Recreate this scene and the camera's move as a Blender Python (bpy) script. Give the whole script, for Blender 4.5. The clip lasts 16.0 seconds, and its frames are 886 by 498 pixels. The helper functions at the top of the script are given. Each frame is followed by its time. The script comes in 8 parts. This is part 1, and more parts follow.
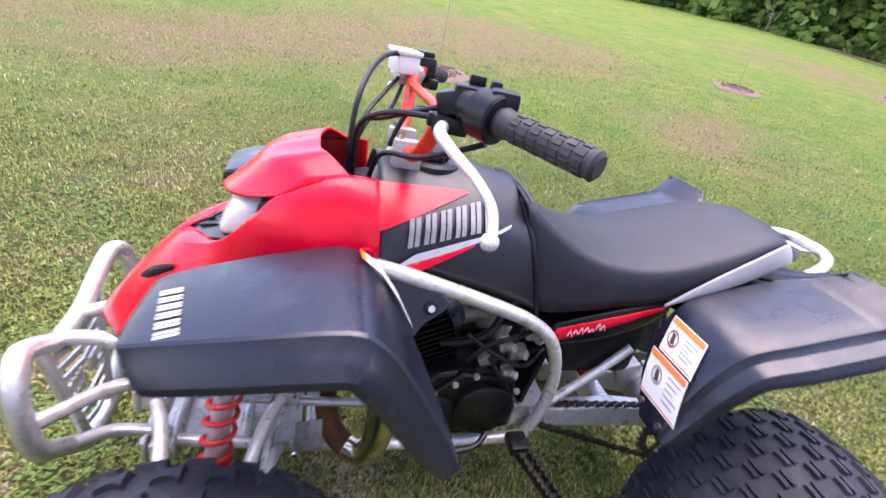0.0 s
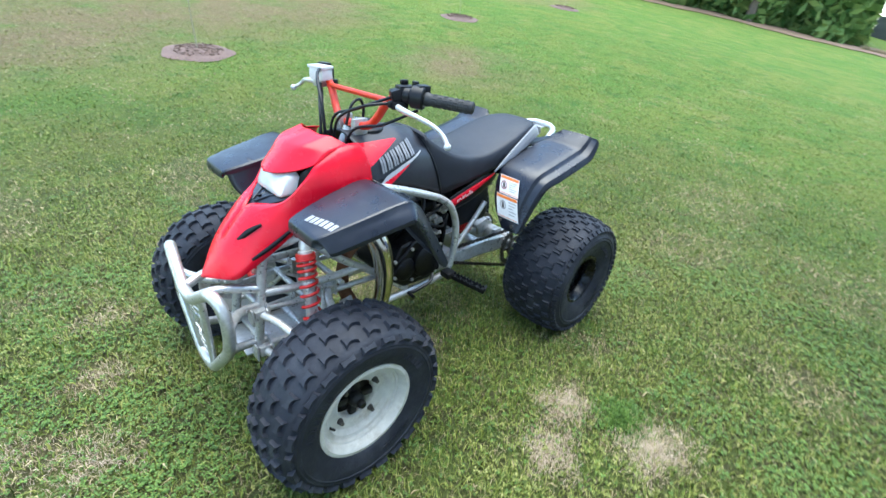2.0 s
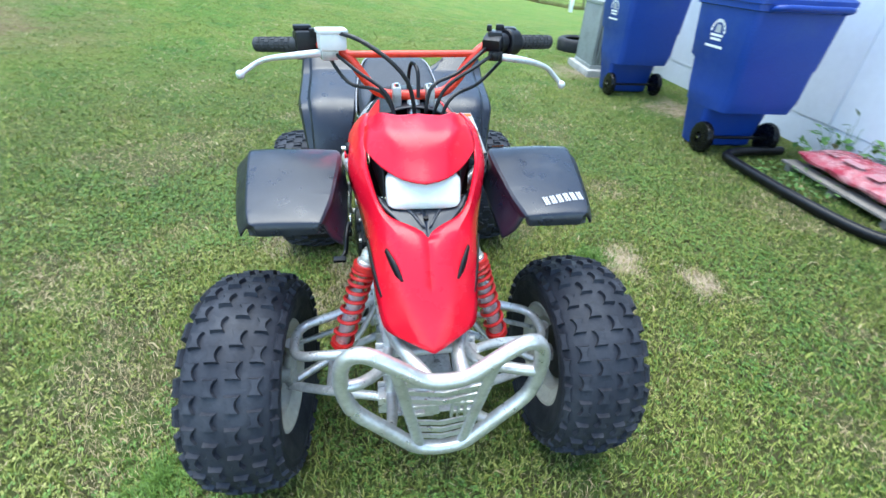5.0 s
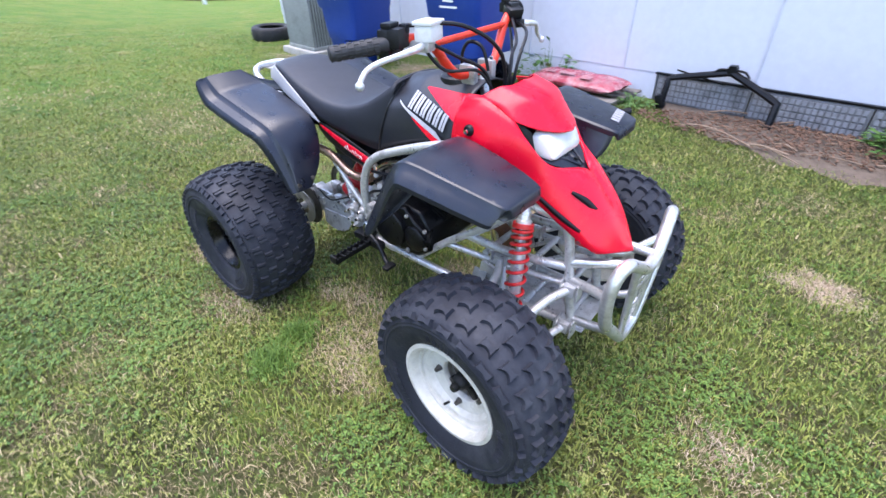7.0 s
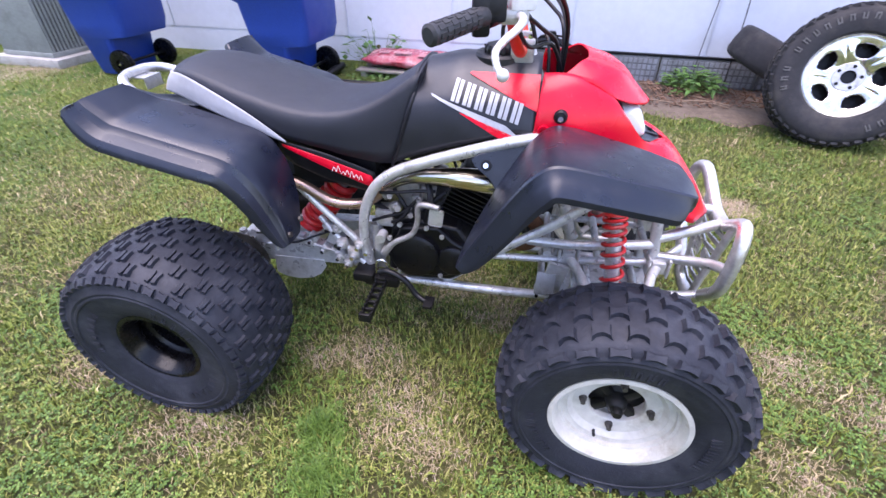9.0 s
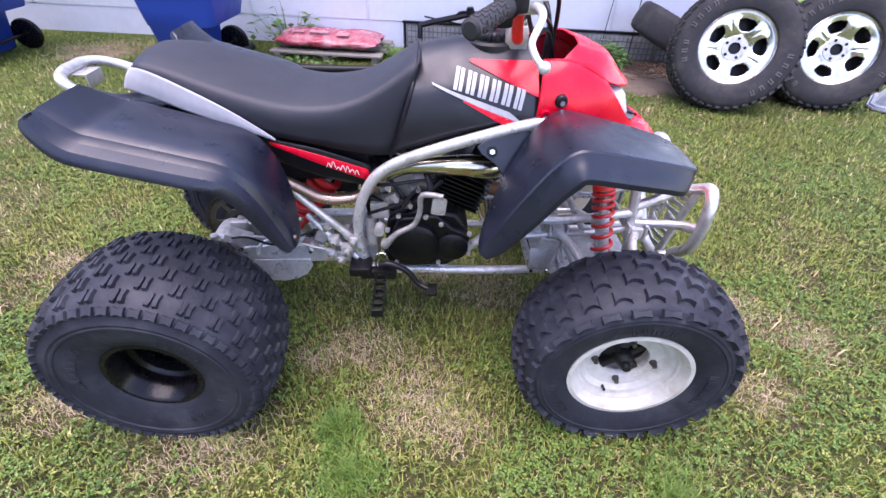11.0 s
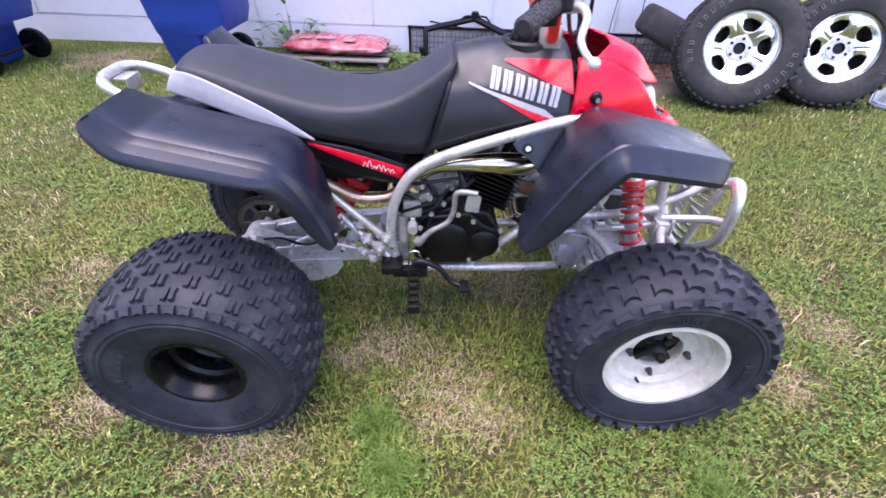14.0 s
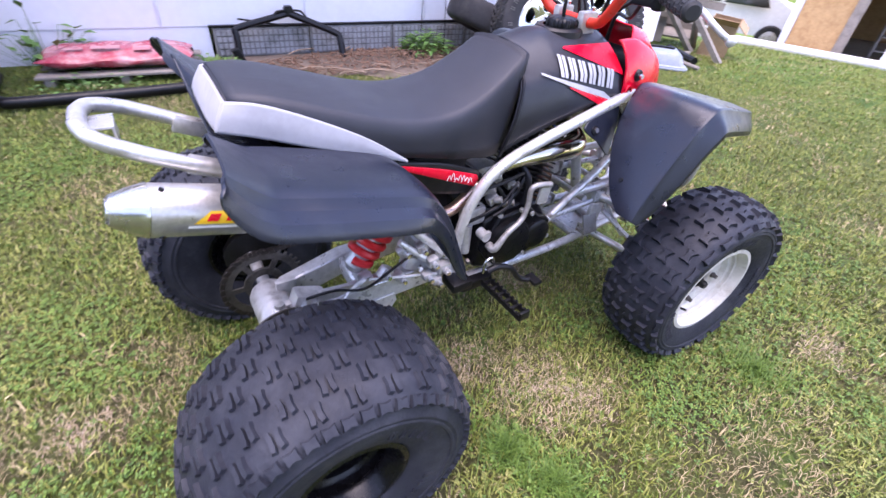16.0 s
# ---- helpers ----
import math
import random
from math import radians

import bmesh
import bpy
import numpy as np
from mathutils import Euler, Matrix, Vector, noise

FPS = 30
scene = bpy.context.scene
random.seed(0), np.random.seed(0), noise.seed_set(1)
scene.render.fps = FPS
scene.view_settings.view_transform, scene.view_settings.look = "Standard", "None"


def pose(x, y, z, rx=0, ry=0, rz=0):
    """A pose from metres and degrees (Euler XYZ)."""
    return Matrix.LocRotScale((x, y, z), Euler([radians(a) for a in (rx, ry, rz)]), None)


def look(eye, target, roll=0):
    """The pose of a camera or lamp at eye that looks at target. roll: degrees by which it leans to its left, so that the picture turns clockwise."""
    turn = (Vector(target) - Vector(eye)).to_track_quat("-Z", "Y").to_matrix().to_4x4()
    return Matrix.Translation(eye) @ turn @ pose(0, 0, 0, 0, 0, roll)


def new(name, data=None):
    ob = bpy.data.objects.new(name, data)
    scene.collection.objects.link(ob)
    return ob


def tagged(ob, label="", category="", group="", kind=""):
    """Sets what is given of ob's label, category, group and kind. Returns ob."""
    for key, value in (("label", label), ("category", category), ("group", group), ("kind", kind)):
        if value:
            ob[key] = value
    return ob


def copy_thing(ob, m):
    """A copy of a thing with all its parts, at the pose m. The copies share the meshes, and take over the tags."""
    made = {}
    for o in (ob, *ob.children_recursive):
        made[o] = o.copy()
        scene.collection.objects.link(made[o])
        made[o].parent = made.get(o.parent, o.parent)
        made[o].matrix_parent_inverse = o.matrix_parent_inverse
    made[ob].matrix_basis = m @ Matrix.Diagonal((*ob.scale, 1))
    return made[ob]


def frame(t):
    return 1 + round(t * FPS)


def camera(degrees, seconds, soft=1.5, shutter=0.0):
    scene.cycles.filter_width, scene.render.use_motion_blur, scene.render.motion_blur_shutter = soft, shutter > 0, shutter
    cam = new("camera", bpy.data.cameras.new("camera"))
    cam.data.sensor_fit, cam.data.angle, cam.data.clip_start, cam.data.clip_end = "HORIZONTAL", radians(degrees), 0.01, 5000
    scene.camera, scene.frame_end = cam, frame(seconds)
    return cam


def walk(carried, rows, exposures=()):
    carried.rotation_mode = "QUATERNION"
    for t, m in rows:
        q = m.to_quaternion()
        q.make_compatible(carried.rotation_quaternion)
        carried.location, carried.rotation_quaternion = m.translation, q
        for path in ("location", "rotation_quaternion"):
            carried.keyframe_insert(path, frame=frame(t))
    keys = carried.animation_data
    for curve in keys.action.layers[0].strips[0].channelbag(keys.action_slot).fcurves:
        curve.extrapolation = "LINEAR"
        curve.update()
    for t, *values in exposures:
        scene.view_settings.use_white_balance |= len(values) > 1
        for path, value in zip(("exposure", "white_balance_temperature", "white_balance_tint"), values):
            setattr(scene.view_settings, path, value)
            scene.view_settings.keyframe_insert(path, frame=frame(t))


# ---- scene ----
cam = camera(89.4, 16.0, shutter=0.35)
PATH = [
    (0, (0.928, 0.76, 1.074), (0.438, -0.961, 0.181), 12.9),
    (0.5, (1.099, 0.947, 1.129), (0.442, -0.718, 0.236), 11.4),
    (1, (1.284, 1.076, 1.158), (0.319, -0.442, 0.283), 8.7),
    (1.5, (1.395, 1.204, 1.174), (0.337, -0.222, 0.254), 6.7),
    (2, (1.547, 1.202, 1.201), (0.325, -0.068, 0.255), 5.3),
    (2.5, (1.7, 1.042, 1.194), (0.358, -0.05, 0.192), 3.2),
    (3, (1.716, 0.85, 1.174), (0.288, -0.082, 0.128), 3.3),
    (3.5, (1.836, 0.644, 1.183), (0.273, 0.015, 0.106), 3.4),
    (4, (1.95, 0.439, 1.204), (0.324, 0.043, 0.109), 3.1),
    (4.2, (1.949, 0.349, 1.191), (0.305, 0.05, 0.092), 2.7),
    (6.3, (1.774, -0.757, 1.138), (0.439, 0.253, 0.044), 1.5),
    (6.5, (1.726, -0.846, 1.157), (0.455, 0.209, 0.03), 0.2),
    (7, (1.592, -0.985, 1.146), (0.462, 0.225, 0.024), -1.7),
    (7.5, (1.443, -1.063, 1.144), (0.522, 0.31, 0.018), -2.3),
    (8, (1.28, -1.158, 1.144), (0.582, 0.342, 0.021), -2.2),
    (8.5, (1.093, -1.14, 1.109), (0.515, 0.399, -0.03), -2.2),
    (9, (0.893, -1.077, 1.092), (0.513, 0.492, -0.089), -0.5),
    (11.5, (0.667, -1.118, 1.123), (0.681, 0.439, -0.132), 1.7),
    (12, (0.659, -1.125, 1.124), (0.675, 0.433, -0.129), 1.6),
    (12.5, (0.655, -1.125, 1.126), (0.671, 0.436, -0.124), 1.6),
    (13, (0.656, -1.123, 1.125), (0.672, 0.441, -0.122), 1.4),
    (13.5, (0.655, -1.132, 1.125), (0.672, 0.436, -0.116), 1.2),
    (14, (0.582, -1.134, 1.112), (0.595, 0.438, -0.125), 1.3),
    (14.5, (0.429, -1.065, 1.079), (0.436, 0.507, -0.157), 1.8),
    (15, (0.255, -1.034, 1.09), (0.453, 0.512, -0.163), 3.1),
    (15.5, (0.021, -1.008, 1.081), (0.607, 0.448, -0.159), 3.9),
    (16, (-0.063, -0.882, 1.07), (0.793, 0.45, -0.153), 5.0),
]
walk(cam, [(t, look(eye, target, roll)) for t, eye, target, roll in PATH],
     [(0, 2.50, 7600, 33), (0.6, 2.42, 7800, 23), (1.3, 2.36, 7200, 9), (2.5, 2.26, 6600, -2), (4.2, 2.34, 6600, -3), (6.5, 2.28, 6800, 15), (7.5, 2.24, 6950, 23), (9, 2.28, 7050, 30), (13, 2.26, 7200, 35), (16, 2.36, 7050, 34)])
SKY, SUN = 0.15, 1.3

# ---- light ----
world = bpy.data.worlds.new("overcast_sky")
scene.world = world
world.use_nodes = True
wn = world.node_tree.nodes
sky = wn.new("ShaderNodeTexSky")
sky.sky_type = "NISHITA"
sky.sun_disc = False
sky.sun_elevation, sky.sun_rotation = radians(82), radians(233)
sky.air_density, sky.dust_density, sky.ozone_density = 1.0, 0.6, 1.5
wn["Background"].inputs["Strength"].default_value = SKY
world.node_tree.links.new(sky.outputs[0], wn["Background"].inputs["Color"])
sun = new("sun", bpy.data.lights.new("sun", "SUN"))
sun.data.energy, sun.data.angle, sun.data.color = SUN, radians(60), (0.955, 0.975, 1.0)
sun.matrix_world = look((0, 0, 30), (3.2, 2.4, 0))


# ---- materials ----
def mix_rgb(nt, fac, a, b, kind="MIX"):
    m = nt.nodes.new("ShaderNodeMix")
    m.data_type, m.blend_type = "RGBA", kind
    for sock, v in ((m.inputs[0], fac), (m.inputs[6], a), (m.inputs[7], b)):
        if isinstance(v, bpy.types.NodeSocket):
            nt.links.new(v, sock)
        else:
            sock.default_value = (*v, 1) if isinstance(v, (tuple, list)) else v
    return m.outputs[2]


def noise_node(nt, co, scale, detail=4.0, rough=0.6, lo=0.3, hi=0.7):
    n = nt.nodes.new("ShaderNodeTexNoise")
    n.inputs["Scale"].default_value, n.inputs["Detail"].default_value, n.inputs["Roughness"].default_value = scale, detail, rough
    nt.links.new(co, n.inputs["Vector"])
    r = nt.nodes.new("ShaderNodeMapRange")
    r.inputs["From Min"].default_value, r.inputs["From Max"].default_value = lo, hi
    nt.links.new(n.outputs["Fac"], r.inputs["Value"])
    return r.outputs["Result"]


def material(name, color, rough=0.5, metal=0.0, dirt=None, dirt_scale=6.0, dirt_amount=0.5, grain=120.0, bump=0.0, coat=0.0,
             rough_var=0.12, spec=0.5, tone=0.12):
    """Principled surface: base colour with fine tone change, patches of dirt, roughness change and relief."""
    m = bpy.data.materials.new(name)
    m.use_nodes = True
    nt = m.node_tree
    p = nt.nodes["Principled BSDF"]
    tc = nt.nodes.new("ShaderNodeTexCoord")
    co = tc.outputs["Object"]
    dark = tuple(c * (1 - tone) for c in color)
    light = tuple(min(1, c * (1 + tone)) for c in color)
    col = mix_rgb(nt, noise_node(nt, co, grain * 0.4), dark, light)
    if dirt:
        d = noise_node(nt, co, dirt_scale, 8.0, 0.7, 0.62 - 0.3 * dirt_amount, 0.85 - 0.15 * dirt_amount)
        col = mix_rgb(nt, d, col, dirt)
    nt.links.new(col, p.inputs["Base Color"])
    rv = nt.nodes.new("ShaderNodeMapRange")
    rv.inputs["To Min"].default_value, rv.inputs["To Max"].default_value = max(0.02, rough - rough_var), min(1, rough + rough_var)
    nt.links.new(noise_node(nt, co, dirt_scale * 2.3, 6.0), rv.inputs["Value"])
    nt.links.new(rv.outputs["Result"], p.inputs["Roughness"])
    p.inputs["Metallic"].default_value = metal
    p.inputs["Specular IOR Level"].default_value = spec
    p.inputs["Coat Weight"].default_value = coat
    p.inputs["Coat Roughness"].default_value = 0.12
    if bump:
        b = nt.nodes.new("ShaderNodeBump")
        b.inputs["Strength"].default_value, b.inputs["Distance"].default_value = bump, 0.002
        nt.links.new(noise_node(nt, co, grain, 6.0), b.inputs["Height"])
        nt.links.new(b.outputs["Normal"], p.inputs["Normal"])
    return m


RED = material("red_plastic", (0.70, 0.005, 0.024), 0.26, dirt=(0.56, 0.02, 0.04), dirt_amount=0.2, grain=30, tone=0.06, rough_var=0.06, spec=0.36)
FENDER = material("dark_grey_fender_plastic", (0.006, 0.008, 0.017), 0.33, dirt=(0.021, 0.025, 0.036), dirt_scale=10, dirt_amount=0.30, grain=500, bump=0.05, rough_var=0.10, spec=0.55)
SPRAYED = FENDER.copy()      # the same plastic with a smudge of red overspray
SPRAYED.name = "fender_plastic_with_red_overspray"


def overspray(m, at, r, colour):
    nt = m.node_tree
    p = nt.nodes["Principled BSDF"]
    tc = nt.nodes.new("ShaderNodeTexCoord")
    d = nt.nodes.new("ShaderNodeVectorMath")
    d.operation = "DISTANCE"
    d.inputs[1].default_value = at
    nt.links.new(tc.outputs["Object"], d.inputs[0])
    near = nt.nodes.new("ShaderNodeMapRange")
    near.inputs["From Min"].default_value, near.inputs["From Max"].default_value, near.inputs["To Max"].default_value = r, r * 0.2, 0.42
    nt.links.new(d.outputs["Value"], near.inputs["Value"])
    f = nt.nodes.new("ShaderNodeMath")
    f.operation, f.use_clamp = "MULTIPLY", True
    nt.links.new(near.outputs["Result"], f.inputs[0])
    nt.links.new(noise_node(nt, tc.outputs["Object"], 22, 5, 0.6, 0.35, 0.65), f.inputs[1])
    old = p.inputs["Base Color"].links[0].from_socket
    nt.links.new(mix_rgb(nt, f.outputs[0], old, colour), p.inputs["Base Color"])


overspray(SPRAYED, (0.915, -0.205, 0.760), 0.075, (0.24, 0.008, 0.016))
overspray(SPRAYED, (0.870, -0.245, 0.735), 0.050, (0.22, 0.008, 0.016))
TANKGREY = material("graphite_tank_plastic", (0.011, 0.012, 0.018), 0.42, dirt=(0.024, 0.025, 0.030), dirt_scale=7, dirt_amount=0.4, grain=300, bump=0.05, spec=0.5)
VINYL = material("black_seat_vinyl", (0.011, 0.0125, 0.020), 0.48, dirt=(0.020, 0.021, 0.028), dirt_scale=3, dirt_amount=0.4, grain=700, bump=0.3, rough_var=0.07, spec=0.5)
SILVERPL = material("silver_grey_plastic", (0.36, 0.36, 0.385), 0.45, dirt=(0.27, 0.27, 0.285), grain=200, tone=0.05)
ALU = material("silver_painted_tube", (0.62, 0.61, 0.60), 0.34, 0.5, dirt=(0.20, 0.17, 0.145), dirt_scale=16, dirt_amount=0.32, grain=200)
BUMPALU = material("brushed_aluminium_tube", (0.60, 0.59, 0.58), 0.36, 0.75, dirt=(0.36, 0.34, 0.32), dirt_scale=18, dirt_amount=0.35, grain=260, bump=0.06)
ENDCAP = material("polished_end_cap", (0.52, 0.51, 0.48), 0.24, 0.95, dirt=(0.36, 0.32, 0.26), dirt_scale=9, dirt_amount=0.3)
BLACKHUB = material("greasy_black_hub", (0.006, 0.006, 0.006), 0.5, dirt=(0.02, 0.018, 0.016), dirt_scale=30, dirt_amount=0.3, spec=0.3)
CHAIN = material("greasy_chain_steel", (0.055, 0.046, 0.040), 0.42, 0.6, dirt=(0.015, 0.012, 0.010), dirt_scale=60, dirt_amount=0.5)
DRIVE = material("oily_dark_steel", (0.13, 0.12, 0.11), 0.5, 0.7, dirt=(0.03, 0.025, 0.02), dirt_scale=25, dirt_amount=0.6)
CHROME = material("chrome", (0.75, 0.75, 0.74), 0.08, 1.0, rough_var=0.05, tone=0.03)
CASTALU = material("cast_aluminium", (0.52, 0.51, 0.50), 0.40, 0.55, dirt=(0.07, 0.06, 0.05), dirt_scale=30, dirt_amount=0.45, grain=300, bump=0.2)
BLACKMET = material("black_engine_paint", (0.0035, 0.0035, 0.0045), 0.36, dirt=(0.013, 0.011, 0.010), dirt_scale=30, dirt_amount=0.3, grain=200, bump=0.1, spec=0.26)
BLACKPL = material("black_plastic", (0.005, 0.005, 0.007), 0.42, dirt=(0.016, 0.016, 0.017), dirt_scale=30, dirt_amount=0.3, grain=300, spec=0.3)
RUBBER = material("tyre_rubber", (0.017, 0.019, 0.027), 0.60, dirt=(0.050, 0.053, 0.064), dirt_scale=9, dirt_amount=0.5, grain=150, bump=0.3, spec=0.28)
GRIP = material("grip_rubber", (0.02, 0.02, 0.022), 0.65, dirt=(0.05, 0.05, 0.05), dirt_scale=30, dirt_amount=0.4)
RIMWHITE = material("cream_white_rim_paint", (0.54, 0.52, 0.47), 0.42, dirt=(0.30, 0.25, 0.18), dirt_scale=18, dirt_amount=0.35, grain=100)
RIMBLACK = material("gloss_black_rim_paint", (0.004, 0.004, 0.005), 0.26, dirt=(0.009, 0.008, 0.008), dirt_scale=22, dirt_amount=0.2, rough_var=0.06, spec=0.25)
SPRING = material("red_spring_paint", (0.62, 0.02, 0.02), 0.35, dirt=(0.40, 0.05, 0.04), dirt_scale=40, dirt_amount=0.3)
BARRED = material("orange_red_bar_paint", (0.66, 0.035, 0.012), 0.38, dirt=(0.42, 0.07, 0.04), dirt_scale=30, dirt_amount=0.35)
KICKER = material("dull_grey_steel", (0.30, 0.29, 0.28), 0.45, 0.5, dirt=(0.10, 0.09, 0.08), dirt_scale=40, dirt_amount=0.5)
RESERVOIR = material("milky_white_reservoir", (0.68, 0.68, 0.66), 0.4, dirt=(0.5, 0.48, 0.44), dirt_scale=30, dirt_amount=0.25, tone=0.04)
LEVERALU = material("dull_cast_lever", (0.60, 0.60, 0.60), 0.36, 0.35, dirt=(0.42, 0.41, 0.40), dirt_scale=40, dirt_amount=0.3)
PIPE = material("heat_stained_steel_pipe", (0.62, 0.58, 0.49), 0.18, 1.0, dirt=(0.42, 0.26, 0.15), dirt_scale=12, dirt_amount=0.4)
COPPER = material("heat_blued_mid_pipe", (0.50, 0.33, 0.26), 0.32, 0.9, dirt=(0.25, 0.18, 0.15), dirt_scale=16, dirt_amount=0.5)
RUST = material("rusty_pipe", (0.20, 0.085, 0.04), 0.8, 0.2, dirt=(0.09, 0.04, 0.025), dirt_scale=30, dirt_amount=0.6, grain=200, bump=0.3)
STICKERW = material("white_sticker", (0.78, 0.78, 0.77), 0.4, dirt=(0.6, 0.58, 0.55), dirt_scale=40, dirt_amount=0.25, tone=0.03)
ORANGE = material("orange_print", (0.75, 0.20, 0.04), 0.45, tone=0.04)
INK = material("grey_print", (0.30, 0.29, 0.29), 0.5, tone=0.05)
PICTO = material("dark_red_print", (0.28, 0.06, 0.06), 0.5, tone=0.05)
LOGOGREY = material("silver_print", (0.21, 0.21, 0.22), 0.45, dirt=(0.12, 0.12, 0.125), dirt_scale=60, dirt_amount=0.3)
LOGOWHITE = material("pale_print", (0.42, 0.42, 0.44), 0.45, dirt=(0.25, 0.25, 0.265), dirt_scale=60, dirt_amount=0.3)
YELLOW = material("yellow_print", (0.80, 0.48, 0.02), 0.4, tone=0.05)
MUFF = material("satin_aluminium_silencer", (0.50, 0.49, 0.48), 0.36, 0.8, dirt=(0.34, 0.32, 0.30), dirt_scale=12, dirt_amount=0.4, grain=400, bump=0.04)

# Nearly opaque white: the reflector's brightness is put into the lens colour
LENS = material("whitened_fluted_glass", (0.74, 0.74, 0.72), 0.10, 0.0, coat=0.8, tone=0.05, rough_var=0.08, grain=90, bump=0.25)
LENS.node_tree.nodes["Principled BSDF"].inputs["Transmission Weight"].default_value = 0.08
REFLECT = material("headlight_reflector", (0.85, 0.85, 0.84), 0.16, 0.9, rough_var=0.08, tone=0.03, grain=60, bump=0.4)


# ---- mesh helpers ----
def part(name, bm, mat, parent=None, label="", solid=0.0, sub=0, sharp=38, bevel=0.0, at=None):
    """Link a bmesh as one mesh object, under a thing or a part."""
    me = bpy.data.meshes.new(name)
    bmesh.ops.recalc_face_normals(bm, faces=bm.faces)
    bm.to_mesh(me)
    bm.free()
    me.materials.append(mat)
    me.polygons.foreach_set("use_smooth", [True] * len(me.polygons))
    me.set_sharp_from_angle(angle=radians(sharp))
    ob = new(name, me)
    if sub:
        mod = ob.modifiers.new("sub", "SUBSURF")
        mod.levels = mod.render_levels = sub
    if solid:
        mod = ob.modifiers.new("solid", "SOLIDIFY")
        mod.thickness, mod.offset = solid, -1
    if bevel:
        mod = ob.modifiers.new("bevel", "BEVEL")
        mod.width, mod.segments, mod.limit_method = bevel, 2, "ANGLE"
    if parent:
        ob.parent = parent
    if at is not None:
        ob.matrix_basis = at
    if label:
        ob["label"] = label
    return ob


def thing(name, label, category, m=None, group="", kind=""):
    """An empty at the base of a thing, which carries its parts."""
    ob = tagged(new(name), label, category, group, kind)
    ob.empty_display_size = 0.1
    if m is not None:
        ob.matrix_basis = m
    return ob


def spline(pts, n=6, closed=False):
    """Catmull-Rom through the points, n steps a span."""
    P = [Vector(p) for p in pts]
    if n <= 1 or len(P) < 3:
        return P
    k = len(P)
    out = []
    for i in range(k if closed else k - 1):
        a, b, c, d = (P[(i + j) % k] if closed else P[min(max(i + j, 0), k - 1)] for j in (-1, 0, 1, 2))
        for s in range(n):
            t = s / n
            out.append(0.5 * ((2 * b) + (c - a) * t + (2 * a - 5 * b + 4 * c - d) * t * t + (3 * b - a - 3 * c + d) * t ** 3))
    if not closed:
        out.append(P[-1])
    return out


def sweep(bm, pts, r, seg=10, n=6, closed=False, cap=True):
    """A round tube through the points; r is one radius or one for each point given."""
    path = spline(pts, n, closed)
    radii = [r] * len(path) if not isinstance(r, (list, tuple)) else [v.x for v in spline([(q, 0, 0) for q in r], n, closed)]
    rings = []
    up = None
    for i, c in enumerate(path):
        a = path[i - 1] if i or closed else c
        b = path[(i + 1) % len(path)] if i < len(path) - 1 or closed else c
        d = (b - a).normalized()
        if up is None:
            up = d.orthogonal().normalized()
        up = (up - d * up.dot(d)).normalized()
        side = d.cross(up)
        rings.append([bm.verts.new(c + (up * math.cos(w) + side * math.sin(w)) * radii[i]) for w in (2 * math.pi * j / seg for j in range(seg))])
    pairs = list(zip(rings, rings[1:])) + ([(rings[-1], rings[0])] if closed else [])
    for a, b in pairs:
        for j in range(seg):
            bm.faces.new((a[j], a[(j + 1) % seg], b[(j + 1) % seg], b[j]))
    if cap and not closed:
        bm.faces.new(rings[0][::-1])
        bm.faces.new(rings[-1])
    return bm


def tube(name, pts, r, mat, parent, label="", seg=10, n=6, closed=False):
    return part(name, sweep(bmesh.new(), pts, r, seg, n, closed), mat, parent, label)


def skin(bm, rings, closed=False, cap=False):
    """Faces between rows of points of equal length."""
    V = [[bm.verts.new(p) for p in row] for row in rings]
    for a, b in zip(V, V[1:]):
        k = len(a)
        for j in range(k if closed else k - 1):
            f = (a[j], a[(j + 1) % k], b[(j + 1) % k], b[j])
            if len({v.co.to_tuple(6) for v in f}) > 2:
                bm.faces.new(f)
    if cap:
        bm.faces.new(V[0][::-1])
        bm.faces.new(V[-1])
    return bm


def smooth_grid(rows, n=4, k=4):
    """Refine a grid of control points both ways."""
    cols = [spline(r, k) for r in rows]
    back = [spline([c[j] for c in cols], n) for j in range(len(cols[0]))]
    return [[b[i] for b in back] for i in range(len(back[0]))]


def flip(rows):
    return [[(p[0], -p[1], p[2]) for p in r] for r in rows]


def box(bm, c, s, m=None, bev=0.0):
    """A box of size s round c, with chamfered edges if bev."""
    mat = Matrix.Translation(c) @ (m.to_4x4() if m is not None else Matrix()) @ Matrix.Diagonal((*s, 1))
    g = bmesh.ops.create_cube(bm, size=1, matrix=mat)
    if bev:
        es = list({e for v in g["verts"] for e in v.link_edges})
        bmesh.ops.bevel(bm, geom=es, offset=bev, segments=2, affect="EDGES", profile=0.6)
    return bm


def lathe(bm, prof, seg=40, axis="y", centre=(0, 0, 0), close=False):
    """Turn a profile of (radius, along) pairs round an axis."""
    cx = Vector(centre)
    rings = []
    for r, h in prof:
        ring = []
        for j in range(seg):
            w = 2 * math.pi * j / seg
            a, b = r * math.cos(w), r * math.sin(w)
            ring.append(cx + Vector({"y": (a, h, b), "x": (h, a, b), "z": (a, b, h)}[axis]))
        rings.append(ring)
    if close:
        rings.append(rings[0])
    skin(bm, rings, closed=True)
    bmesh.ops.remove_doubles(bm, verts=bm.verts, dist=1e-6)
    return bm


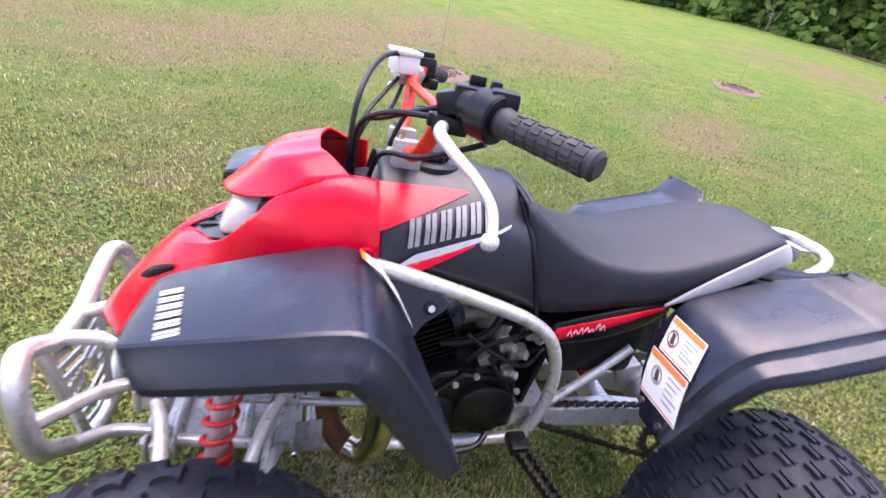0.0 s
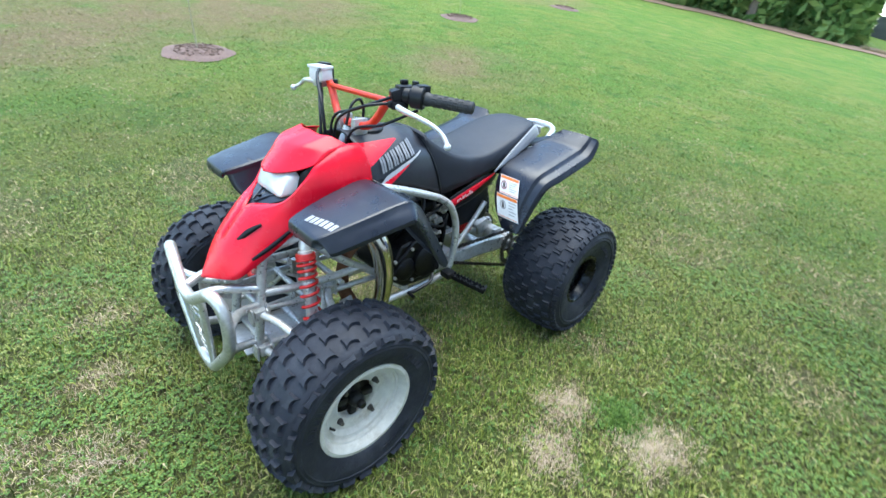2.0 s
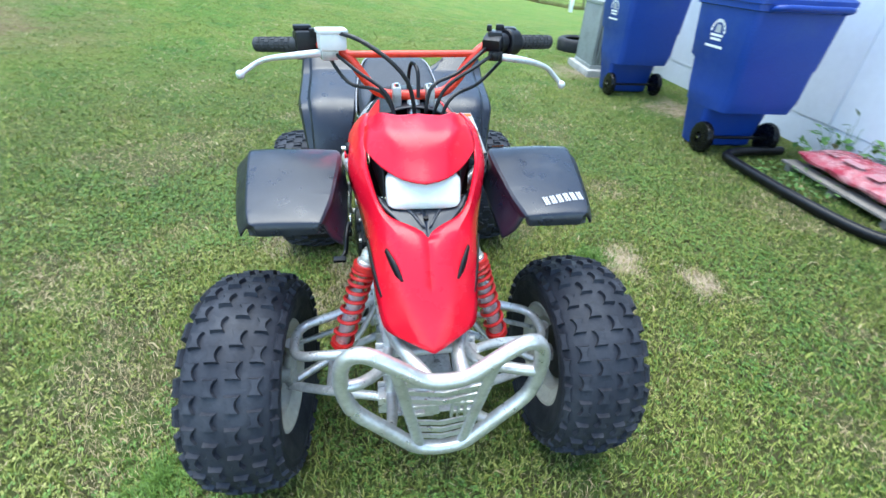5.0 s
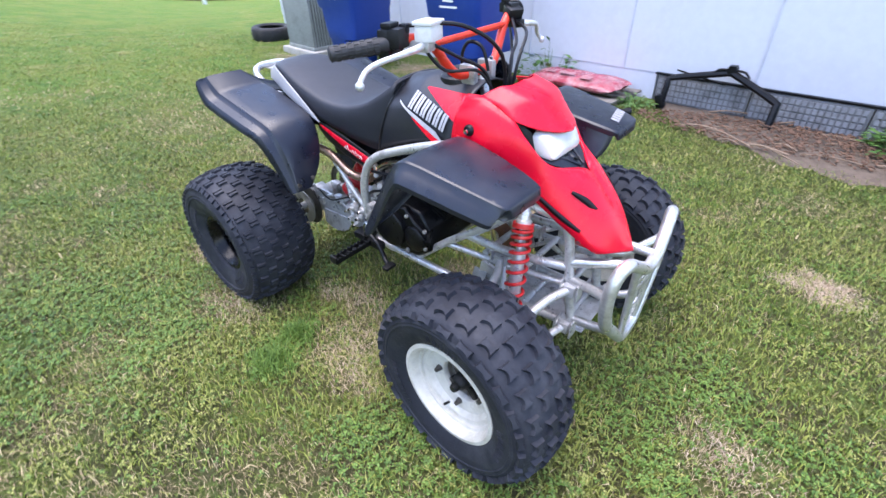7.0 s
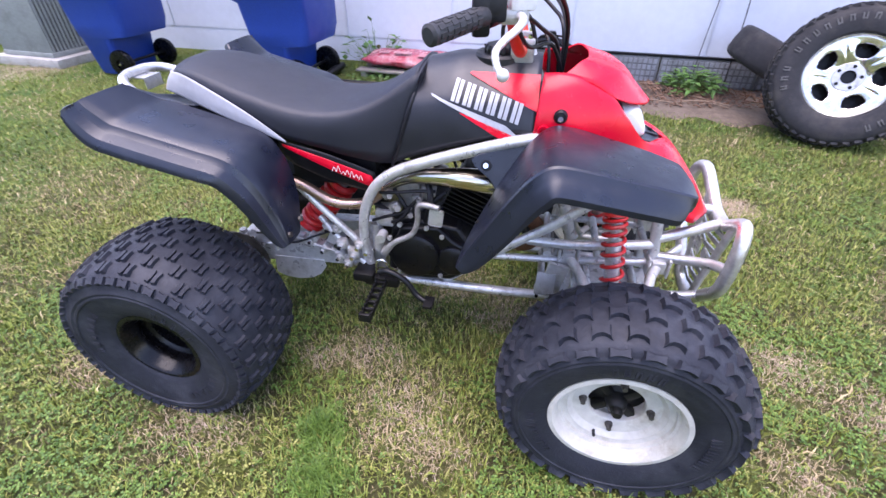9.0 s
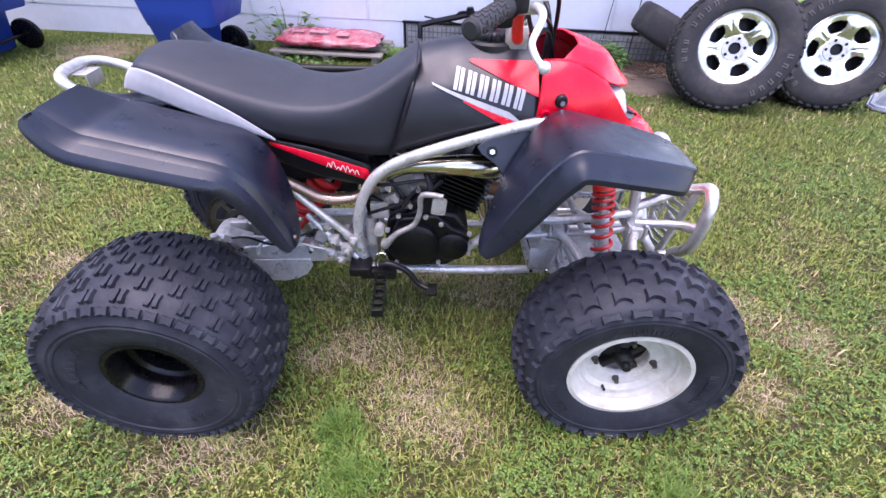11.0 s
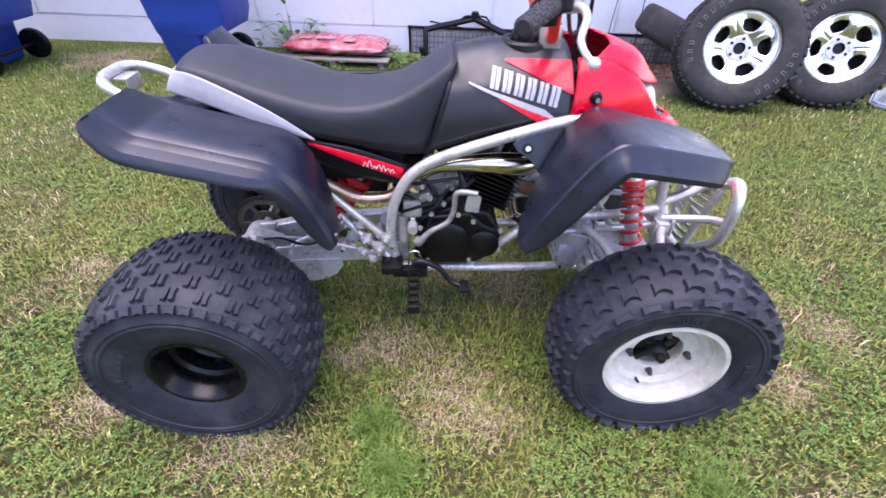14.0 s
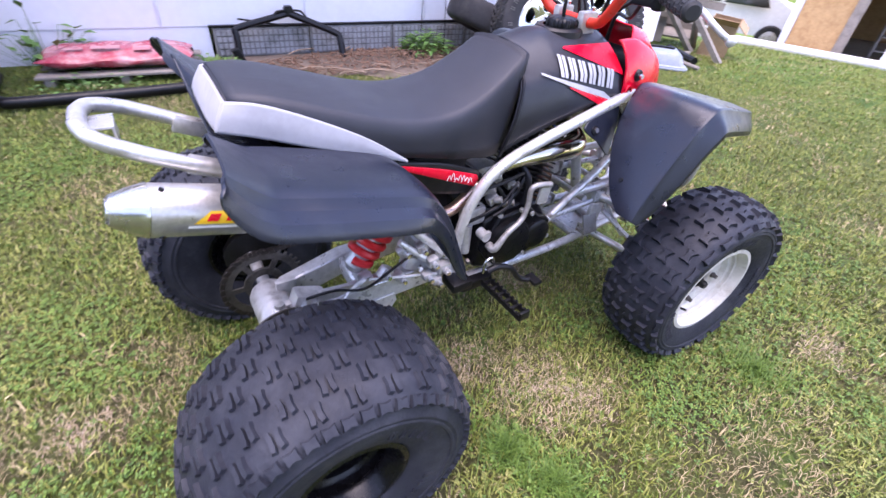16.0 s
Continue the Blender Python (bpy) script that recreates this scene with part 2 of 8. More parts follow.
def bolt(bm, c, way, r=0.008, h=0.006, seg=6):
    """A bolt head on a surface."""
    q = Vector(way).to_track_quat("Z", "Y").to_matrix().to_4x4()
    bmesh.ops.create_cone(bm, cap_ends=True, segments=seg, radius1=r, radius2=r * 0.9, depth=h, matrix=Matrix.Translation(Vector(c) + Vector(way).normalized() * h / 2) @ q)
    return bm


# ---- ground ----
def soft(v, w=1.0):
    return w * math.log1p(math.exp(min(40, v / w)))


def ground_z(x, y):
    """Flat round the quad, rising to the wooded side, falling to the garage and the field."""
    hill = 0.15 * soft(-0.42 * x - 0.91 * y - 2.0, 0.8)
    field = -0.05 * soft(-0.866 * x + 0.5 * y - 6.0, 1.0)
    garage = -0.16 * soft(0.9 * x + 0.43 * y - 6.2, 0.5)
    return hill + field + garage


def grass_ground():
    m = bpy.data.materials.new("lawn_soil_and_grass")
    m.use_nodes = True
    nt = m.node_tree
    p = nt.nodes["Principled BSDF"]
    tc = nt.nodes.new("ShaderNodeTexCoord")
    co = tc.outputs["Object"]
    c = mix_rgb(nt, noise_node(nt, co, 0.9, 7, 0.7, 0.40, 0.60), GRASS_DARK, GRASS_LIGHT)
    c = mix_rgb(nt, noise_node(nt, co, 2.6, 6, 0.7, 0.52, 0.66), c, GRASS_DEEP)
    c = mix_rgb(nt, noise_node(nt, co, 1.7, 7, 0.75, 0.56, 0.70), c, GRASS_DRY)
    # worn thatch near the quad, darkened for shade between blades; sunburnt patches on the rise
    spots = [((0.6, 0.0, 0.0), 5.0, 0.8, SHADED_THATCH)] + [((x, y, 0.5), r * 1.9, 0.9, SUNBURNT) for x, y, r in
             ((1.5, -6.5, 1.3), (-0.9, -8.4, 1.9), (-3.1, -8.4, 1.2), (3.2, -5.2, 1.0), (-3.6, -4.0, 0.8), (-12.4, -11.2, 2.2), (5.5, -5.6, 1.1))]
    for at, r, amount, colour in spots:
        d = nt.nodes.new("ShaderNodeVectorMath")
        d.operation = "DISTANCE"
        d.inputs[1].default_value = at
        nt.links.new(co, d.inputs[0])
        near = nt.nodes.new("ShaderNodeMapRange")
        near.inputs["From Min"].default_value, near.inputs["From Max"].default_value = r, r * 0.35
        near.inputs["To Max"].default_value = amount
        nt.links.new(d.outputs["Value"], near.inputs["Value"])
        f = nt.nodes.new("ShaderNodeMath")
        f.operation, f.use_clamp = "MULTIPLY", True
        nt.links.new(near.outputs["Result"], f.inputs[0])
        nt.links.new(noise_node(nt, co, 0.9 if r < 5 else 6, 7, 0.75, 0.30, 0.55), f.inputs[1])
        c = mix_rgb(nt, f.outputs[0], c, colour)
    fine = noise_node(nt, co, 55, 6, 0.75, 0.35, 0.65)
    c = mix_rgb(nt, fine, c, mix_rgb(nt, 0.6, c, (0.06, 0.06, 0.025)))
    nt.links.new(c, p.inputs["Base Color"])
    p.inputs["Roughness"].default_value = 0.9
    p.inputs["Specular IOR Level"].default_value = 0.15
    b = nt.nodes.new("ShaderNodeBump")
    b.inputs["Strength"].default_value, b.inputs["Distance"].default_value = 0.9, 0.02
    nt.links.new(noise_node(nt, co, 70, 6, 0.75), b.inputs["Height"])
    nt.links.new(b.outputs["Normal"], p.inputs["Normal"])
    return m


GRASS_DARK, GRASS_LIGHT, GRASS_DEEP, GRASS_DRY = (0.13, 0.25, 0.04), (0.215, 0.275, 0.055), (0.08, 0.20, 0.035), (0.34, 0.31, 0.11)
SHADED_THATCH, SUNBURNT = (0.105, 0.080, 0.048), (0.27, 0.19, 0.105)
LAWN = grass_ground()

bm = bmesh.new()
steps = [math.copysign(abs(k / 60.0) ** 2.6 * 400, k) + 0.14 * k for k in range(-60, 61)]
skin(bm, [[(x, y, ground_z(x, y)) for y in steps] for x in steps])
tagged(part("ground", bm, LAWN, sharp=180), "patchy green lawn with dry and bare spots", "lawn", kind="structure")

# ---- white wall of the building ----
WALL = material("white_painted_steel_siding", (0.64, 0.665, 0.73), 0.5, dirt=(0.55, 0.565, 0.61), dirt_scale=1.6, dirt_amount=0.35, grain=40, tone=0.03)
SKIRT = material("grey_plastic_skirting", (0.27, 0.28, 0.30), 0.65, dirt=(0.11, 0.105, 0.10), dirt_scale=9, dirt_amount=0.5, grain=150, bump=0.1)
APRON = material("pale_concrete_slab", (0.62, 0.60, 0.57), 0.8, dirt=(0.48, 0.46, 0.43), dirt_scale=2, dirt_amount=0.4, grain=60, bump=0.3)
CONCRETE = material("weathered_concrete", (0.42, 0.40, 0.37), 0.85, dirt=(0.25, 0.23, 0.2), dirt_scale=5, dirt_amount=0.5, grain=120, bump=0.5)
BLACKSTEEL = material("black_painted_steel", (0.005, 0.005, 0.006), 0.38, dirt=(0.018, 0.015, 0.013), dirt_scale=20, dirt_amount=0.25, spec=0.28)


WALL_ANGLE = math.atan(-0.075)
WALL_M = pose(0, 3.14, 0, 0, 0, math.degrees(WALL_ANGLE))      # x along the wall, -y towards the quad
wall = part("wall_north", box(bmesh.new(), (-1.6, 0.09, 1.82), (9.6, 0.16, 3.2)), WALL, at=WALL_M)
tagged(wall, "white painted sheet metal wall with narrow seams", "wall", kind="structure")
for k in range(10):
    x = -6.2 + k * 1.028
    if x < 3.15:
        bm = bmesh.new()
        box(bm, (x, 0.006, 1.81), (0.016, 0.012, 3.18), bev=0.003)
        part("panel_seam", bm, WALL, wall)
part("drip_trim", box(bmesh.new(), (1.72, -0.008, 0.222), (2.90, 0.036, 0.014), bev=0.003), BLACKSTEEL, wall)
part("wall_foot", box(bmesh.new(), (-3.06, 0.05, -0.14), (6.66, 0.07, 0.718)), WALL, wall)
part("side_wall", box(bmesh.new(), (-6.32, 2.6, 1.82), (0.16, 4.9, 3.2)), WALL, wall)
part("side_wall", box(bmesh.new(), (3.12, 2.6, 1.82), (0.16, 4.9, 3.2)), WALL, wall)
part("foundation", box(bmesh.new(), (1.72, 0.11, 0.06), (2.86, 0.14, 0.32)), CONCRETE, wall)


# Unseen roof, soffit and back wall, added to darken what the fenders reflect
ADDED_ROOF = material("added_roof_shingles", (0.055, 0.052, 0.050), 0.85, dirt=(0.03, 0.028, 0.026), dirt_scale=6, dirt_amount=0.5, grain=60, bump=0.5)
for nm, x0, x1 in (("roof", -6.8, 3.55),):
    bm = bmesh.new()
    rows = []
    for y, z in ((-0.42, 3.28), (2.55, 4.55), (5.5, 3.28)):
        rows.append([(x0, y, z), (x1, y, z)])
    skin(bm, rows)
    part(nm, bm, ADDED_ROOF, wall, "unseen dark roof with an eave, added to darken reflections", solid=0.12)
part("back_wall", box(bmesh.new(), (-1.6, 5.13, 1.82), (9.6, 0.16, 3.2)), WALL, wall)
part("added_soffit", box(bmesh.new(), (-1.6, -0.20, 3.30), (10.2, 0.40, 0.03)), WALL, wall)

# ---- quad bike ----
QUAD_M = pose(0.003, -0.035, 0, 0, 0, 2.2)
quad = thing("quad_bike", "red and dark grey quad bike with silver frame on the lawn", "quad bike", QUAD_M)


def both(rows):
    return rows, flip(rows)


# red hood: nose, cheeks beside the headlight, brow over it
low = [[(1.312, 0, 0.500), (1.300, 0.022, 0.503), (1.284, 0.046, 0.506), (1.262, 0.076, 0.509)],
       [(1.248, 0, 0.592), (1.246, 0.042, 0.590), (1.240, 0.074, 0.556), (1.236, 0.099, 0.521)],
       [(1.168, 0, 0.678), (1.170, 0.055, 0.672), (1.160, 0.094, 0.635), (1.148, 0.115, 0.578)],
       [(1.098, 0.080, 0.700), (1.098, 0.096, 0.706), (1.082, 0.113, 0.684), (1.060, 0.128, 0.640)],
       [(1.045, 0.110, 0.762), (1.045, 0.121, 0.763), (1.030, 0.136, 0.735), (0.995, 0.147, 0.688)],
       [(1.008, 0.117, 0.805), (1.000, 0.130, 0.800), (0.975, 0.152, 0.762), (0.930, 0.163, 0.714)],
       [(0.930, 0.112, 0.842), (0.925, 0.130, 0.830), (0.900, 0.156, 0.785), (0.880, 0.165, 0.722)],
       [(0.868, 0.108, 0.843), (0.866, 0.128, 0.832), (0.862, 0.156, 0.792), (0.858, 0.167, 0.728)]]
brow = [[(1.107, 0, 0.768), (1.092, 0.045, 0.772), (1.054, 0.086, 0.783), (1.010, 0.118, 0.803)],
        [(1.075, 0, 0.798), (1.066, 0.045, 0.800), (1.036, 0.080, 0.809), (0.994, 0.121, 0.814)],
        [(1.036, 0, 0.838), (1.033, 0.042, 0.836), (1.012, 0.076, 0.841), (0.962, 0.119, 0.830)],
        [(0.992, 0, 0.856), (0.988, 0.045, 0.853), (0.966, 0.080, 0.856), (0.922, 0.117, 0.838)],
        [(0.958, 0, 0.866), (0.955, 0.047, 0.862), (0.940, 0.082, 0.863), (0.905, 0.114, 0.840)]]
bm = bmesh.new()
for rows in both(low):
    skin(bm, smooth_grid(rows, 6, 2))
for rows in both(brow):
    skin(bm, smooth_grid(rows, 5, 3))
bmesh.ops.remove_doubles(bm, verts=bm.verts, dist=0.0006)
hood = part("hood", bm, RED, quad, "glossy red plastic front cowl", solid=0.004, sharp=28)

# headlight in its dark housing
bm = bmesh.new()
ring = [(math.cos(w), math.sin(w)) for w in (2 * math.pi * k / 40 for k in range(40))]


def squircle(x, hw, hh, cz, e=0.45, slant=0.0):
    return [(x + slant * hh * math.copysign(abs(s) ** e, s), hw * math.copysign(abs(c) ** e, c), cz + hh * math.copysign(abs(s) ** e, s)) for c, s in ring]


skin(bm, [squircle(1.04, 0.079, 0.034, 0.739), squircle(1.078, 0.079, 0.034, 0.739, 0.36, -0.45), squircle(1.086, 0.075, 0.031, 0.739, 0.36, -0.45), squircle(1.092, 0.062, 0.025, 0.739, 0.36, -0.45),
          squircle(1.096, 0.03, 0.012, 0.739, 0.5, -0.45)], closed=True, cap=True)
head = part("headlight", bm, LENS, quad, "pale headlight lens coloured as if lit by its silver reflector")
bm = bmesh.new()
skin(bm, [squircle(1.015, 0.03, 0.015, 0.733), squircle(1.04, 0.06, 0.03, 0.733), squircle(1.056, 0.0735, 0.0325, 0.737)], closed=True)
part("reflector", bm, REFLECT, head)
bm = bmesh.new()
for rows in both([[(1.166, 0, 0.670), (1.160, 0.012, 0.672), (1.152, 0.025, 0.675)], [(1.130, 0, 0.694), (1.122, 0.036, 0.694), (1.108, 0.068, 0.699)],
                  [(1.104, 0, 0.705), (1.098, 0.05, 0.706), (1.084, 0.088, 0.710)], [(1.078, 0, 0.704), (1.07, 0.05, 0.705), (1.058, 0.098, 0.722)]]):
    skin(bm, smooth_grid(rows, 4, 4))
part("chin_panel", bm, FENDER, quad, solid=0.004)
bm = bmesh.new()
for s in (1, -1):
    skin(bm, smooth_grid([[(1.062, s * 0.083, 0.707), (1.03, s * 0.094, 0.735), (1.0, s * 0.112, 0.79)], [(1.050, s * 0.083, 0.74), (1.03, s * 0.091, 0.765), (1.0, s * 0.110, 0.80)],
                          [(1.040, s * 0.083, 0.772), (1.02, s * 0.091, 0.788), (1.0, s * 0.112, 0.806)]], 4, 4))
skin(bm, [[(1.0, y, z) for y in (-0.11, 0.11)] for z in (0.69, 0.80)])
part("headlight_housing", bm, BLACKPL, quad, solid=0.003)
for rows in both([[(1.146, 0.004, 0.690), (1.143, 0.010, 0.6905)], [(1.118, 0.018, 0.703), (1.114, 0.028, 0.704)], [(1.098, 0.030, 0.709), (1.094, 0.042, 0.710)]]):
    part("chin_rib", skin(bmesh.new(), smooth_grid(rows, 4, 2)), FENDER, quad, solid=0.004)
part("chin_bolt", bolt(bmesh.new(), (1.124, 0.0, 0.698), (0.35, 0, 1), 0.006, 0.005), BLACKMET, quad)


# tank cover: half width from height and place along
def tank_section(x, z):
    """Half width of the tank cover at a place along x and a height z."""
    f = (x - 0.53) / 0.34
    top = 0.825 + 0.035 * min(1, f * 2.2) - 0.006 * f
    base = 0.128 + 0.040 * f
    t = max(0.0, min(1.0, (top - z) / 0.24))
    return base * ((t / 0.30) ** 0.5 * 0.86 if t < 0.30 else 0.86 + 0.14 * math.sin(min(1, (t - 0.30) / 0.35) * math.pi / 2) - 0.05 * max(0, t - 0.65))


def tank_top(x):
    f = (x - 0.53) / 0.34
    return 0.825 + 0.035 * min(1, f * 2.2) - 0.006 * f


def tank_low(x):
    return 0.612 + 0.118 * min(1, max(0, (x - 0.52) / 0.30)) ** 0.8


def seam_x(z):
    """The line where the seat meets the tank cover."""
    return 0.535 + 0.068 * max(0, min(1, (z - 0.62) / 0.205)) ** 0.9


def tank_side(x, z, s, off=0.0):
    return (x, s * (tank_section(x, z) + off), z)


bm = bmesh.new()
rows = []
for i in range(25):
    row = []
    for j in range(41):
        q = abs(j - 20) / 20
        s = 1 if j < 20 else -1
        f = i / 24
        ztop = tank_top(0.535 + 0.33 * f)
        x0 = seam_x(ztop - (ztop - 0.62) * q ** 1.6)
        x = x0 + (0.863 - x0) * f
        zt, zl = tank_top(x), tank_low(x)
        z = zt - (zt - zl) * q ** 1.6 if q else zt
        row.append((x, s * tank_section(x, z) if q else 0, z))
    rows.append(row)
skin(bm, rows)
tank = part("tank_cover", bm, TANKGREY, quad, "graphite tank cover with red wedge and silver lettering", solid=0.004, sharp=70)


def decal(name, quadpts, mat, parent, fn, n=8, k=3):
    """A thin printed patch: four corners in the surface's own two coordinates."""
    a, b, c, d = (Vector((*q, 0)) for q in quadpts)
    bm = bmesh.new()
    rows = []
    for i in range(n + 1):
        u = i / n
        l, r = a.lerp(b, u), d.lerp(c, u)
        rows.append([fn(*(l.lerp(r, j / k)).xy) for j in range(k + 1)])
    skin(bm, rows)
    return part(name, bm, mat, parent, sharp=180)


def letter_bars(parent, fn, o, along, up, count, w, h, mat, gap=0.25, slant=0.0, name="letter_bar"):
    """Plain upright bars in place of a maker's lettering."""
    o, along, up = Vector(o), Vector(along), Vector(up)
    for k in range(count):
        a = o + along * (k * w * (1 + gap))
        bm = bmesh.new()
        q = -0.10 * w
        shapes = [((c * w + e * q, 0), (c * w + e * q + w * 0.36, 0), (c * w - e * q + w * 0.36, 1), (c * w - e * q, 1)) for c, e in ((0.08, 1), (0.56, 1))]
        for sh in shapes:
            skin(bm, [[fn(*(a + along * ((sh[0][0] * (1 - v) + sh[3][0] * v) * (1 - u) + (sh[1][0] * (1 - v) + sh[2][0] * v) * u) + up * (h * v))) for u in (0, 0.5, 1)] for v in (0, 0.2, 0.4, 0.6, 0.8, 1)])
        part(name, bm, mat, parent, sharp=180)


for s in (1, -1):
    def on_tank(x, z, s=s):
        return tank_side(x, z, s, 0.0035)

    def on_tank2(x, z, s=s):
        return tank_side(x, z, s, 0.0055)

    decal("red_wedge", [(0.862, 0.832), (0.862, 0.775), (0.712, 0.829), (0.716, 0.832)], RED, tank, on_tank, 10, 8)
    decal("silver_swoosh", [(0.632, 0.791), (0.634, 0.787), (0.852, 0.710), (0.800, 0.745)], LOGOWHITE, tank, on_tank2, 3, 12)
    decal("red_swoosh", [(0.70, 0.762), (0.70, 0.760), (0.80, 0.712), (0.815, 0.727)], RED, tank, on_tank2, 3, 10)
    if s == 1:
        letter_bars(tank, on_tank2, (0.814, 0.753), (-0.975, 0.225), (0.10, 0.99), 6, 0.0225, 0.040, LOGOGREY, 0.18)
    else:
        letter_bars(tank, on_tank2, (0.678, 0.783), (0.975, -0.225), (0.10, 0.99), 6, 0.0225, 0.040, LOGOWHITE, 0.18)

# fuel cap and its breather
bm = bmesh.new()
rows = []
for r, z in ((0.002, 0.877), (0.024, 0.877), (0.033, 0.874), (0.037, 0.868), (0.037, 0.856), (0.034, 0.848)):
    rows.append([(0.772 + (r + (0.0022 * math.copysign(1, math.sin(12 * w)) if r > 0.03 else 0)) * math.cos(w), -0.008 + (r + (0.0022 * math.copysign(1, math.sin(12 * w)) if r > 0.03 else 0)) * math.sin(w), z) for w in (2 * math.pi * (k + 0.5) / 72 for k in range(72))])
skin(bm, rows, closed=True, cap=True)
cap = part("fuel_cap", bm, BLACKPL, quad, "black screw fuel cap")
tube("breather_hose", [(0.772, -0.008, 0.875), (0.772, -0.006, 0.912), (0.79, 0.0, 0.938), (0.825, 0.01, 0.925), (0.845, 0.01, 0.87)], 0.0045, BLACKPL, cap)
bm = lathe(bmesh.new(), [(0.040, 0.858), (0.052, 0.858), (0.058, 0.853), (0.060, 0.84)], 30, "z", (0.768, -0.004, 0))
part("cap_collar", bm, BLACKPL, tank)


# seat
def seat_top(x):
    t = (x + 0.04) / 0.64
    pts = spline([(0, 0.822, 0), (0.14, 0.818, 0), (0.32, 0.785, 0), (0.50, 0.752, 0), (0.64, 0.742, 0), (0.78, 0.756, 0), (0.90, 0.794, 0), (1.0, 0.838, 0)], 8)
    for a, b in zip(pts, pts[1:]):
        if a.x <= t <= b.x:
            return a.y + (b.y - a.y) * (t - a.x) / max(1e-6, b.x - a.x)
    return 0.838


bm = bmesh.new()
rows = []
for i in range(33):
    f = i / 32
    row = []
    for j in range(33):
        q = (j - 16) / 16
        x_end = seam_x(0.832 if abs(q) < 0.62 else 0.822 - 0.205 * ((abs(q) - 0.62) / 0.38) ** 1.35) + 0.002
        x = -0.006 + (x_end + 0.006) * f
        zt = seat_top(min(x, 0.6))
        half = 0.100 + 0.043 * math.sin(math.pi * min(1, max(0, (x + 0.006) / 0.60)) ** 0.8) + (0.004 if x > 0.4 else 0)
        zl = 0.765 - 0.092 * min(1, max(0, (x + 0.04) / 0.32)) - 0.055 * min(1, max(0, (x - 0.28) / 0.22))
        a = abs(q)
        crown = 0.62
        if a < crown:
            y, z = half * 0.92 * a / crown, zt - 0.010 * (a / crown) ** 3
        else:
            g = (a - crown) / (1 - crown)
            y = half * (0.92 + 0.11 * math.sin(min(1, g * 1.6) * math.pi / 2) - 0.03 * g)
            z = zt - 0.010 - (zt - 0.010 - zl) * g ** 1.35
        row.append((x, math.copysign(y, q) if q else 0, z))
    rows.append(row)
skin(bm, rows)
bm.faces.new([bm.verts.new((p[0] - 0.004, p[1] * 0.985, p[2])) for p in rows[-1]])
bm.faces.new([bm.verts.new((p[0] - 0.003, p[1] * 0.97, p[2] - 0.004)) for p in rows[0]])
seat = part("seat", bm, VINYL, quad, "long black vinyl seat dipped in the middle", solid=0.006, sharp=75)
rows = []
for k in range(-6, 7):
    u = k / 6
    back = 0.004 * (1 - u ** 4)
    rows.append([(-0.033 - back, 0.109 * u, 0.765), (-0.024 - back, 0.106 * u, 0.787), (-0.012, 0.099 * u, 0.808 + 0.005 * (1 - u * u))])
part("tail_trim", skin(bmesh.new(), smooth_grid(rows, 2, 4)), SILVERPL, quad, "silver grey panel closing the seat tail", solid=0.004)
rows = []
for x, wide, z in ((-0.010, 0.153, 0.738), (0.06, 0.150, 0.715), (0.14, 0.150, 0.690), (0.22, 0.152, 0.665)):
    rows.append([(x, u * wide, z - 0.03 * (1 - abs(u) ** 6)) for u in (-1, -0.85, -0.5, 0, 0.5, 0.85, 1)])
part("seat_pan", skin(bmesh.new(), smooth_grid(rows, 3, 3)), BLACKPL, quad, "black plastic under the seat joining the rear fenders", solid=0.004)
rows = []
for k in range(-8, 9):
    u = k / 8
    r = abs(u) ** 2.4
    rows.append([(-0.046 + 0.010 * (1 - r), 0.204 * u, 0.738 + 0.064 * r), (-0.030 + 0.010 * (1 - r), 0.188 * u, 0.728 + 0.052 * r), (0.004, 0.166 * u, 0.722 + 0.036 * r), (0.050, 0.156 * u, 0.715 + 0.030 * r)])
part("tail_moulding", skin(bmesh.new(), smooth_grid(rows, 2, 4)), FENDER, quad, "dark grey plastic bridge behind the seat tail", solid=0.004)
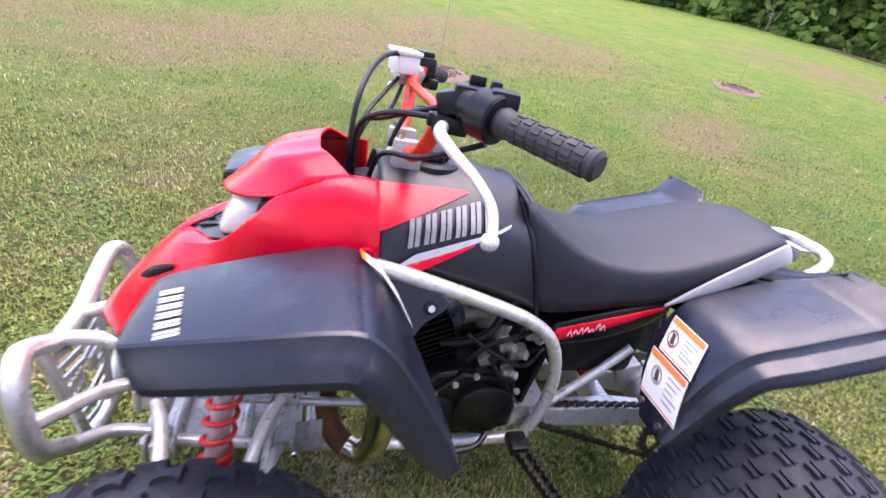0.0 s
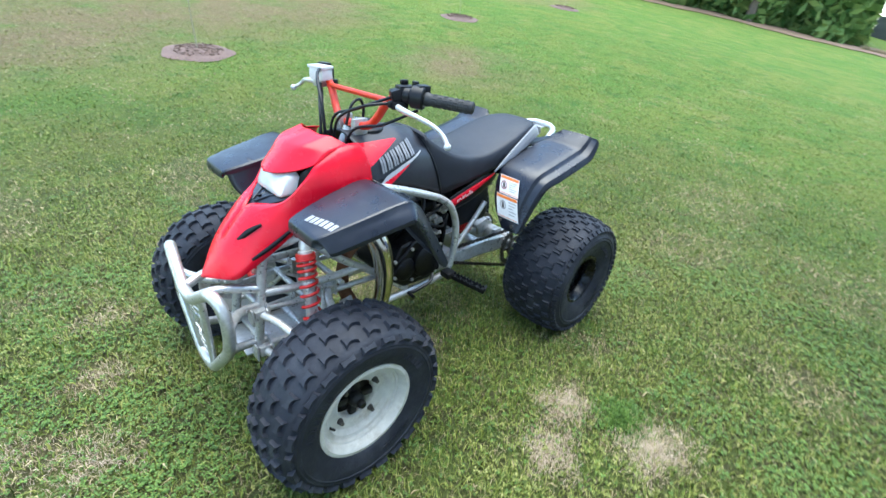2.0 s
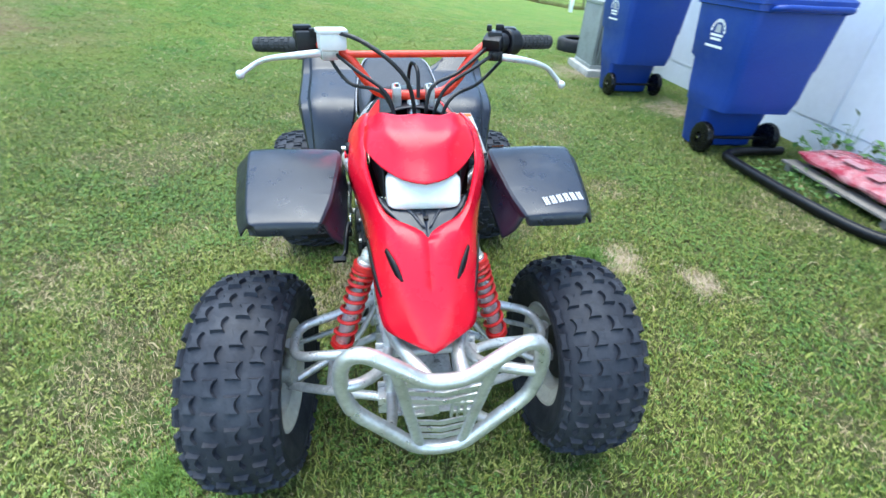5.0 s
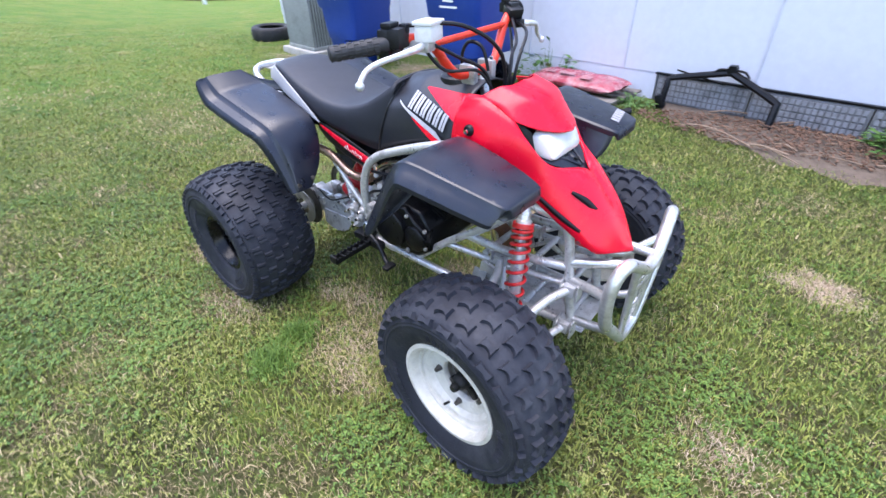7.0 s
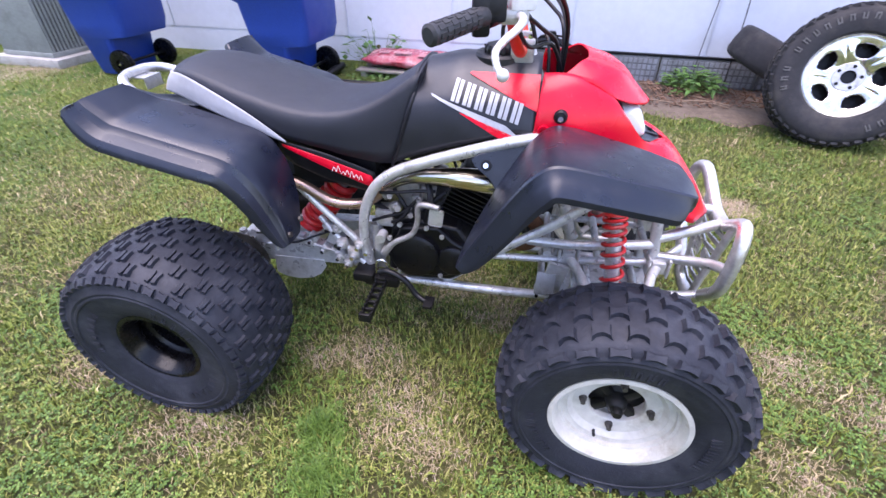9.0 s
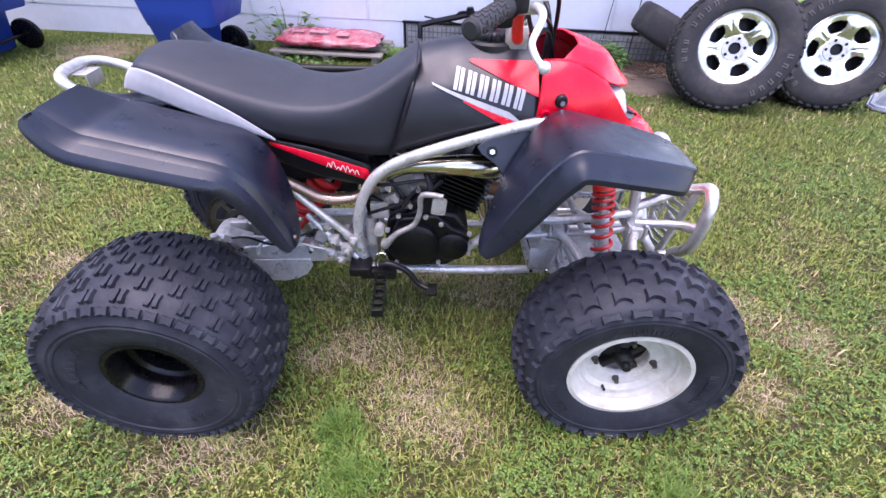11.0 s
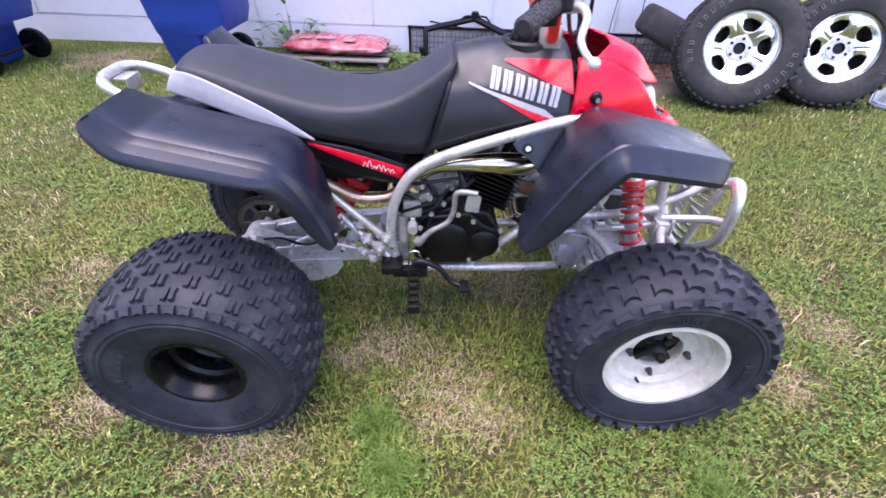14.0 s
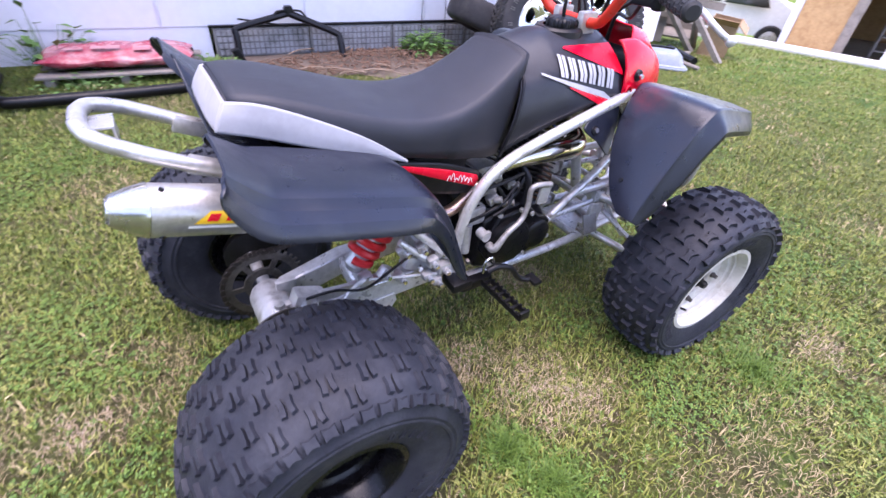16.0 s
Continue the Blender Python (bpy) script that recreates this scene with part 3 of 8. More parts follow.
for s in (1, -1):
    bm = bmesh.new()
    rows = [[(-0.035, s * 0.1095, 0.764), (-0.025, s * 0.1075, 0.786), (-0.011, s * 0.1005, 0.807)], [(0.03, s * 0.126, 0.749), (0.03, s * 0.127, 0.777), (0.035, s * 0.122, 0.804)],
            [(0.10, s * 0.142, 0.728), (0.10, s * 0.143, 0.754), (0.105, s * 0.139, 0.779)], [(0.20, s * 0.1535, 0.697), (0.20, s * 0.1555, 0.714), (0.20, s * 0.1525, 0.732)],
            [(0.282, s * 0.1545, 0.668), (0.282, s * 0.156, 0.671), (0.282, s * 0.1545, 0.674)]]
    skin(bm, smooth_grid(rows, 6, 4))
    part("side_trim", bm, SILVERPL, quad, "silver grey seat side trim", solid=0.004)
    bm = bmesh.new()
    skin(bm, smooth_grid([[(0.25, s * 0.135, 0.665), (0.25, s * 0.137, 0.64), (0.27, s * 0.125, 0.60)], [(0.37, s * 0.137, 0.640), (0.37, s * 0.139, 0.612), (0.37, s * 0.126, 0.560)],
                          [(0.485, s * 0.122, 0.592), (0.487, s * 0.124, 0.57), (0.468, s * 0.112, 0.53)]], 4, 4))
    side = part("side_panel", bm, BLACKPL, quad, solid=0.004)
    bm = bmesh.new()
    skin(bm, smooth_grid([[(0.262, s * 0.1395, 0.658), (0.262, s * 0.1405, 0.654), (0.265, s * 0.1405, 0.650)], [(0.37, s * 0.1415, 0.628), (0.37, s * 0.143, 0.615), (0.372, s * 0.1415, 0.603)],
                          [(0.479, s * 0.1270, 0.584), (0.482, s * 0.1285, 0.569), (0.472, s * 0.1280, 0.555)]], 4, 4))
    part("red_stripe", bm, RED, side, solid=0.002)
    for k in range(7):
        x = 0.385 + 0.0105 * k
        bm = bmesh.new()
        z, y = 0.598 - 0.36 * (x - 0.395) + 0.003 * (k % 2), s * (0.1435 - 0.125 * (x - 0.395))
        sweep(bm, [(x, y, z - 0.004), (x + 0.006, y, z + 0.004 * (1 + (k + 1) % 3)), (x + 0.010, y, z - 0.004)], 0.0008, 5, 3)
        part("script_stroke", bm, STICKERW, side)


def fender_rows(stations, section, s):
    """Rows of points of a mudguard. stations: x, z, inner y, outer y, edge lip. section: share of the width, step below the panel, share of the lip."""
    rows = []
    for i, (x, z, yi, yo, lip) in enumerate(stations):
        x = x + (0.10 * min(0.0, x) if s == 1 else 0)
        a, b = stations[max(0, i - 1)], stations[min(len(stations) - 1, i + 1)]
        n = Vector((a[1] - b[1], 0, b[0] - a[0])).normalized()
        if n.z < 0:
            n = -n
        fade = min(1, lip / 0.010)
        rows.append([Vector((x, s * (yi + (yo - yi) * u), z)) - n * (drop * fade + lip * f) for u, drop, f in section])
    return rows


def fender(name, stations, section, s, label):
    bm = skin(bmesh.new(), smooth_grid(fender_rows(stations, section, s), 5, 1))
    bmesh.ops.recalc_face_normals(bm, faces=bm.faces)
    return part(name, bm, SPRAYED if (name, s) == ("front_fender", -1) else FENDER, quad, label, solid=0.0045, sharp=22, bevel=0.0022)


FRONT_SECTION = [(-0.015, 0.016, 0), (0.0, 0.004, 0), (0.03, 0, 0), (0.25, -0.003, 0), (0.55, -0.005, 0), (0.78, -0.003, 0), (0.845, -0.002, 0), (0.866, 0.0005, 0), (0.880, 0.006, 0), (0.925, 0.017, 0), (0.970, 0.027, 0), (1.0, 0.033, 0.3), (1.004, 0.034, 1)]
REAR_SECTION = [(-0.015, 0.022, 0), (0.0, 0.004, 0), (0.03, 0, 0), (0.22, -0.003, 0), (0.45, -0.005, 0), (0.64, -0.003, 0), (0.745, 0.0, 0), (0.775, 0.003, 0), (0.800, 0.010, 0), (0.830, 0.015, 0), (0.89, 0.018, 0), (0.945, 0.021, 0), (0.980, 0.027, 0.3), (1.0, 0.030, 1)]
FRONT_STATIONS = [(1.150, 0.686, 0.216, 0.346, 0.003), (1.147, 0.703, 0.210, 0.354, 0.007), (1.136, 0.713, 0.204, 0.369, 0.012), (1.08, 0.728, 0.190, 0.384, 0.014), (1.00, 0.746, 0.181, 0.398, 0.014), (0.935, 0.760, 0.176, 0.408, 0.014),
                  (0.895, 0.762, 0.181, 0.412, 0.014), (0.866, 0.742, 0.188, 0.412, 0.014), (0.838, 0.706, 0.196, 0.409, 0.012), (0.795, 0.636, 0.225, 0.402, 0.010), (0.752, 0.562, 0.285, 0.393, 0.008), (0.735, 0.528, 0.335, 0.387, 0.004)]
REAR_STATIONS = [(-0.052, 0.806, 0.205, 0.362, 0.004), (-0.046, 0.799, 0.198, 0.367, 0.007), (-0.022, 0.776, 0.176, 0.371, 0.010), (-0.004, 0.761, 0.162, 0.373, 0.012), (0.016, 0.754, 0.154, 0.373, 0.012), (0.08, 0.737, 0.150, 0.372, 0.012),
                 (0.17, 0.714, 0.152, 0.370, 0.012), (0.225, 0.697, 0.155, 0.364, 0.012), (0.258, 0.672, 0.158, 0.358, 0.012), (0.290, 0.622, 0.170, 0.350, 0.011), (0.315, 0.555, 0.200, 0.340, 0.009), (0.330, 0.505, 0.245, 0.334, 0.006), (0.333, 0.488, 0.26, 0.330, 0.003)]
for s in (1, -1):
    front = fender("front_fender", FRONT_STATIONS, FRONT_SECTION, s, "dark grey plastic front fender, scuffed")
    flap = part("inner_flap", skin(bmesh.new(), smooth_grid([[(1.135, s * 0.206, 0.700), (1.04, s * 0.186, 0.735), (0.93, s * 0.178, 0.756)], [(1.128, s * 0.191, 0.664), (1.035, s * 0.177, 0.697), (0.93, s * 0.171, 0.722)],
                                                            [(1.112, s * 0.172, 0.636), (1.03, s * 0.164, 0.662), (0.93, s * 0.163, 0.688)]], 4, 4)), FENDER, front, solid=0.004)
    for x, y, z in ((1.085, 0.187, 0.665), (0.985, 0.176, 0.700)):
        part("flap_bolt", bolt(bmesh.new(), (x, s * y, z), (0.25, s, 0.2), 0.009, 0.005), CHROME, front)
    part("flap_bolt", bolt(bmesh.new(), (0.766, s * 0.300, 0.590), (-0.85, 0.0, 0.5), 0.006, 0.004), BLACKMET, front)
    tab = bmesh.new()
    outline = [(0.733, 0.674), (0.748, 0.688), (0.800, 0.704), (0.850, 0.712), (0.845, 0.680), (0.826, 0.640), (0.812, 0.610), (0.803, 0.606), (0.775, 0.640), (0.742, 0.662)]
    faces = [[tab.verts.new((x, s * (y + 0.10 * max(0, x - 0.79) + 0.42 * (0.705 - z)), z)) for x, z in outline] for y in (0.167, 0.173)]
    tab.faces.new(faces[0][::-s])
    tab.faces.new(faces[1][::s])
    for i in range(len(outline)):
        j = (i + 1) % len(outline)
        tab.faces.new((faces[0][i], faces[0][j], faces[1][j], faces[1][i])[::s])
    bmesh.ops.recalc_face_normals(tab, faces=tab.faces)
    part("mounting_tab", tab, FENDER, front, bevel=0.002)
    part("mounting_washer", bolt(bmesh.new(), (0.767, s * 0.189, 0.666), (-0.05, s, 0.42), 0.0125, 0.004, 20), BLACKPL, front)
    part("mounting_bolt", bolt(bmesh.new(), (0.767, s * 0.193, 0.668), (-0.05, s, 0.42), 0.007, 0.004), CHROME, front)
    if s == 1:
        def on_front(x, y):
            return (x, y, 0.7185 + 0.26 * max(0, 1.125 - x) - 1.2 * max(0, x - 1.125) * 0.5 - 0.10 * max(0, y - 0.315) + 0.004)
        letter_bars(front, on_front, (1.126, 0.256), (-0.20, 0.98), (-0.98, -0.20), 6, 0.0132, 0.024, LOGOWHITE)
        edge = fender_rows(FRONT_STATIONS, [(0.04, -0.0065, 0), (0.17, -0.0085, 0)], s)

        def on_edge(u, v):
            i = min(len(edge) - 2, int(v))
            a, b = edge[i][0].lerp(edge[i][1], u), edge[i + 1][0].lerp(edge[i + 1][1], u)
            return a.lerp(b, v - i)
        decal("warning_strip", [(0.0, 6.35), (1.0, 6.35), (1.0, 8.6), (0.0, 8.6)], STICKERW, front, on_edge, 2, 12)
        decal("orange_band", [(0.0, 6.1), (1.0, 6.1), (1.0, 6.35), (0.0, 6.35)], ORANGE, front, on_edge, 2, 3)
    rear = fender("rear_fender", REAR_STATIONS, REAR_SECTION, s, "dark grey plastic rear fender with upturned tail")
    for x, y, z in ((0.334, 0.252, 0.520), (0.334, 0.308, 0.512)):
        part("fender_bolt", bolt(bmesh.new(), (x, s * y, z), (1, 0, 0.3), 0.007, 0.006), DRIVE, rear)
    if s == 1:
        def on_rear(u, v):
            a, b = Vector((0.262, 0, 0.666)), Vector((0.322, 0, 0.505))
            q = a.lerp(b, v)
            bulge = 0.012 * math.sin(math.pi * v) + 0.012 - 0.003 * v
            return (q.x + bulge * 0.94, 0.165 + 0.075 * v + u * 0.11, q.z + bulge * 0.35)

        def on_rear2(u, v):
            q = Vector(on_rear(u, v))
            return q + Vector((0.0009, 0, 0.0004))
        for v0, v1, u0, u1 in ((0.02, 0.40, 0.12, 0.92), (0.42, 0.88, 0.0, 0.90)):
            decal("warning_label", [(u0, v0), (u1, v0), (u1, v1), (u0, v1)], STICKERW, rear, on_rear, 4, 4)
            decal("orange_band", [(u0 + 0.02, v0 + 0.01), (u1 - 0.02, v0 + 0.01), (u1 - 0.02, v0 + 0.07), (u0 + 0.02, v0 + 0.07)], ORANGE, rear, on_rear2, 4, 2)
            decal("orange_rule", [(u0 + 0.02, v1 - 0.03), (u1 - 0.02, v1 - 0.03), (u1 - 0.02, v1 - 0.018), (u0 + 0.02, v1 - 0.018)], ORANGE, rear, on_rear2, 4, 1)
            for k in range(5):
                e = v0 + 0.11 + k * (v1 - v0 - 0.17) / 5
                decal("text_bar", [(0.52, e), (0.84 - 0.06 * (k % 3), e), (0.84 - 0.06 * (k % 3), e + 0.014), (0.52, e + 0.014)], INK, rear, on_rear2, 2, 1)
            c, r = ((0.30, 0.22) if v0 < 0.2 else (0.28, 0.62)), 0.13
            for k in range(12):
                w0, w1 = 2 * math.pi * k / 12, 2 * math.pi * (k + 1) / 12
                decal("pictogram_ring", [(c[0] + r * math.cos(w0), c[1] + 0.7 * r * math.sin(w0)), (c[0] + r * math.cos(w1), c[1] + 0.7 * r * math.sin(w1)), (c[0] + 0.75 * r * math.cos(w1), c[1] + 0.52 * r * math.sin(w1)), (c[0] + 0.75 * r * math.cos(w0), c[1] + 0.52 * r * math.sin(w0))], PICTO if v0 < 0.2 else INK, rear, on_rear2, 1, 1)
            decal("pictogram", [(c[0] - 0.05, c[1] - 0.05), (c[0] + 0.03, c[1] - 0.06), (c[0] + 0.06, c[1] + 0.05), (c[0] - 0.04, c[1] + 0.06)], DRIVE, rear, on_rear2, 2, 2)


# ---- wheels ----
def knob(bm, c, n, t, w, l, h):
    """A four-sided block: c foot, n outward, t along the way of rolling."""
    n, t = n.normalized(), t.normalized()
    b = n.cross(t)
    foot = [c - n * 0.004 + t * (l / 2 * i) + b * (w / 2 * j) for i, j in ((-1, -1), (1, -1), (1, 1), (-1, 1))]
    head = [c + n * h + t * (l / 2 * 0.8 * i) + b * (w / 2 * 0.8 * j) for i, j in ((-1, -1), (1, -1), (1, 1), (-1, 1))]
    F, H = [bm.verts.new(p) for p in foot], [bm.verts.new(p) for p in head]
    for k in range(4):
        bm.faces.new((F[k], F[(k + 1) % 4], H[(k + 1) % 4], H[k]))
    bm.faces.new(H)


def waisted_block(bm, c, n, a, l, w, h, waist):
    """An hourglass tread block: c foot, n outward, a its long way."""
    n = n.normalized()
    a = (a - n * a.dot(n)).normalized()
    b = n.cross(a)
    k = waist
    outline = [(-0.5, -0.5), (-0.24, -0.5 * (k + 0.12)), (0, -0.5 * k), (0.24, -0.5 * (k + 0.12)), (0.5, -0.5), (0.46, 0), (0.5, 0.5), (0.24, 0.5 * (k + 0.12)), (0, 0.5 * k), (-0.24, 0.5 * (k + 0.12)), (-0.5, 0.5), (-0.46, 0)]
    F = [bm.verts.new(c - n * 0.005 + a * (l * p * 1.06) + b * (w * q * 1.08)) for p, q in outline]
    H = [bm.verts.new(c + n * h + a * (l * p * 0.88) + b * (w * q * 0.86)) for p, q in outline]
    m = len(F)
    for j in range(m):
        bm.faces.new((F[j], F[(j + 1) % m], H[(j + 1) % m], H[j]))
    for j in (0, 1, 2, 3):      # the top, left half to right half
        lo, hi = (H[j], H[j + 1]), (H[10 - j], H[9 - j])
        bm.faces.new((lo[0], lo[1], hi[1], hi[0]))
    bm.faces.new((H[10], H[11], H[0]))
    bm.faces.new((H[4], H[5], H[6]))


def paired_knob(bm, c, n, a, l, w, h):
    """Two slim knobs that bulge towards the slit between them; a runs along the slit."""
    n = n.normalized()
    a = (a - n * a.dot(n)).normalized()
    b = n.cross(a)
    for e in (-1, 1):
        outline = [(-0.5, 0.17), (-0.25, 0.09), (0.25, 0.09), (0.5, 0.17), (0.44, 0.46), (0.0, 0.40), (-0.44, 0.46)]
        F = [bm.verts.new(c - n * 0.004 + a * (l * p * 1.05) + b * (e * w * (q if q < 0.2 else q + 0.12))) for p, q in outline]
        H = [bm.verts.new(c + n * h + a * (l * p) + b * (e * w * q)) for p, q in outline]
        m = len(F)
        for j in range(m):
            bm.faces.new((F[j], F[(j + 1) % m], H[(j + 1) % m], H[j]))
        bm.faces.new(H)


def tyre_mesh(R, hw, rim, rows, h, crown=0.012):
    """Balloon tyre with blocks. rows: place across -1..1, shift, long, wide, long side along the rolling way, waist, count."""
    bm = bmesh.new()
    d = R - rim
    prof = [(rim - 0.006, -hw * 0.70), (rim + 0.004, -hw * 0.80), (rim + 0.010, -hw * 0.87), (rim + 0.020, -hw * 0.90), (rim + 0.33 * d, -hw * 1.0), (rim + 0.50 * d, -hw * 1.02), (rim + 0.545 * d, -hw * 1.025), (rim + 0.56 * d, -hw * 1.05), (rim + 0.59 * d, -hw * 1.05),
            (rim + 0.605 * d, -hw * 1.035), (rim + 0.63 * d, -hw * 1.035), (rim + 0.645 * d, -hw * 1.045), (rim + 0.665 * d, -hw * 1.04), (rim + 0.68 * d, -hw * 1.02), (R - 0.030, -hw * 0.985), (R - 0.025, -hw * 0.97), (R - 0.016, -hw * 0.90), (R - 0.008, -hw * 0.74)]
    mid = [(R - 0.008 + crown * (1 - (u / 0.74) ** 2), hw * u) for u in (-0.5, -0.25, 0, 0.25, 0.5)]
    prof = prof + mid + [(r, -y) for r, y in prof[::-1]]
    lathe(bm, prof, 72, "y")

    def surf(u, w):
        r = R - 0.008 + crown * (1 - (u / 0.74) ** 2) if abs(u) < 0.74 else R - 0.008 - (abs(u) - 0.74) * 0.075
        return Vector((r * math.cos(w), hw * u, r * math.sin(w)))
    tread = bmesh.new()
    for u, shift, l, w, rolling, waist, count in rows:
        for k in range(count):
            a = 2 * math.pi * (k + shift) / count
            n = Vector((math.cos(a), (0.9 if abs(u) > 0.8 else 0.25) * u, math.sin(a)))
            t = Vector((-math.sin(a), 0, math.cos(a)))
            if waist:
                waisted_block(tread, surf(u, a), n, t if rolling else Vector((0, 1, 0)), l, w, h, waist)
            else:
                paired_knob(tread, surf(u, a), n, Vector((0, 1, 0)), l, w, h)
    return bm, tread


def wheel(name, R, hw, rim, rim_mat, at, rows, h, dish, label):
    bm = bmesh.new()
    lip = hw * 0.80
    deep = dish < 0
    barrel = [(rim - 0.020, lip - 0.022), (rim - 0.022, lip - 0.034), (rim - 0.014, lip - 0.040), (rim - 0.014, lip - 0.056), (rim - 0.024, lip - 0.064), (rim - 0.026, lip - 0.086), (rim - 0.020, lip - 0.092), (rim - 0.020, lip - 0.106), (rim - 0.032, lip - 0.116)] if deep else [(rim - 0.015, lip - 0.018), (rim - 0.021, lip - 0.020), (rim - 0.022, lip - 0.028), (rim - 0.029, lip - 0.031)]
    lathe(bm, [(rim + 0.006, lip), (rim + 0.006, lip + 0.006), (rim - 0.004, lip + 0.007), (rim - 0.010, lip), (rim - 0.014, lip - 0.014)] + barrel + [(rim - 0.034, dish + 0.012), (rim - 0.045, dish),
               (0.064, dish - 0.004), (0.060, dish - 0.006), (0.058, dish - 0.012), (0.058, dish - 0.02), (rim - 0.05, dish - 0.014), (rim - 0.036, -lip + 0.02), (rim - 0.016, -lip + 0.012), (rim - 0.004, -lip), (rim + 0.006, -lip)], 64, "y")
    w = part(name, bm, rim_mat, quad, label, at=at)
    casing, tread = tyre_mesh(R, hw, rim, rows, h)
    tyre = part("tyre", casing, RUBBER, w, "worn knobbly off-road tyre", sharp=40)
    tagged(part("tread", tread, RUBBER, tyre, sharp=20), kind="stuff")
    # raised marks of the sidewall, as plain bars
    for c0, cnt in ((0.5, 7), (2.6, 5), (4.2, 6)):
        bm = bmesh.new()
        r = rim + 0.36 * (R - rim)
        for k in range(cnt):
            a = c0 + k * 0.115 * 0.136 / rim
            for e in (-0.022, 0.022):
                box(bm, (r * math.cos(a + e), hw * 1.005, r * math.sin(a + e)), (0.020, 0.003, 0.0035), Matrix.Rotation(-a, 3, "Y"))
            box(bm, ((r + 0.006 * (-1) ** k) * math.cos(a), hw * 1.004, (r + 0.006 * (-1) ** k) * math.sin(a)), (0.0035, 0.003, 0.010), Matrix.Rotation(-a, 3, "Y"))
        tagged(part("sidewall_relief", bm, RUBBER, tyre), kind="stuff")
    bm = lathe(bmesh.new(), [(0, dish + 0.026), (0.009, dish + 0.026), (0.012, dish + 0.020), (0.012, dish + 0.010), (0.018, dish + 0.006), (0.022, dish - 0.006), (0.024, dish - 0.020), (0.044, dish - 0.030), (0.070, dish - 0.045), (0.072, dish - 0.07), (0.03, dish - 0.08), (0, dish - 0.08)], 24, "y")
    part("hub", bm, BLACKHUB, w)
    for k in range(4):
        a = k * math.pi / 2 + 0.5
        bm = box(bmesh.new(), (0.040 * math.cos(a), dish - 0.022, 0.040 * math.sin(a)), (0.038, 0.020, 0.020), Matrix.Rotation(-a, 3, "Y"), 0.004)
        part("hub_arm", bm, BLACKHUB, w)
    for k in range(4):
        a = k * math.pi / 2 + math.pi / 4 + 0.5
        c = (0.070 * math.cos(a), dish - 0.004, 0.070 * math.sin(a))
        bm = bolt(bmesh.new(), c, (0, 1, 0), 0.0090, 0.007, 16)
        bolt(bm, (c[0], c[1] + 0.006, c[2]), (0, 1, 0), 0.0065, 0.011, 6)
        part("lug_nut", bm, DRIVE if dish > 0 else BLACKHUB, w)
    bm = sweep(bmesh.new(), [(rim - 0.037, dish + 0.004, 0), (rim - 0.044, dish + 0.024, 0.003)], 0.0036, 8, 1)
    part("valve_stem", bm, BLACKPL, w)
    return w


FROWS = [(-0.23, 0.0, 0.036, 0.030, True, 0.42, 25), (0.23, 0.5, 0.036, 0.030, True, 0.42, 25), (-0.66, 0.5, 0.036, 0.029, True, 0.42, 25), (0.66, 0.0, 0.036, 0.029, True, 0.42, 25), (0.975, 0.5, 0.040, 0.018, True, 0.60, 25), (-0.975, 0.0, 0.040, 0.018, True, 0.60, 25)]
RROWS = [(u, 0.5 * (k % 2), 0.031, 0.024, False, 0, 25) for k, u in enumerate((-0.75, -0.50, -0.25, 0.0, 0.25, 0.50, 0.75))]
RROWS += [(u, 0.25, 0.023, 0.020, True, 0.70, 50) for u in (-0.955, 0.955)]
for s in (1, -1):
    turn = 0 if s == 1 else 180
    steer = 0 if s == 1 else -4
    wheel("front_wheel", 0.252, 0.095, 0.136, RIMWHITE, pose(1.10, s * 0.405, 0.250, 0, 20 if s == 1 else 72, turn + steer), FROWS, 0.0095, 0.034, "cream white steel front wheel with chipped lip")
    wheel("rear_wheel", 0.250, 0.128, 0.102, RIMBLACK, pose(0.012, s * 0.372, 0.248, 0, 35, turn), RROWS, 0.0070, -0.050, "black steel rear wheel")

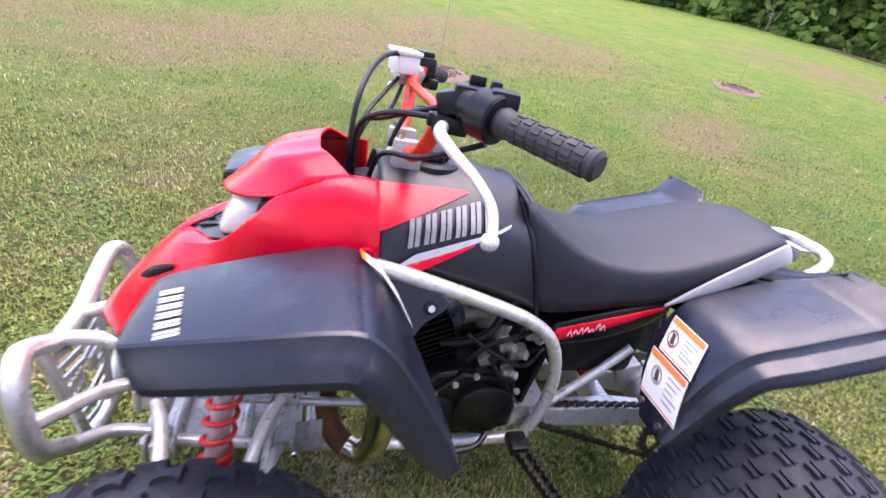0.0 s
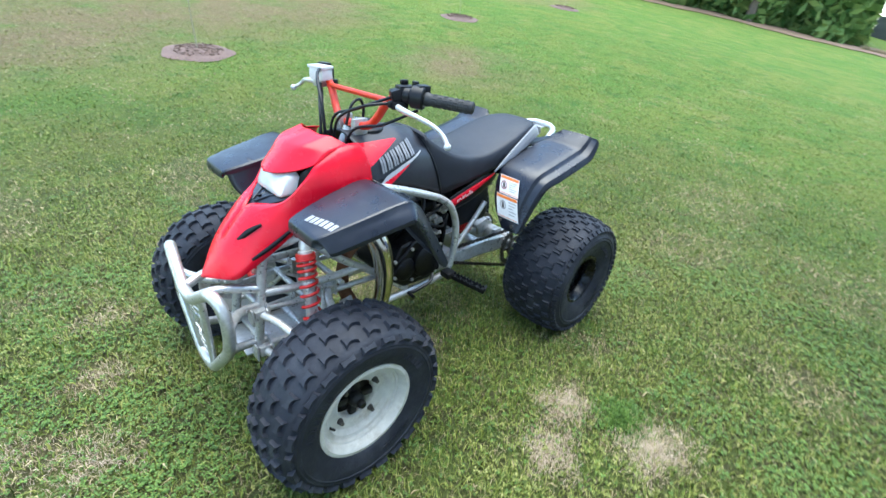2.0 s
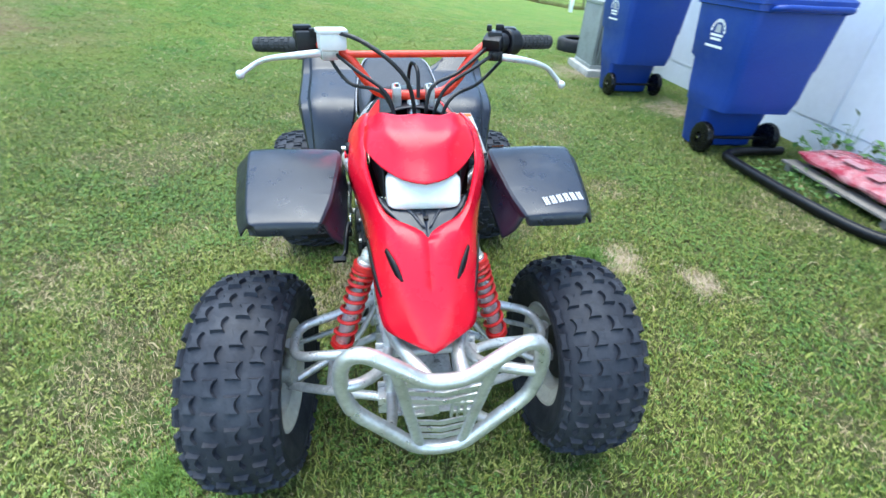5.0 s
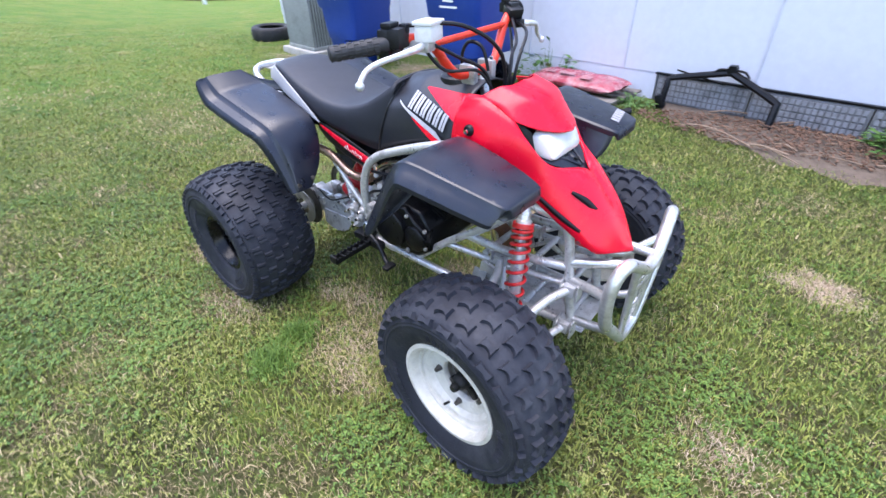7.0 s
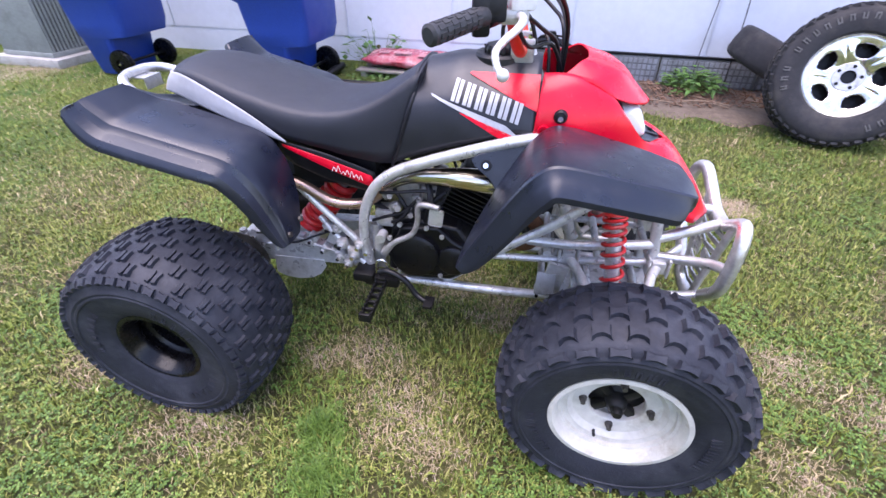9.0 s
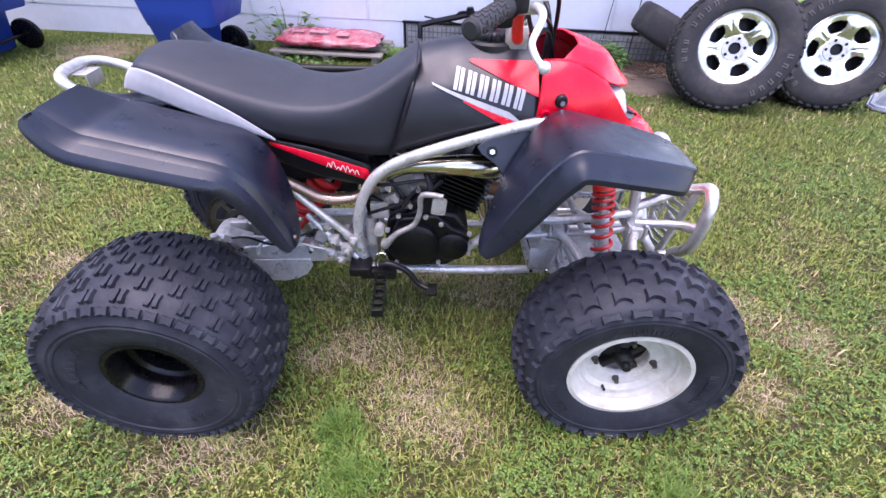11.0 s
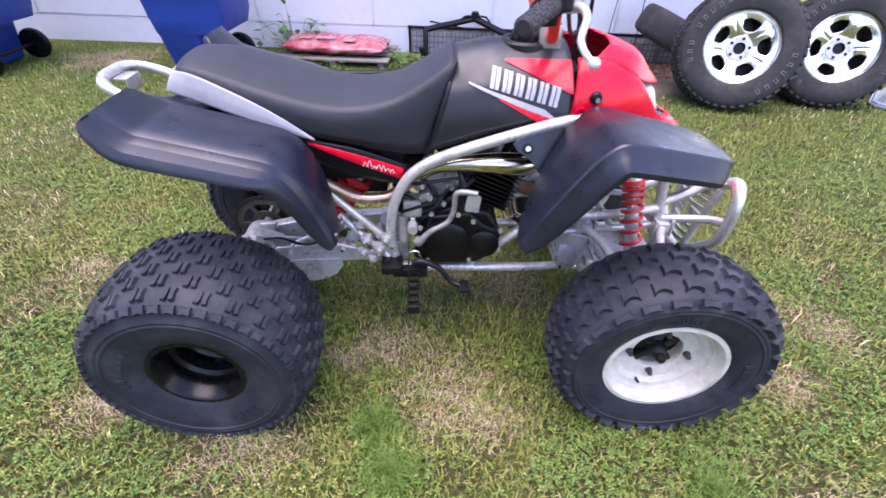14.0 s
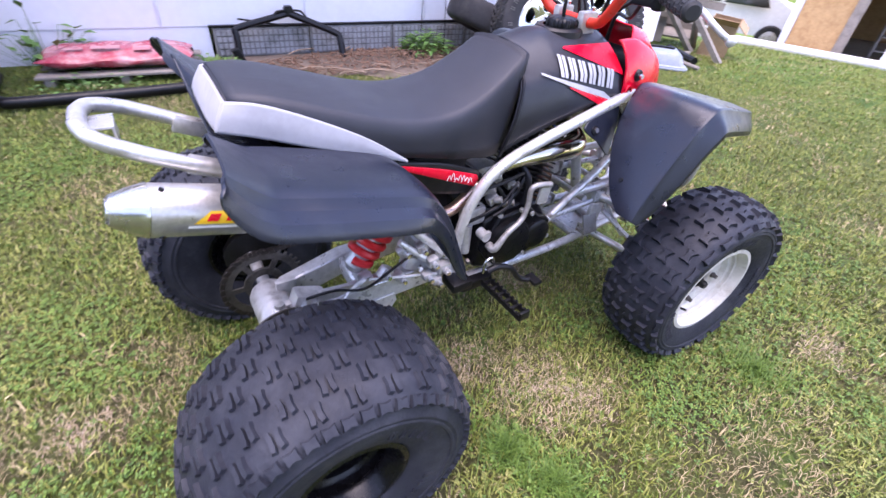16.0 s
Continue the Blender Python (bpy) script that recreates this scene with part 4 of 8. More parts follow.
# ---- frame tubes ----
for s in (1, -1):
    tube("frame_tube", [(0.965, s * 0.105, 0.690), (0.945, s * 0.138, 0.716), (0.905, s * 0.160, 0.728), (0.83, s * 0.168, 0.717), (0.75, s * 0.166, 0.693), (0.63, s * 0.154, 0.648), (0.545, s * 0.146, 0.609), (0.490, s * 0.142, 0.562),
                        (0.452, s * 0.136, 0.48), (0.440, s * 0.128, 0.38), (0.450, s * 0.118, 0.285), (0.47, s * 0.115, 0.262), (0.55, s * 0.115, 0.255)], 0.0135, ALU, quad, "silver painted main frame tube")
    tube("lower_rail", [(0.50, s * 0.115, 0.258), (0.80, s * 0.115, 0.252), (1.0, s * 0.10, 0.25), (1.22, s * 0.085, 0.26)], 0.0125, ALU, quad)
    tube("front_diagonal", [(0.66, s * 0.105, 0.262), (0.80, s * 0.105, 0.38), (0.93, s * 0.105, 0.475), (1.045, s * 0.105, 0.575)], 0.0125, ALU, quad, n=3)
    tube("front_upright", [(1.215, s * 0.085, 0.25), (1.19, s * 0.085, 0.42), (1.16, s * 0.085, 0.56), (1.06, s * 0.10, 0.60), (0.96, s * 0.10, 0.68)], 0.0135, ALU, quad)
    tube("upper_rail", [(1.185, s * 0.085, 0.440), (1.08, s * 0.100, 0.432), (0.97, s * 0.104, 0.425), (0.875, s * 0.105, 0.428)], 0.0125, ALU, quad)
    tube("side_brace", [(1.185, s * 0.085, 0.385), (1.06, s * 0.100, 0.380), (0.93, s * 0.104, 0.372), (0.785, s * 0.105, 0.365)], 0.0095, ALU, quad)
    tube("rear_subframe", [(0.45, s * 0.11, 0.33), (0.33, s * 0.115, 0.46), (0.27, s * 0.115, 0.53)], 0.010, ALU, quad, n=3)
    tube("rear_subframe", [(0.50, s * 0.110, 0.54), (0.38, s * 0.060, 0.56), (0.20, s * 0.060, 0.625), (-0.02, s * 0.085, 0.70)], 0.011, ALU, quad)
    # suspension arms
    bm = bmesh.new()
    for x in (0.985, 1.205):
        sweep(bm, [(x, s * 0.10, 0.255), (1.10 + (x - 1.10) * 0.55, s * 0.225, 0.234), (1.10, s * 0.345, 0.205)], 0.0115, 10, 5)
        box(bm, (x, s * 0.10, 0.255), (0.034, 0.030, 0.034), bev=0.005)
    sweep(bm, [(1.045, s * 0.235, 0.230), (1.155, s * 0.235, 0.230)], 0.009, 8, 1)
    part("lower_arm", bm, ALU, quad)
    bm = bmesh.new()
    loop = [(0.985, s * 0.10, 0.385), (1.012, s * 0.16, 0.378), (1.030, s * 0.24, 0.364), (1.038, s * 0.280, 0.356), (1.056, s * 0.304, 0.350), (1.095, s * 0.312, 0.348), (1.134, s * 0.304, 0.350), (1.152, s * 0.280, 0.356), (1.160, s * 0.24, 0.364), (1.178, s * 0.16, 0.378), (1.205, s * 0.10, 0.385)]
    sweep(bm, loop, 0.0115, 12, 4)
    for x in (0.985, 1.205):
        box(bm, (x, s * 0.10, 0.385), (0.034, 0.030, 0.034), bev=0.005)
    part("upper_arm", bm, ALU, quad, "bright bent tube upper arm")
    tube("tie_rod", [(1.00, s * 0.05, 0.36), (1.01, s * 0.20, 0.31), (1.02, s * 0.33, 0.27)], 0.007, ALU, quad)
    bm = bmesh.new()
    sweep(bm, [(1.10, s * 0.335, 0.20), (1.09, s * 0.335, 0.26), (1.10, s * 0.318, 0.352)], 0.017, 10, 4)
    sweep(bm, [(1.10, s * 0.33, 0.25), (1.10, s * 0.40, 0.25)], 0.024, 14, 1)
    part("steering_knuckle", bm, CASTALU, quad)
    # shock with red spring
    a, b = Vector((1.062, s * 0.118, 0.590)), Vector((1.092, s * 0.205, 0.315))
    bm = sweep(bmesh.new(), [a.lerp(b, f) for f in (0, 0.03, 0.10, 0.11, 0.15, 0.16, 0.40, 0.41, 0.97, 1)], [0.012, 0.016, 0.016, 0.021, 0.021, 0.009, 0.009, 0.0175, 0.0175, 0.012], 18, 1)
    shock = part("front_shock", bm, ALU, quad, "silver damper with red coil spring")
    d = (b - a)
    u = d.orthogonal().normalized()
    v = d.normalized().cross(u)
    coils = 8.6
    pts = [a + d * (0.17 + 0.75 * (0.42 * k / 150 + 0.58 * (k / 150) ** 2)) + (u * math.cos(2 * math.pi * coils * k / 150) + v * math.sin(2 * math.pi * coils * k / 150)) * 0.0245 for k in range(151)]
    part("coil_spring", sweep(bmesh.new(), pts, 0.0047, 8, 1), SPRING, shock)
    for f, r in ((0.155, 0.028), (0.935, 0.028)):
        bm = bmesh.new()
        q = d.normalized().to_track_quat("Z", "Y").to_matrix().to_4x4()
        bmesh.ops.create_cone(bm, cap_ends=True, segments=20, radius1=r, radius2=r, depth=0.012, matrix=Matrix.Translation(a + d * f) @ q)
        part("spring_seat", bm, SPRING, shock)
for x in (0.93, 1.06, 1.19):
    tube("cross_member", [(x, -0.10, 0.25), (x, 0.10, 0.25)], 0.011, ALU, quad, n=1)
    tube("cross_member", [(x, -0.10, 0.385), (x, 0.10, 0.385)], 0.010, ALU, quad, n=1)
tube("shock_mount_tube", [(1.06, -0.118, 0.588), (1.06, 0.118, 0.588)], 0.012, ALU, quad, n=1)
bm = box(bmesh.new(), (1.10, 0, 0.238), (0.30, 0.16, 0.004), bev=0.001)
part("skid_plate", bm, ALU, quad)
bm = bmesh.new()
box(bm, (0.955, -0.125, 0.325), (0.055, 0.012, 0.10), Matrix.Rotation(0.2, 3, "Y"), 0.004)
part("guard_plate", bm, ALU, quad)

# ---- bumper ----
bm = bmesh.new()
half = [(1.356, 0.0, 0.471), (1.354, 0.045, 0.478), (1.348, 0.10, 0.513), (1.341, 0.150, 0.541), (1.333, 0.184, 0.528), (1.328, 0.200, 0.485), (1.328, 0.198, 0.425), (1.331, 0.178, 0.372), (1.334, 0.125, 0.316), (1.336, 0.085, 0.274), (1.337, 0.050, 0.243), (1.338, 0.0, 0.234)]
MID = 0.018      # the bumper sits a little to the left
loop = [(x, y + MID, z) for x, y, z in half] + [(x, MID - y, z) for x, y, z in half[-2:0:-1]]
sweep(bm, loop, 0.0158, 14, 5, closed=True)
bumper = part("bumper", bm, BUMPALU, quad, "bent aluminium tube front bumper with slotted plate")
for s in (1, -1):
    tube("bumper_stay", [(1.19, s * 0.085, 0.405), (1.26, s * 0.105, 0.415), (1.310, MID + s * 0.160, 0.435), (1.328, MID + s * 0.196, 0.445)], 0.0125, BUMPALU, bumper)
    tube("bumper_stay", [(1.19, s * 0.085, 0.275), (1.28, s * 0.085, 0.285), (1.334, MID + s * 0.110, 0.302)], 0.0125, BUMPALU, bumper)
    tube("bumper_stay", [(1.182, s * 0.085, 0.455), (1.28, s * 0.055, 0.475), (1.348, MID + s * 0.035, 0.476)], 0.0135, BUMPALU, bumper)
    # flat upright beside the slotted plate
    rows = []
    for f in (0, 0.25, 0.5, 0.75, 1):
        c = Vector((1.350, MID + s * 0.098, 0.508)).lerp(Vector((1.337, MID + s * 0.046, 0.243)), f)
        rows.append([c + Vector((0.009 * math.cos(w), 0.0125 * math.sin(w), 0)) for w in (2 * math.pi * k / 14 for k in range(14))])
    part("inner_upright", skin(bmesh.new(), rows, closed=True), BUMPALU, bumper)


def plate_x(z):
    return 1.335 + 0.06 * (z - 0.25)


# slotted plate: a frame of bent strips with gaps between them
for k in range(8):
    z = 0.462 - k * 0.026
    w = 0.088 - 0.0062 * k
    dip = 0.016 if k < 3 else 0.010
    if k in (3, 4):
        for s in (1, -1):
            part("plate_bar", box(bmesh.new(), (plate_x(z), MID + s * w * 0.62, z), (0.005, w * 0.62, 0.009), bev=0.001), BUMPALU, bumper)
        continue
    rows = [[(plate_x(z) + e, MID + u * w, z - dip * (1 - abs(u)) + q) for e, q in ((-0.002, -0.0065), (0.002, -0.0065), (0.002, 0.0065), (-0.002, 0.0065))] for u in (-1, -0.5, -0.12, 0, 0.12, 0.5, 1)]
    part("plate_bar", skin(bmesh.new(), rows, closed=True, cap=True), BUMPALU, bumper)
part("plate_mark", box(bmesh.new(), (plate_x(0.372), MID - 0.024, 0.372), (0.006, 0.030, 0.030), Matrix.Rotation(0.1, 3, "X"), 0.002), BUMPALU, bumper)
for k in range(3):
    part("plate_mark", box(bmesh.new(), (plate_x(0.372), MID + 0.018 + 0.014 * k, 0.368), (0.006, 0.006, 0.052), bev=0.001), BUMPALU, bumper)

# ---- handlebar ----
def lift(y):
    """The bar stands a little higher on the left."""
    return 0.062 * max(0.0, y)


bm = bmesh.new()
bar = [(0.6925, 0.3625, 0.954), (0.719, 0.319, 0.960), (0.750, 0.268, 0.966), (0.782, 0.195, 0.971), (0.795, 0.150, 0.950), (0.806, 0.105, 0.895), (0.815, 0.070, 0.872), (0.818, 0.0, 0.870)]
bar = bar + [(x, -y, z) for x, y, z in bar[-2::-1]]
bar = [(x, y, z + lift(y)) for x, y, z in bar]
sweep(bm, bar, 0.0118, 14, 6)
handlebar = part("handlebar", bm, BARRED, quad, "orange red handlebar with cross brace")
tube("cross_brace", [(0.797, 0.150, 0.962), (0.797, -0.150, 0.955)], 0.0080, BARRED, handlebar, n=1)
for s in (1, -1):
    part("bar_clamp", box(bmesh.new(), (0.818, s * 0.04, 0.868), (0.05, 0.022, 0.05), bev=0.007), CASTALU, handlebar)
    part("clamp_bolt", bolt(bmesh.new(), (0.832, s * 0.04, 0.892), (0, 0, 1), 0.006, 0.008), CHROME, handlebar)
tube("steering_stem", [(0.83, 0, 0.86), (0.88, 0, 0.74), (0.94, 0, 0.55), (1.0, 0, 0.36)], 0.016, ALU, handlebar, n=2)


def drum(bm, c, d, r, l, seg=20):
    """A rounded collar round the bar."""
    return sweep(bm, [c - d * l / 2, c - d * (l / 2 - 0.003), c + d * (l / 2 - 0.003), c + d * l / 2], [r - 0.003, r, r, r - 0.003], seg, 1)


for s in (1, -1):
    a = Vector((0.750, s * 0.268, 0.966 + lift(0.268 if s == 1 else 0)))
    tip = Vector((0.688, s * 0.370, 0.976 if s == 1 else 0.955))
    d = (tip - a).normalized()
    bm = sweep(bmesh.new(), [a + d * q for q in (-0.014, -0.006, 0.006, 0.112, 0.118, 0.122)], [0.0165, 0.0190, 0.0158, 0.0158, 0.0170, 0.0120], 20, 1)
    ribs = bmesh.new()
    u = d.orthogonal().normalized()
    v = d.cross(u)
    for k in range(7):
        for j in range(8):
            w = 2 * math.pi * (j + 0.5 * (k % 2)) / 8
            n = u * math.cos(w) + v * math.sin(w)
            knob(ribs, a + d * (0.016 + k * 0.0145) + n * 0.0155, n, d, 0.0100, 0.0125, 0.0013)
    part("grip", bm, GRIP, handlebar, "ribbed black rubber grip")
    tagged(part("grip_ribs", ribs, GRIP, handlebar), kind="stuff")
    # switch block, perch and lever
    bm = bmesh.new()
    rot = Matrix.Rotation(-s * 0.24, 3, "Z")
    if s == 1:
        e = lift(0.22)
        drum(bm, a - d * 0.032, d, 0.030, 0.036)
        box(bm, a - d * 0.030 + Vector((-0.012, 0, 0.020)), (0.036, 0.032, 0.026), rot, 0.007)
        drum(bm, a - d * 0.062, d, 0.021, 0.022)
        box(bm, (0.778, 0.200, 0.984 + e), (0.050, 0.034, 0.026), rot, 0.006)
        box(bm, (0.796, 0.192, 0.974 + e), (0.044, 0.044, 0.030), Matrix.Rotation(-0.5, 3, "Z") @ Matrix.Rotation(0.3, 3, "Y"), 0.007)
        box(bm, (0.757, 0.216, 1.002 + e), (0.014, 0.020, 0.014), rot, 0.004)
        box(bm, (0.772, 0.186, 1.002 + e), (0.022, 0.012, 0.014), rot, 0.004)
    else:
        drum(bm, a - d * 0.028, d, 0.022, 0.030)
        box(bm, (0.765, -0.243, 0.978), (0.050, 0.050, 0.044), rot, 0.008)
        box(bm, (0.752, -0.262, 0.966), (0.030, 0.022, 0.062), rot, 0.007)
        box(bm, (0.744, -0.235, 0.950), (0.022, 0.05, 0.022), rot, 0.006)
        box(bm, (0.758, -0.250, 1.004), (0.026, 0.040, 0.012), rot, 0.004)
        box(bm, (0.778, -0.225, 0.996), (0.020, 0.016, 0.020), rot, 0.004)
    part("switch_block", bm, BLACKPL, handlebar)
    if s == -1:
        bm = box(bmesh.new(), (0.812, -0.182, 0.985), (0.046, 0.060, 0.036), rot, 0.007)
        box(bm, (0.812, -0.182, 1.006), (0.050, 0.066, 0.009), rot, 0.003)
        part("brake_reservoir", bm, RESERVOIR, handlebar, "milky white brake fluid reservoir")
        bm = box(bmesh.new(), (0.770, -0.216, 0.972), (0.024, 0.016, 0.020), rot, 0.005)
        part("kill_switch", bm, SPRING, handlebar)
        bm = box(bmesh.new(), (0.800, -0.192, 0.958), (0.052, 0.040, 0.026), rot, 0.007)
        drum(bm, Vector((0.786, -0.186, 0.968)), d, 0.018, 0.024)
        part("lever_perch", bm, CASTALU, handlebar)
        q = [(0.806, -0.190, 0.960), (0.820, -0.235, 0.958), (0.814, -0.280, 0.952), (0.797, -0.325, 0.943), (0.787, -0.354, 0.932), (0.793, -0.379, 0.917), (0.803, -0.392, 0.909)]
    else:
        bm = box(bmesh.new(), (0.800, 0.200, 0.960), (0.046, 0.034, 0.022), rot, 0.006)
        box(bm, (0.815, 0.196, 0.962), (0.030, 0.018, 0.018), rot, 0.005)
        part("lever_perch", bm, BLACKPL, handlebar)
        q = [(0.810, 0.205, 0.958), (0.822, 0.245, 0.956), (0.814, 0.290, 0.948), (0.796, 0.332, 0.934), (0.783, 0.358, 0.916), (0.783, 0.377, 0.899), (0.787, 0.386, 0.890)]
    bm = sweep(bmesh.new(), q, [0.0085, 0.0080, 0.0068, 0.0060, 0.0058, 0.0056, 0.0060], 12, 5)
    bmesh.ops.create_uvsphere(bm, u_segments=16, v_segments=10, radius=0.0098, matrix=Matrix.Translation(q[-1]))
    part("lever", bm, LEVERALU, handlebar, "silver lever with ball end")
# cables
for k, pts in enumerate([[(0.80, 0.20, 0.965), (0.875, 0.14, 0.95), (0.905, 0.06, 0.90), (0.90, 0.03, 0.80)], [(0.79, 0.19, 0.985), (0.87, 0.10, 0.935), (0.90, 0.03, 0.90), (0.91, 0.02, 0.78)],
                         [(0.80, -0.20, 0.965), (0.83, -0.15, 0.90), (0.88, -0.07, 0.885), (0.92, -0.03, 0.78)], [(0.77, -0.22, 1.0), (0.86, -0.12, 0.995), (0.905, -0.02, 0.92), (0.905, 0.0, 0.78)],
                         [(0.81, -0.185, 0.965), (0.85, -0.13, 0.93), (0.89, -0.06, 0.88), (0.90, -0.04, 0.76)], [(0.76, 0.235, 0.95), (0.82, 0.16, 0.90), (0.87, 0.08, 0.87), (0.88, 0.04, 0.76)]]):
    tube("cable", pts, 0.0042 if k != 3 else 0.005, BLACKPL, handlebar, seg=8)
bm = bmesh.new()
skin(bm, [[(0.86 + 0.05 * math.cos(w) , 0.075 * math.sin(w), z) for w in (2 * math.pi * k / 24 for k in range(24))] for z in (0.80, 0.70)], closed=True, cap=True)
part("steering_shroud", bm, BLACKPL, quad)


# ---- engine and exhaust ----
bm = bmesh.new()
skin(bm, [[(x, y, z) for x, z in ((0.50, 0.30), (0.56, 0.275), (0.68, 0.28), (0.735, 0.32), (0.735, 0.40), (0.70, 0.455), (0.60, 0.47), (0.52, 0.44))] for y in (-0.13, 0.12)], closed=True, cap=True)
engine = part("engine", bm, BLACKMET, quad, "black air-cooled engine with dusty covers", bevel=0.008)
for s, yy in ((-1, 0.17), (1, 0.15)):
    bm = lathe(bmesh.new(), [(0, s * yy), (0.058, s * yy), (0.066, s * (yy - 0.006)), (0.070, s * (yy - 0.045))], 36, "y", (0.588, 0, 0.377))
    part("side_cover", bm, BLACKMET, engine)
    bm = lathe(bmesh.new(), [(0, s * (yy - 0.008)), (0.036, s * (yy - 0.008)), (0.044, s * (yy - 0.014)), (0.046, s * (yy - 0.045))], 28, "y", (0.690, 0, 0.366))
    part("small_cover", bm, BLACKMET, engine)
    bm = bmesh.new()
    skin(bm, [[(x, s * (yy - 0.045 + d), z) for x, z in ((0.508, 0.36), (0.55, 0.30), (0.66, 0.305), (0.73, 0.335), (0.738, 0.40), (0.69, 0.425), (0.65, 0.465), (0.55, 0.455))] for d in (0, 0.025)], closed=True, cap=True)
    part("case_half", bm, BLACKMET, engine, bevel=0.006)
    for k, (x, z) in enumerate(((0.52, 0.42), (0.55, 0.465), (0.62, 0.462), (0.66, 0.44), (0.735, 0.41), (0.735, 0.345), (0.655, 0.312), (0.54, 0.31))):
        part("cover_bolt", bolt(bmesh.new(), (x, s * (yy - 0.022), z), (0, s, 0), 0.007, 0.008), CASTALU, engine)
tilt = Matrix.Rotation(radians(24), 3, "Y")
axis = tilt @ Vector((0, 0, 1))
foot = Vector((0.695, -0.005, 0.44))
bm = bmesh.new()
box(bm, foot + axis * 0.06, (0.085, 0.10, 0.14), tilt, 0.01)
part("cylinder", bm, BLACKMET, engine)
for k in range(11):
    bm = box(bmesh.new(), foot + axis * (0.012 + 0.0125 * k), (0.125 if k < 7 else 0.115, 0.15 if k < 7 else 0.14, 0.0045), tilt, 0.0015)
    part("cooling_fin", bm, BLACKMET, engine)
bm = sweep(bmesh.new(), [foot + axis * 0.14, foot + axis * 0.185], 0.012, 10, 1)
part("spark_plug_cap", bm, BLACKPL, engine)
tube("plug_lead", [foot + axis * 0.185, (0.80, 0.02, 0.63), (0.84, 0.05, 0.66), (0.80, 0.08, 0.68)], 0.004, BLACKPL, engine)
# carburettor, intake, kick start, shift and cables at the engine's back
bm = bmesh.new()
box(bm, (0.555, -0.04, 0.515), (0.06, 0.06, 0.09), bev=0.01)
sweep(bm, [(0.62, -0.03, 0.50), (0.50, -0.04, 0.52), (0.44, -0.03, 0.53)], 0.026, 14, 3)
part("carburettor", bm, CASTALU, quad)
# Black box added under the seat to stop light showing through the frame
bm = box(bmesh.new(), (0.36, 0.0, 0.580), (0.24, 0.17, 0.11), bev=0.02)
part("bay_filler", bm, BLACKPL, quad)
bm = box(bmesh.new(), (0.15, 0.0, 0.655), (0.32, 0.16, 0.06), Matrix.Rotation(0.25, 3, "Y"), 0.015)
part("rear_inner_guard", bm, BLACKPL, quad)
bm = box(bmesh.new(), (0.98, 0.0, 0.665), (0.16, 0.15, 0.10), Matrix.Rotation(0.6, 3, "Y"), 0.02)
part("front_inner_guard", bm, BLACKPL, quad)
bm = box(bmesh.new(), (0.70, 0.0, 0.685), (0.30, 0.18, 0.09), Matrix.Rotation(-0.3, 3, "Y"), 0.02)
part("tank_body", bm, BLACKPL, quad)
# Black tube drawn for the shaded gap between seat and tank cover
seam = [(seam_x(z) + 0.001, tank_section(seam_x(z), z) + 0.0005, z) for z in (0.618, 0.66, 0.70, 0.74, 0.77, 0.79, 0.803, 0.812, 0.819)]
tube("seam_shade_strip", seam + [(0.604, 0, 0.830)] + [(x, -y, z) for x, y, z in seam[::-1]], 0.0045, BLACKPL, quad, seg=6, n=3)
bm = sweep(bmesh.new(), [(0.514, -0.165, 0.395), (0.516, -0.188, 0.398), (0.545, -0.190, 0.435), (0.590, -0.186, 0.462), (0.606, -0.182, 0.50), (0.612, -0.18, 0.545), (0.662, -0.190, 0.547)], [0.011, 0.010, 0.0075, 0.007, 0.007, 0.0075, 0.0075], 10, 4)
kick = part("kick_starter", bm, KICKER, quad, "dull silver kick start lever")
part("kick_pad", box(bmesh.new(), (0.652, -0.182, 0.515), (0.036, 0.006, 0.045), Matrix.Rotation(0.12, 3, "Y"), 0.006), CASTALU, kick)
for k, pts in enumerate([[(0.46, -0.10, 0.50), (0.54, -0.12, 0.47), (0.60, -0.13, 0.50), (0.66, -0.10, 0.54)], [(0.48, -0.06, 0.58), (0.55, -0.13, 0.53), (0.58, -0.13, 0.47)], [(0.60, -0.08, 0.60), (0.63, -0.14, 0.55), (0.62, -0.15, 0.48)],
                         [(0.52, 0.08, 0.60), (0.56, 0.12, 0.53), (0.62, 0.12, 0.47)], [(0.56, 0.06, 0.61), (0.62, 0.12, 0.56), (0.70, 0.10, 0.52)], [(0.48, 0.1, 0.52), (0.55, 0.11, 0.48), (0.60, 0.12, 0.50)]]):
    tube("hose", pts, 0.0055 if k % 2 else 0.008, BLACKPL, engine, seg=8)
bm = bmesh.new()
box(bm, (0.50, -0.10, 0.46), (0.05, 0.05, 0.05), bev=0.008)
sweep(bm, [(0.475, -0.115, 0.355), (0.475, -0.115, 0.44)], 0.016, 10, 1)
sweep(bm, [(0.50, -0.14, 0.425), (0.50, -0.17, 0.425)], 0.013, 12, 1)
part("oil_pump", bm, CASTALU, engine)
for x, y, z, w in ((0.535, -0.128, 0.505, 0.030), (0.570, -0.135, 0.492, 0.024), (0.515, -0.122, 0.535, 0.026), (0.590, -0.120, 0.530, 0.026)):
    bm = box(bmesh.new(), (x, y, z), (w, 0.022, w * 0.8), Matrix.Rotation(5 * x, 3, "Y"), 0.005)
    sweep(bm, [(x, y - 0.008, z), (x + 0.012, y - 0.022, z + 0.006)], w * 0.28, 12, 1)
    part("intake_fitting", bm, KICKER, engine)
